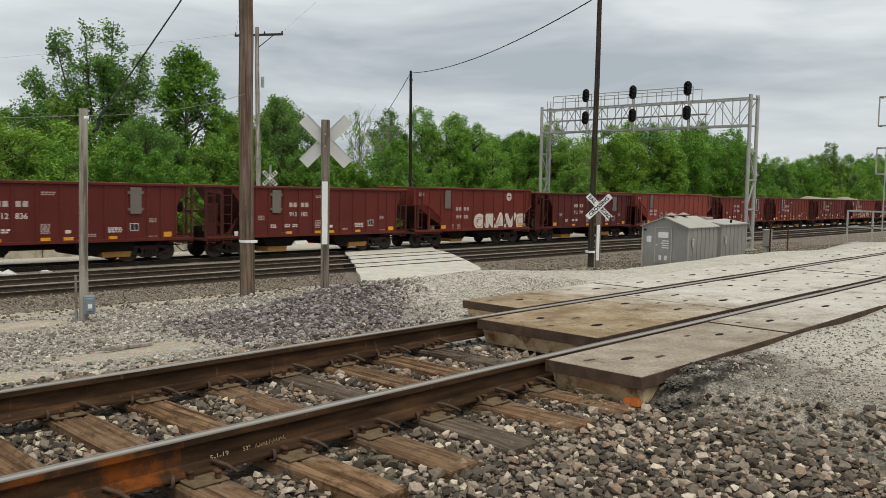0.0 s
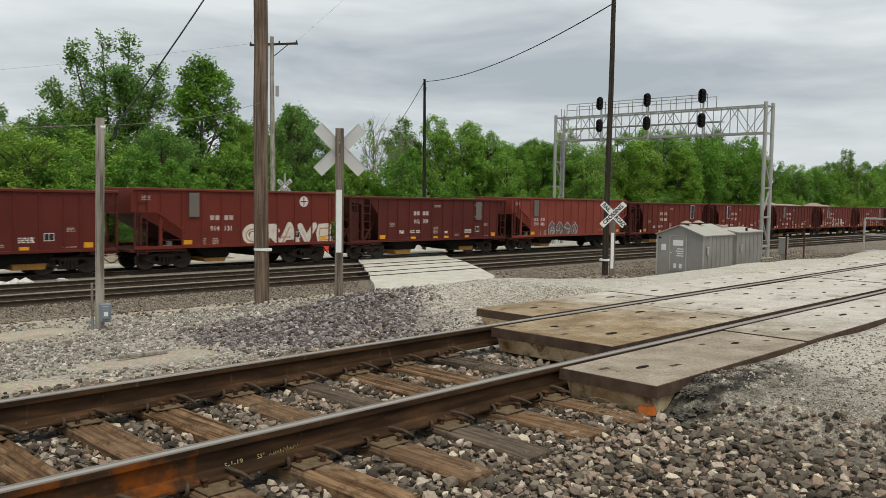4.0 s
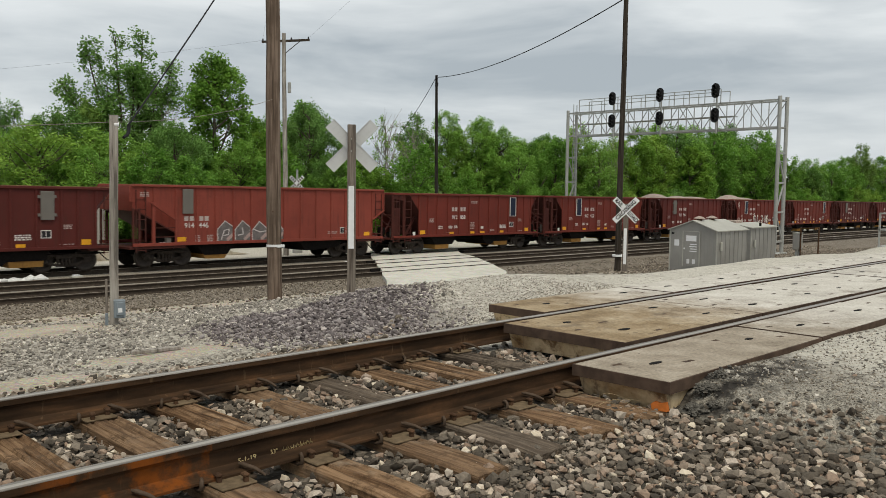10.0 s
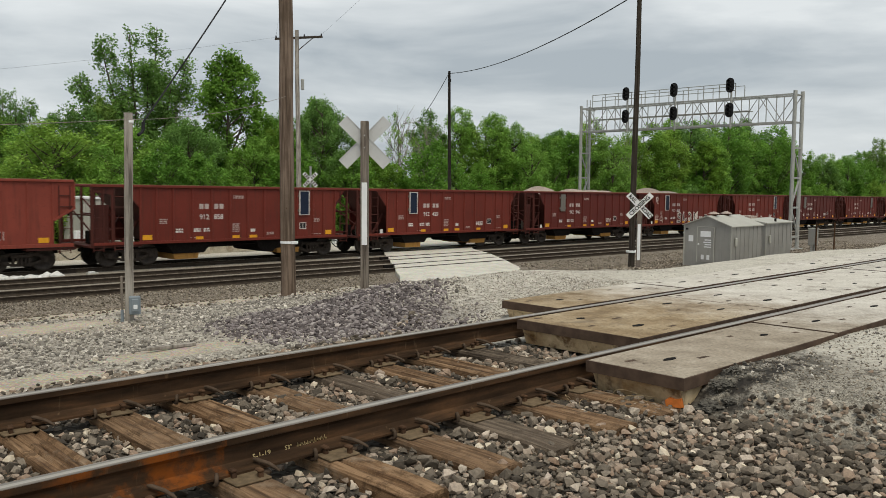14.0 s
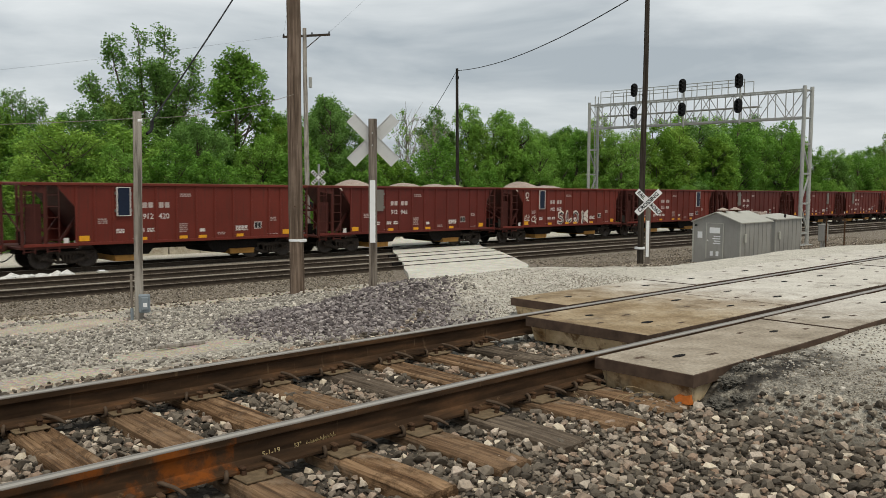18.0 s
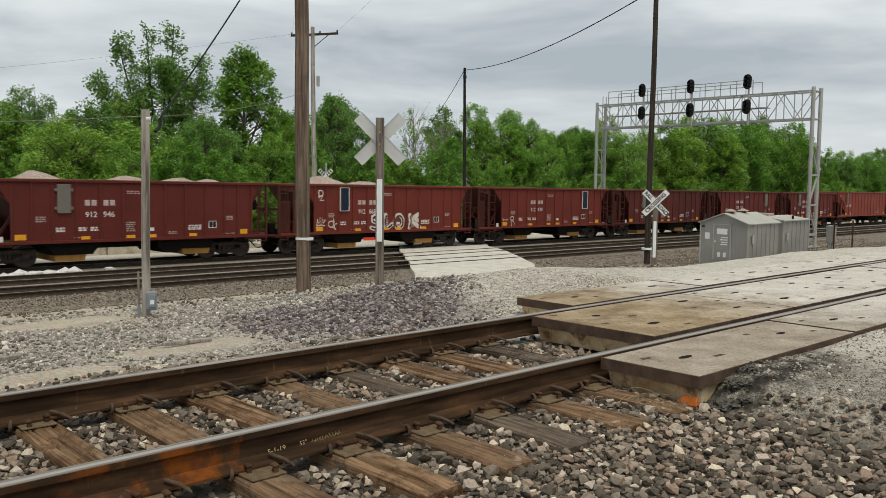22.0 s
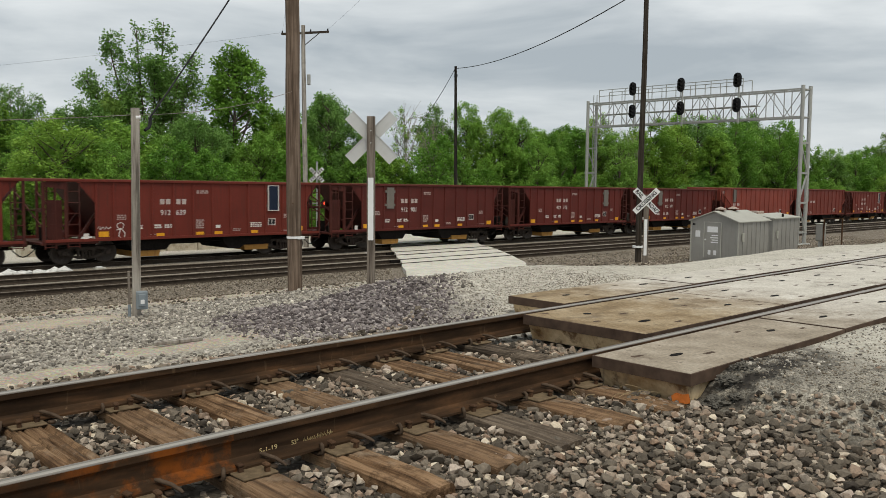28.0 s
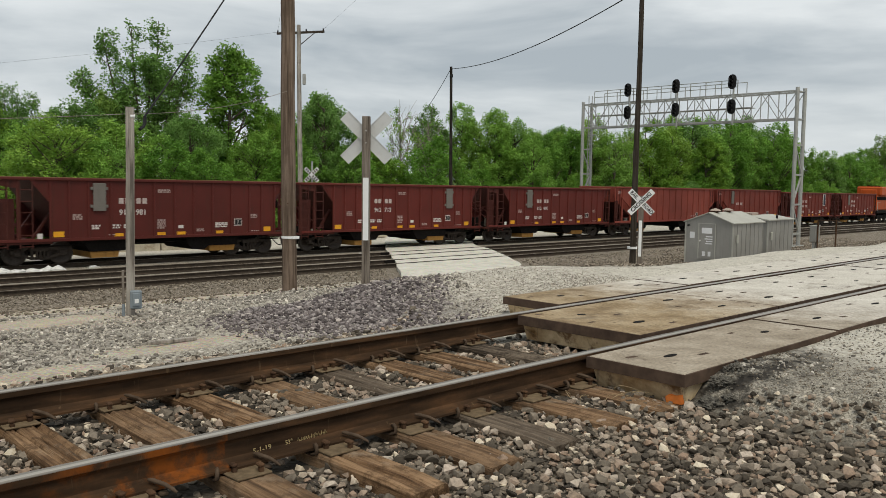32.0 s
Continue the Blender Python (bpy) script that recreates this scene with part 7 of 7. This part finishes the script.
def plant(rows):
    for key, x, y, h, wide, *turn in rows:
        rng = random.Random(int(x * 13 + y * 7))
        m = pose(x, y, ground_z(x, y) - 0.1, 0, 0, turn[0] if turn else rng.uniform(0, 360)) @ Matrix.Diagonal((h / 10 * wide, h / 10 * wide, h / 10, 1))
        proto = TREE_KINDS[key]
        if key not in USED:
            USED[key] = proto
            proto.matrix_basis = m
        else:
            o = copy_thing(proto, Matrix.Identity(4))
            o.matrix_basis = m


plant([("e", 28.75, 60.2, 15.9, 0.98, -24.7), ("d", 33.8, 56, 14.4, 0.95), ("h", 31.0, 58.5, 10.5, 0.6), ("c", 33.4, 52, 7.6, 1.0), ("a", 30.6, 55, 8.2, 0.9), ("f", 21.8, 50, 7.6, 1.15), ("c", 35.8, 53.5, 8.4, 0.8), ("b", 25.5, 60.5, 10.5, 0.8)])
plant([("a", 16.6, 58, 9.0, 1), ("e", 19.5, 62, 10.4, 0.9), ("c", 18.0, 52, 7.4, 1), ("b", 23.1, 58, 9.6, 1.0), ("f", 18.2, 48, 6.6, 1), ("c", 20.3, 46.5, 6.2, 1.1),
       ("g", 24.3, 47, 6.4, 1), ("b", 29.3, 54, 8.8, 1), ("g", 26.9, 46.5, 6.0, 1), ("a", 37.6, 57, 9.2, 0.9), ("g", 35.4, 50, 7.2, 1), ("d", 43.3, 58, 11.6, 1.0), ("b", 41.6, 60, 10.6, 0.9)])
plant([("a", 44.0, 54, 8.2, 1), ("g", 40.1, 48, 6.2, 1), ("g", 44.6, 50, 7.0, 1), ("h", 49.8, 54, 10.6, 0.8), ("h", 52.4, 53, 9.8, 0.8), ("g", 47.7, 48, 8.0, 1), ("j", 58.3, 55, 11.8, 0.9), ("e", 55.0, 56, 11.4, 0.9),
       ("c", 59.9, 53, 11.0, 0.9), ("j", 61.8, 51, 10.4, 0.9), ("c", 60.7, 48, 8.4, 0.9), ("j", 67.0, 53, 9.2, 1), ("j", 69.0, 55, 9.6, 1), ("j", 73.2, 55, 9.8, 1.0)])
plant([("d", 76.4, 57, 10.8, 1), ("j", 79.5, 53, 9.6, 1.1), ("h", 84.5, 54, 10.2, 0.9), ("j", 88.2, 55, 10.6, 1.1), ("j", 93.0, 53, 11.6, 1.1), ("d", 96.0, 50, 10.4, 1.1), ("b", 101.0, 55, 13.6, 1), ("a", 103.5, 51, 13.2, 0.95), ("j", 98.0, 50, 11.0, 1),
       ("j", 113.0, 53, 12.6, 1), ("a", 116.8, 51, 13.8, 0.9), ("b", 108.6, 54, 13.0, 1), ("a", 125.0, 55, 12.6, 1)])
plant([("a", 131.6, 54, 11.4, 1), ("b", 137.5, 52, 9.6, 1.1), ("c", 150.3, 54, 10.8, 1.1), ("a", 144.0, 51, 10.0, 1.1), ("e", 160.7, 52, 14.2, 0.9), ("a", 173.2, 52, 12.6, 1.1), ("c", 166.0, 50, 10.5, 1.1),
       ("b", 191.6, 54, 13.8, 1.1), ("a", 209.2, 54, 15.4, 1.1), ("c", 182.0, 50, 12, 1.1), ("b", 232.3, 54, 16.0, 1.1), ("a", 259.8, 54, 17.0, 1.2), ("c", 220, 49, 13, 1.2), ("b", 290, 54, 17.0, 1.3)])
plant([("j", 76.9, 53, 11.9, 0.8), ("d", 70.2, 51, 10.0, 1), ("a", 89.4, 54, 12.3, 1), ("j", 97.5, 56, 13.5, 0.9), ("b", 118.6, 56, 15.2, 0.9), ("c", 109.8, 57, 14.3, 1),
       ("j", 65.1, 52, 9.7, 1), ("d", 65.6, 50, 9.2, 1), ("c", 17.7, 47, 7.5, 1.25), ("e", 18.5, 58, 9.5, 0.8), ("b", 27.4, 50, 8.5, 0.8), ("b", 41.9, 55, 11.4, 0.75),
       ("a", 36.4, 54, 9.6, 0.8), ("j", 127.2, 54, 12.8, 1), ("c", 140.4, 53, 10.7, 1), ("a", 153.3, 52, 11.6, 1.1), ("c", 76.6, 50, 9.9, 1), ("j", 59.7, 51.5, 11.2, 0.9)])


def undergrowth():
    rng = random.Random(77)
    x = 8.0
    while x < 300:
        k = 1 + max(0, x - 60) / 90
        for y, lo, hi in ((45.5, 3.6, 5.0), (50.5, 5.2, 7.6)):
            plant([(rng.choice("fgfgcabj" if x > 55 else "fgfgcab"), x + rng.uniform(-1, 1), y + rng.uniform(-1.2, 1.2), rng.uniform(lo, hi) * (0.85 + 0.15 * k) * (0.8 + 0.45 * noise.noise((x * 0.16, y * 0.3, 4)) + rng.uniform(-0.08, 0.15)), rng.uniform(0.85, 1.3))])
        x += 2.9 * k


undergrowth()


# ---- broken tarmac by the first panel, writing on the rail, scraps ----
M_TAR = material("broken_tarmac", grainy((0.10, 0.093, 0.08), 0.95, 110), 0.9)
M_CHALK = material("yellow_chalk", grainy((0.44, 0.35, 0.18), 0.1, 40), 0.9)


def lump(name, x, y, size, seed, mat, label, cat, flat=0.55):
    rng = random.Random(seed)
    bm = bmesh.new()
    bmesh.ops.create_icosphere(bm, subdivisions=4, radius=1.0)
    for v in bm.verts:
        v.co *= 1 + 0.5 * noise.noise(v.co * 1.8 + Vector((seed, 0, 0))) + 0.35 * noise.noise(v.co * 4.5 + Vector((seed, 3, 0))) + 0.2 * noise.noise(v.co * 13 + Vector((seed, 3, 0)))
    bm.verts.index_update()
    z = ground_z(x, y)
    s = Shape().add([(x + v.co.x * size * 1.2, y + v.co.y * size, z + size * flat * 0.45 + v.co.z * size * flat) for v in bm.verts], [tuple(v.index for v in f.verts) for f in bm.faces])
    bm.free()
    return tagged(part(name, s, mat), label, cat)


for i, (x, y, size) in enumerate(((4.92, -0.94, 0.075), (5.08, -0.93, 0.06), (5.0, -1.03, 0.04), (5.26, -0.93, 0.035))):
    lump("tarmac_lump", x, y, size, 300 + i, M_TAR, "broken black tarmac lump beside the crossing panel", "tarmac lump")
text_part("5-1-19", 0.04, M_CHALK, near_track, pose(2.195, -0.0122, 0.06, 0, -2.0, 0) @ Matrix.Diagonal((1.0, 1, 0.9, 1)), 0.0, "yellow chalk writing on the rail")
text_part("53\u00b0", 0.034, M_CHALK, near_track, pose(2.352, -0.0122, 0.063, 0, -2.0, 0) @ Matrix.Diagonal((0.95, 1, 0.95, 1)), 0.0, "yellow chalk figures on the rail")
for i in range(9):
    rng = random.Random(500 + i)
    x, w = 2.405 + i * 0.021, 0.017
    pts = [(x + w * u, -0.0122, 0.061 + v + rng.uniform(-0.005, 0.005) + 0.0012 * i) for u, v in ((0.0, -0.008), (0.2, 0.012), (0.5, -0.008), (0.75, 0.004), (1.0, -0.008))]
    part("chalk_mark", Shape().tube(pts, 0.0017, 4), M_CHALK, near_track)
for i, (x, y, l, a) in enumerate(((3.62, 3.90, 0.50, 4), (2.2, 4.6, 0.3, 15))):
    e = part("wood_scrap", Shape().box(-l / 2, l / 2, -0.03, 0.03, 0.0, 0.035, 0.006), M_POST)
    e.matrix_basis = pose(x, y, ground_z(x, y) + 0.01, 0, 2, a)
    tagged(e, "weathered stick of scrap wood on gravel", "wood scrap")
M_STRAW = material("dry_straw", grainy((0.33, 0.25, 0.145), 0.2, 9), 0.9)
for i in range(6):
    rng = random.Random(410 + i)
    x, y = 4.55 + rng.uniform(-0.2, 0.25), -0.35 + rng.uniform(-0.25, 0.15)
    dx, dy, hh = rng.uniform(-0.28, 0.3), rng.uniform(-0.3, -0.12), rng.uniform(0.02, 0.06)
    s = Shape().tube([(x + dx * u, y + dy * u * u, 0.0 + hh * math.sin(2.6 * u)) for u in (0, 0.15, 0.3, 0.45, 0.6, 0.75, 0.9, 1.0)], [0.0025, 0.0025, 0.0022, 0.002, 0.0018, 0.0015, 0.001, 0.0005], 4)
    tagged(part("dry_grass_blade", s, M_STRAW), "dry straw-coloured grass blade by the rail", "grass", "dry grass by the panel")


# ---- loose stones ----
def stones(name, places, mat, label, seed):
    """Angular stones, each a squashed and cut lump: places are rows of x, y, z, size."""
    rng = np.random.default_rng(seed)
    P_all = np.array(places)
    pick = rng.integers(0, 20, len(P_all))
    Ws, Fs, off = [], [], 0
    for k in range(20):
        P = P_all[pick == k]
        n = len(P)
        if n == 0:
            continue
        # one angular kind: the hull of a few random points
        d = np.array(list(itertools.product((-1, 1), repeat=3))) * rng.uniform(0.30, 0.92, (8, 3))
        d[rng.integers(0, 8)] *= 0.45
        knob = np.concatenate([np.eye(3), -np.eye(3)]) * rng.uniform(0.55, 1.0, (6, 1)) + rng.uniform(-0.25, 0.25, (6, 3))
        d = np.concatenate([d * 0.94, knob])
        bm = bmesh.new()
        for q in d:
            bm.verts.new(q)
        bmesh.ops.convex_hull(bm, input=bm.verts[:], use_existing_faces=False)
        for v in [v for v in bm.verts if not v.link_faces]:
            bm.verts.remove(v)
        bmesh.ops.triangulate(bm, faces=bm.faces[:])
        bm.verts.index_update()
        base = np.array([v.co[:] for v in bm.verts])
        faces = np.array([[v.index for v in f.verts] for f in bm.faces])
        bm.free()
        V = base[None] * (P[:, 3] * 0.5)[:, None, None] * np.stack([rng.uniform(0.9, 1.35, n), rng.uniform(0.75, 1.1, n), rng.uniform(0.5, 0.95, n)], 1)[:, None, :]
        tilt = rng.normal(0, 0.45, n)
        turn = rng.uniform(0, 2 * np.pi, n)
        c, s = np.cos(tilt)[:, None], np.sin(tilt)[:, None]
        y, z = V[:, :, 1] * c - V[:, :, 2] * s, V[:, :, 1] * s + V[:, :, 2] * c
        c, s = np.cos(turn)[:, None], np.sin(turn)[:, None]
        x, y = V[:, :, 0] * c - y * s, V[:, :, 0] * s + y * c
        Ws.append(np.stack([x + P[:, 0:1], y + P[:, 1:2], z + P[:, 2:3]], 2).reshape(-1, 3))
        Fs.append((faces[None] + (off + np.arange(n) * len(base))[:, None, None]).reshape(-1, 3))
        off += n * len(base)
    W, Fc = np.concatenate(Ws), np.concatenate(Fs)
    me = bpy.data.meshes.new(name)
    me.vertices.add(len(W))
    me.vertices.foreach_set("co", W.ravel())
    me.loops.add(Fc.size)
    me.loops.foreach_set("vertex_index", Fc.ravel())
    me.polygons.add(len(Fc))
    me.polygons.foreach_set("loop_start", np.arange(0, Fc.size, 3))
    me.polygons.foreach_set("loop_total", np.full(len(Fc), 3))
    me.materials.append(mat)
    me.polygons.foreach_set("use_smooth", np.zeros(len(Fc), dtype=bool))
    me.update()
    me.validate()
    return tagged(new(name, me), label, "gravel", kind="stuff")


def scatter(n, x0, x1, y0, y1, size, seed, keep, lift=0.0):
    rng = random.Random(seed)
    out = []
    for i in range(n):
        x, y = rng.uniform(x0, x1), rng.uniform(y0, y1)
        if keep(x, y, rng):
            s = size[0] + (size[1] - size[0]) * rng.random() ** 2
            out.append((x, y, ground_z(x, y) + s * 0.12 + lift, s))
    return out


def packed(x0, x1, y0, y1, sizes, gap, tries, seed, keep, lift=0.0):
    """Stones that lie side by side with dark chinks between them: no two closer than their sizes allow."""
    rng = random.Random(seed)
    cell = sizes[1] * gap
    grid, out = {}, []
    for i in range(tries):
        x, y = rng.uniform(x0, x1), rng.uniform(y0, y1)
        if not keep(x, y, rng):
            continue
        s = sizes[0] + (sizes[1] - sizes[0]) * rng.random() ** 1.6
        ix, iy = int(x / cell), int(y / cell)
        if any((x - u) ** 2 + (y - v) ** 2 < (gap * (s + q) / 2) ** 2 for dx in (-1, 0, 1) for dy in (-1, 0, 1) for u, v, q in grid.get((ix + dx, iy + dy), ())):
            continue
        grid.setdefault((ix, iy), []).append((x, y, s))
        out.append((x, y, ground_z(x, y) + s * 0.20 + lift, s))
    return out


def in_near_bed(x, y, rng):
    if -0.09 < y < 0.09 or 1.415 < y < 1.595:
        return rng.random() < 0.25
    if x > 4.9 and y > -0.9:
        return x < 5.75 and 0.1 < y < 1.4
    return True


def in_ballast(x, y, rng):
    if not in_near_bed(x, y, rng):
        return False
    edge = 4.92 + 0.2 * noise.noise((x * 1.2, y * 1.2, 1)) - 0.2 * (y + 1.2)
    return y > -0.85 or x < edge + rng.uniform(-0.12, 0.12)


def low_by_rail(y):
    """The bed is raked down beside the rails."""
    return -0.035 * max(math.exp(-((y - 0.0) / 0.17) ** 2), math.exp(-((y - GAUGE) / 0.17) ** 2))


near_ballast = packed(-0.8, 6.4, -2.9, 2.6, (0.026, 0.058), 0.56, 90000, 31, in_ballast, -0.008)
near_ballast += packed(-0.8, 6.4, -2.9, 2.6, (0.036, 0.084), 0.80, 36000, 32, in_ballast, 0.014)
near_ballast += packed(-9.0, -0.8, -2.9, 2.6, (0.050, 0.095), 0.85, 20000, 52, in_ballast, 0.0)   # behind the camera's view
strays = scatter(36, 4.9, 7.5, -2.9, -0.9, (0.03, 0.075), 46, lambda x, y, r: r.random() < 1.1 - smooth(x, 5.0, 6.6) and r.random() < smooth(-y, 0.9, 1.6))
near_ballast += strays
stones("ballast", [(x, y, z + low_by_rail(y), q) for x, y, z, q in near_ballast], M_STONE, "angular grey and brown ballast stones between the ties", 1)


def in_heap(x, y):
    d = math.exp(-((x - 6.0 - 0.25 * (y - 4.4)) / 1.2) ** 2 - ((y - 4.3) / 1.5) ** 2)
    track = math.exp(-((y - 3.1 - 0.42 * (x - 6.4) + 0.25 * noise.noise((x, 4, 1))) / 0.22) ** 2) + 0.8 * math.exp(-((y - 4.35 - 0.15 * (x - 6.8)) / 0.13) ** 2) * smooth(x, 6.1, 6.9)
    return d * (1 - 0.85 * smooth(x + 0.5 * noise.noise((x, y, 3)) - 0.5 * (y - 4.2), 7.0, 8.0)) * (1 - min(1.0, track) * smooth(x, 5.9, 6.6))


heap = packed(2.8, 9.8, 2.3, 8.0, (0.022, 0.056), 0.55, 110000, 33, lambda x, y, r: r.random() < 1.5 * in_heap(x, y) - 0.15)
heap += packed(2.8, 9.8, 2.3, 8.0, (0.030, 0.075), 0.95, 12000, 43, lambda x, y, r: r.random() < 0.8 * in_heap(x, y) - 0.1, 0.012)
stones("dark_gravel", heap, M_DARKSTONE, "heap of dark grey crushed stone beside the crossing", 2)


def bare_dirt(x, y):
    return max(math.exp(-((x - cx) / rx) ** 2 - ((y - cy) / ry) ** 2) for cx, cy, rx, ry in ((3.55, 3.75, 0.95, 0.40), (2.2, 3.1, 0.5, 0.3), (3.4, 7.6, 1.5, 0.6)))


def in_bank(x, y, r):
    if x > road_left(y) + 0.2:
        return False
    return r.random() < 0.62 + 0.9 * noise.noise((x * 0.55, y * 0.8, 8)) - 1.1 * in_heap(x, y) - 1.25 * bare_dirt(x, y)


pale = packed(0.2, 10.5, 2.3, 9.6, (0.012, 0.045), 0.72, 70000, 34, in_bank)
pale += packed(0.2, 10.5, 2.9, 9.6, (0.035, 0.085), 1.5, 7000, 44, lambda x, y, r: in_bank(x, y, r) and r.random() < 0.5)
stones("pale_gravel", pale, M_PALESTONE, "pale grey crushed stone scattered over dirt", 3)
verge = packed(0.6, 5.4, 2.15, 2.85, (0.030, 0.080), 0.80, 9000, 45, lambda x, y, r: r.random() < 1.1 - abs(y - 2.35) * 2.0, 0.004)
stones("verge_ballast", verge, M_STONE, "brown ballast stones along the far rail", 9)
shoulder = scatter(9000, 5.2, 13.0, -3.6, -0.9, (0.012, 0.035), 35, lambda x, y, r: r.random() < 0.5 + 0.5 * noise.noise((x, y, 2)))
grit = scatter(5000, 4.9, 8.2, -2.4, -0.87, (0.006, 0.018), 39, lambda x, y, r: r.random() < 0.9 - smooth(x, 6.0, 8.2) + 0.5 * noise.noise((x * 1.5, y * 1.5, 6)))
stones("fine_gravel", grit, M_BANKSTONE, "fine grey-brown gravel on the worn road edge", 7)
mound = scatter(9000, 6.4, 12.5, 2.45, 6.4, (0.006, 0.015), 40, lambda x, y, r: r.random() < 0.45 + 0.9 * noise.noise((x * 0.9, y * 1.6, 6)) - smooth(x, 9.0, 12.5) * 0.5)
toe = scatter(9000, 6.0, 9.4, 2.38, 4.2, (0.007, 0.018), 41, lambda x, y, r: r.random() < 1.3 - smooth(y - 0.12 * (x - 6.5), 2.6, 3.7) - smooth(x, 8.4, 9.4) + 0.4 * noise.noise((x * 1.6, y * 3, 2)))
stones("toe_gravel", toe, M_BANKSTONE, "grey-brown fine gravel at the foot of the mound", 10)
stones("mound_gravel", mound, M_PALESTONE, "fine pale grey gravel on the mound by the road", 8)
stones("road_grit", shoulder, M_PALESTONE, "small grit on the packed road edge", 4)
slope = scatter(42000, 4.0, 24.0, 9.0, 24.6, (0.03, 0.085), 36, lambda x, y, r: x < road_left(y) and (y > 12.4 or r.random() < 0.2))
slope += scatter(34000, 18.0, 72.0, 9.0, 24.6, (0.045, 0.11), 37, lambda x, y, r: x > road_left(y) + 8.6 + 0.8 * noise.noise((y * 0.5, 2, 2)) and r.random() < smooth(y, 8.0, 13.0))
crumbs = scatter(500, 4.75, 6.2, -1.45, -0.86, (0.010, 0.03), 38, lambda x, y, r: r.random() < 1.2 * math.exp(-((x - 5.0) / 0.45) ** 2 - ((y + 0.95) / 0.2) ** 2), 0.004)
stones("tarmac_crumbs", crumbs, M_TAR, "black crumbs of broken tarmac by the panel", 6)
stones("slope_ballast", slope, M_BANKSTONE, "brown-grey ballast stones on the bank", 5)


# ---- what moves ----
SHIFT = (-69.524, 3.016, -0.504, 0.105, 0.578)


def travel(t):
    u = (t - 16) / 16
    return sum(c * u ** (k + 1) for k, c in enumerate(SHIFT))


def motions():
    times = [i * 2.0 for i in range(17)]
    for e, start in MOVERS:
        rows = []
        for t in times:
            x = start + travel(t)
            rows.append((t, pose(PIVOT + (x - PIVOT) * math.cos(radians(BEND)), TRACKS[2] + (x - PIVOT) * math.sin(radians(BEND)), RAIL_Z + GRADE * x, 0, TILT, BEND)))
        walk(e, rows)
    steps = [i * 0.14 for i in range(229)]
    steps = [t for t in steps if t < 32.0] + [32.0]
    turns = [math.degrees(travel(t) / (WHEEL_R * CAR_SCALE)) for t in steps]
    for w, cx in WHEELS:
        walk(w, [(t, pose(cx, 0, WHEEL_R, 0, a, 0)) for t, a in zip(steps, turns)])


motions()
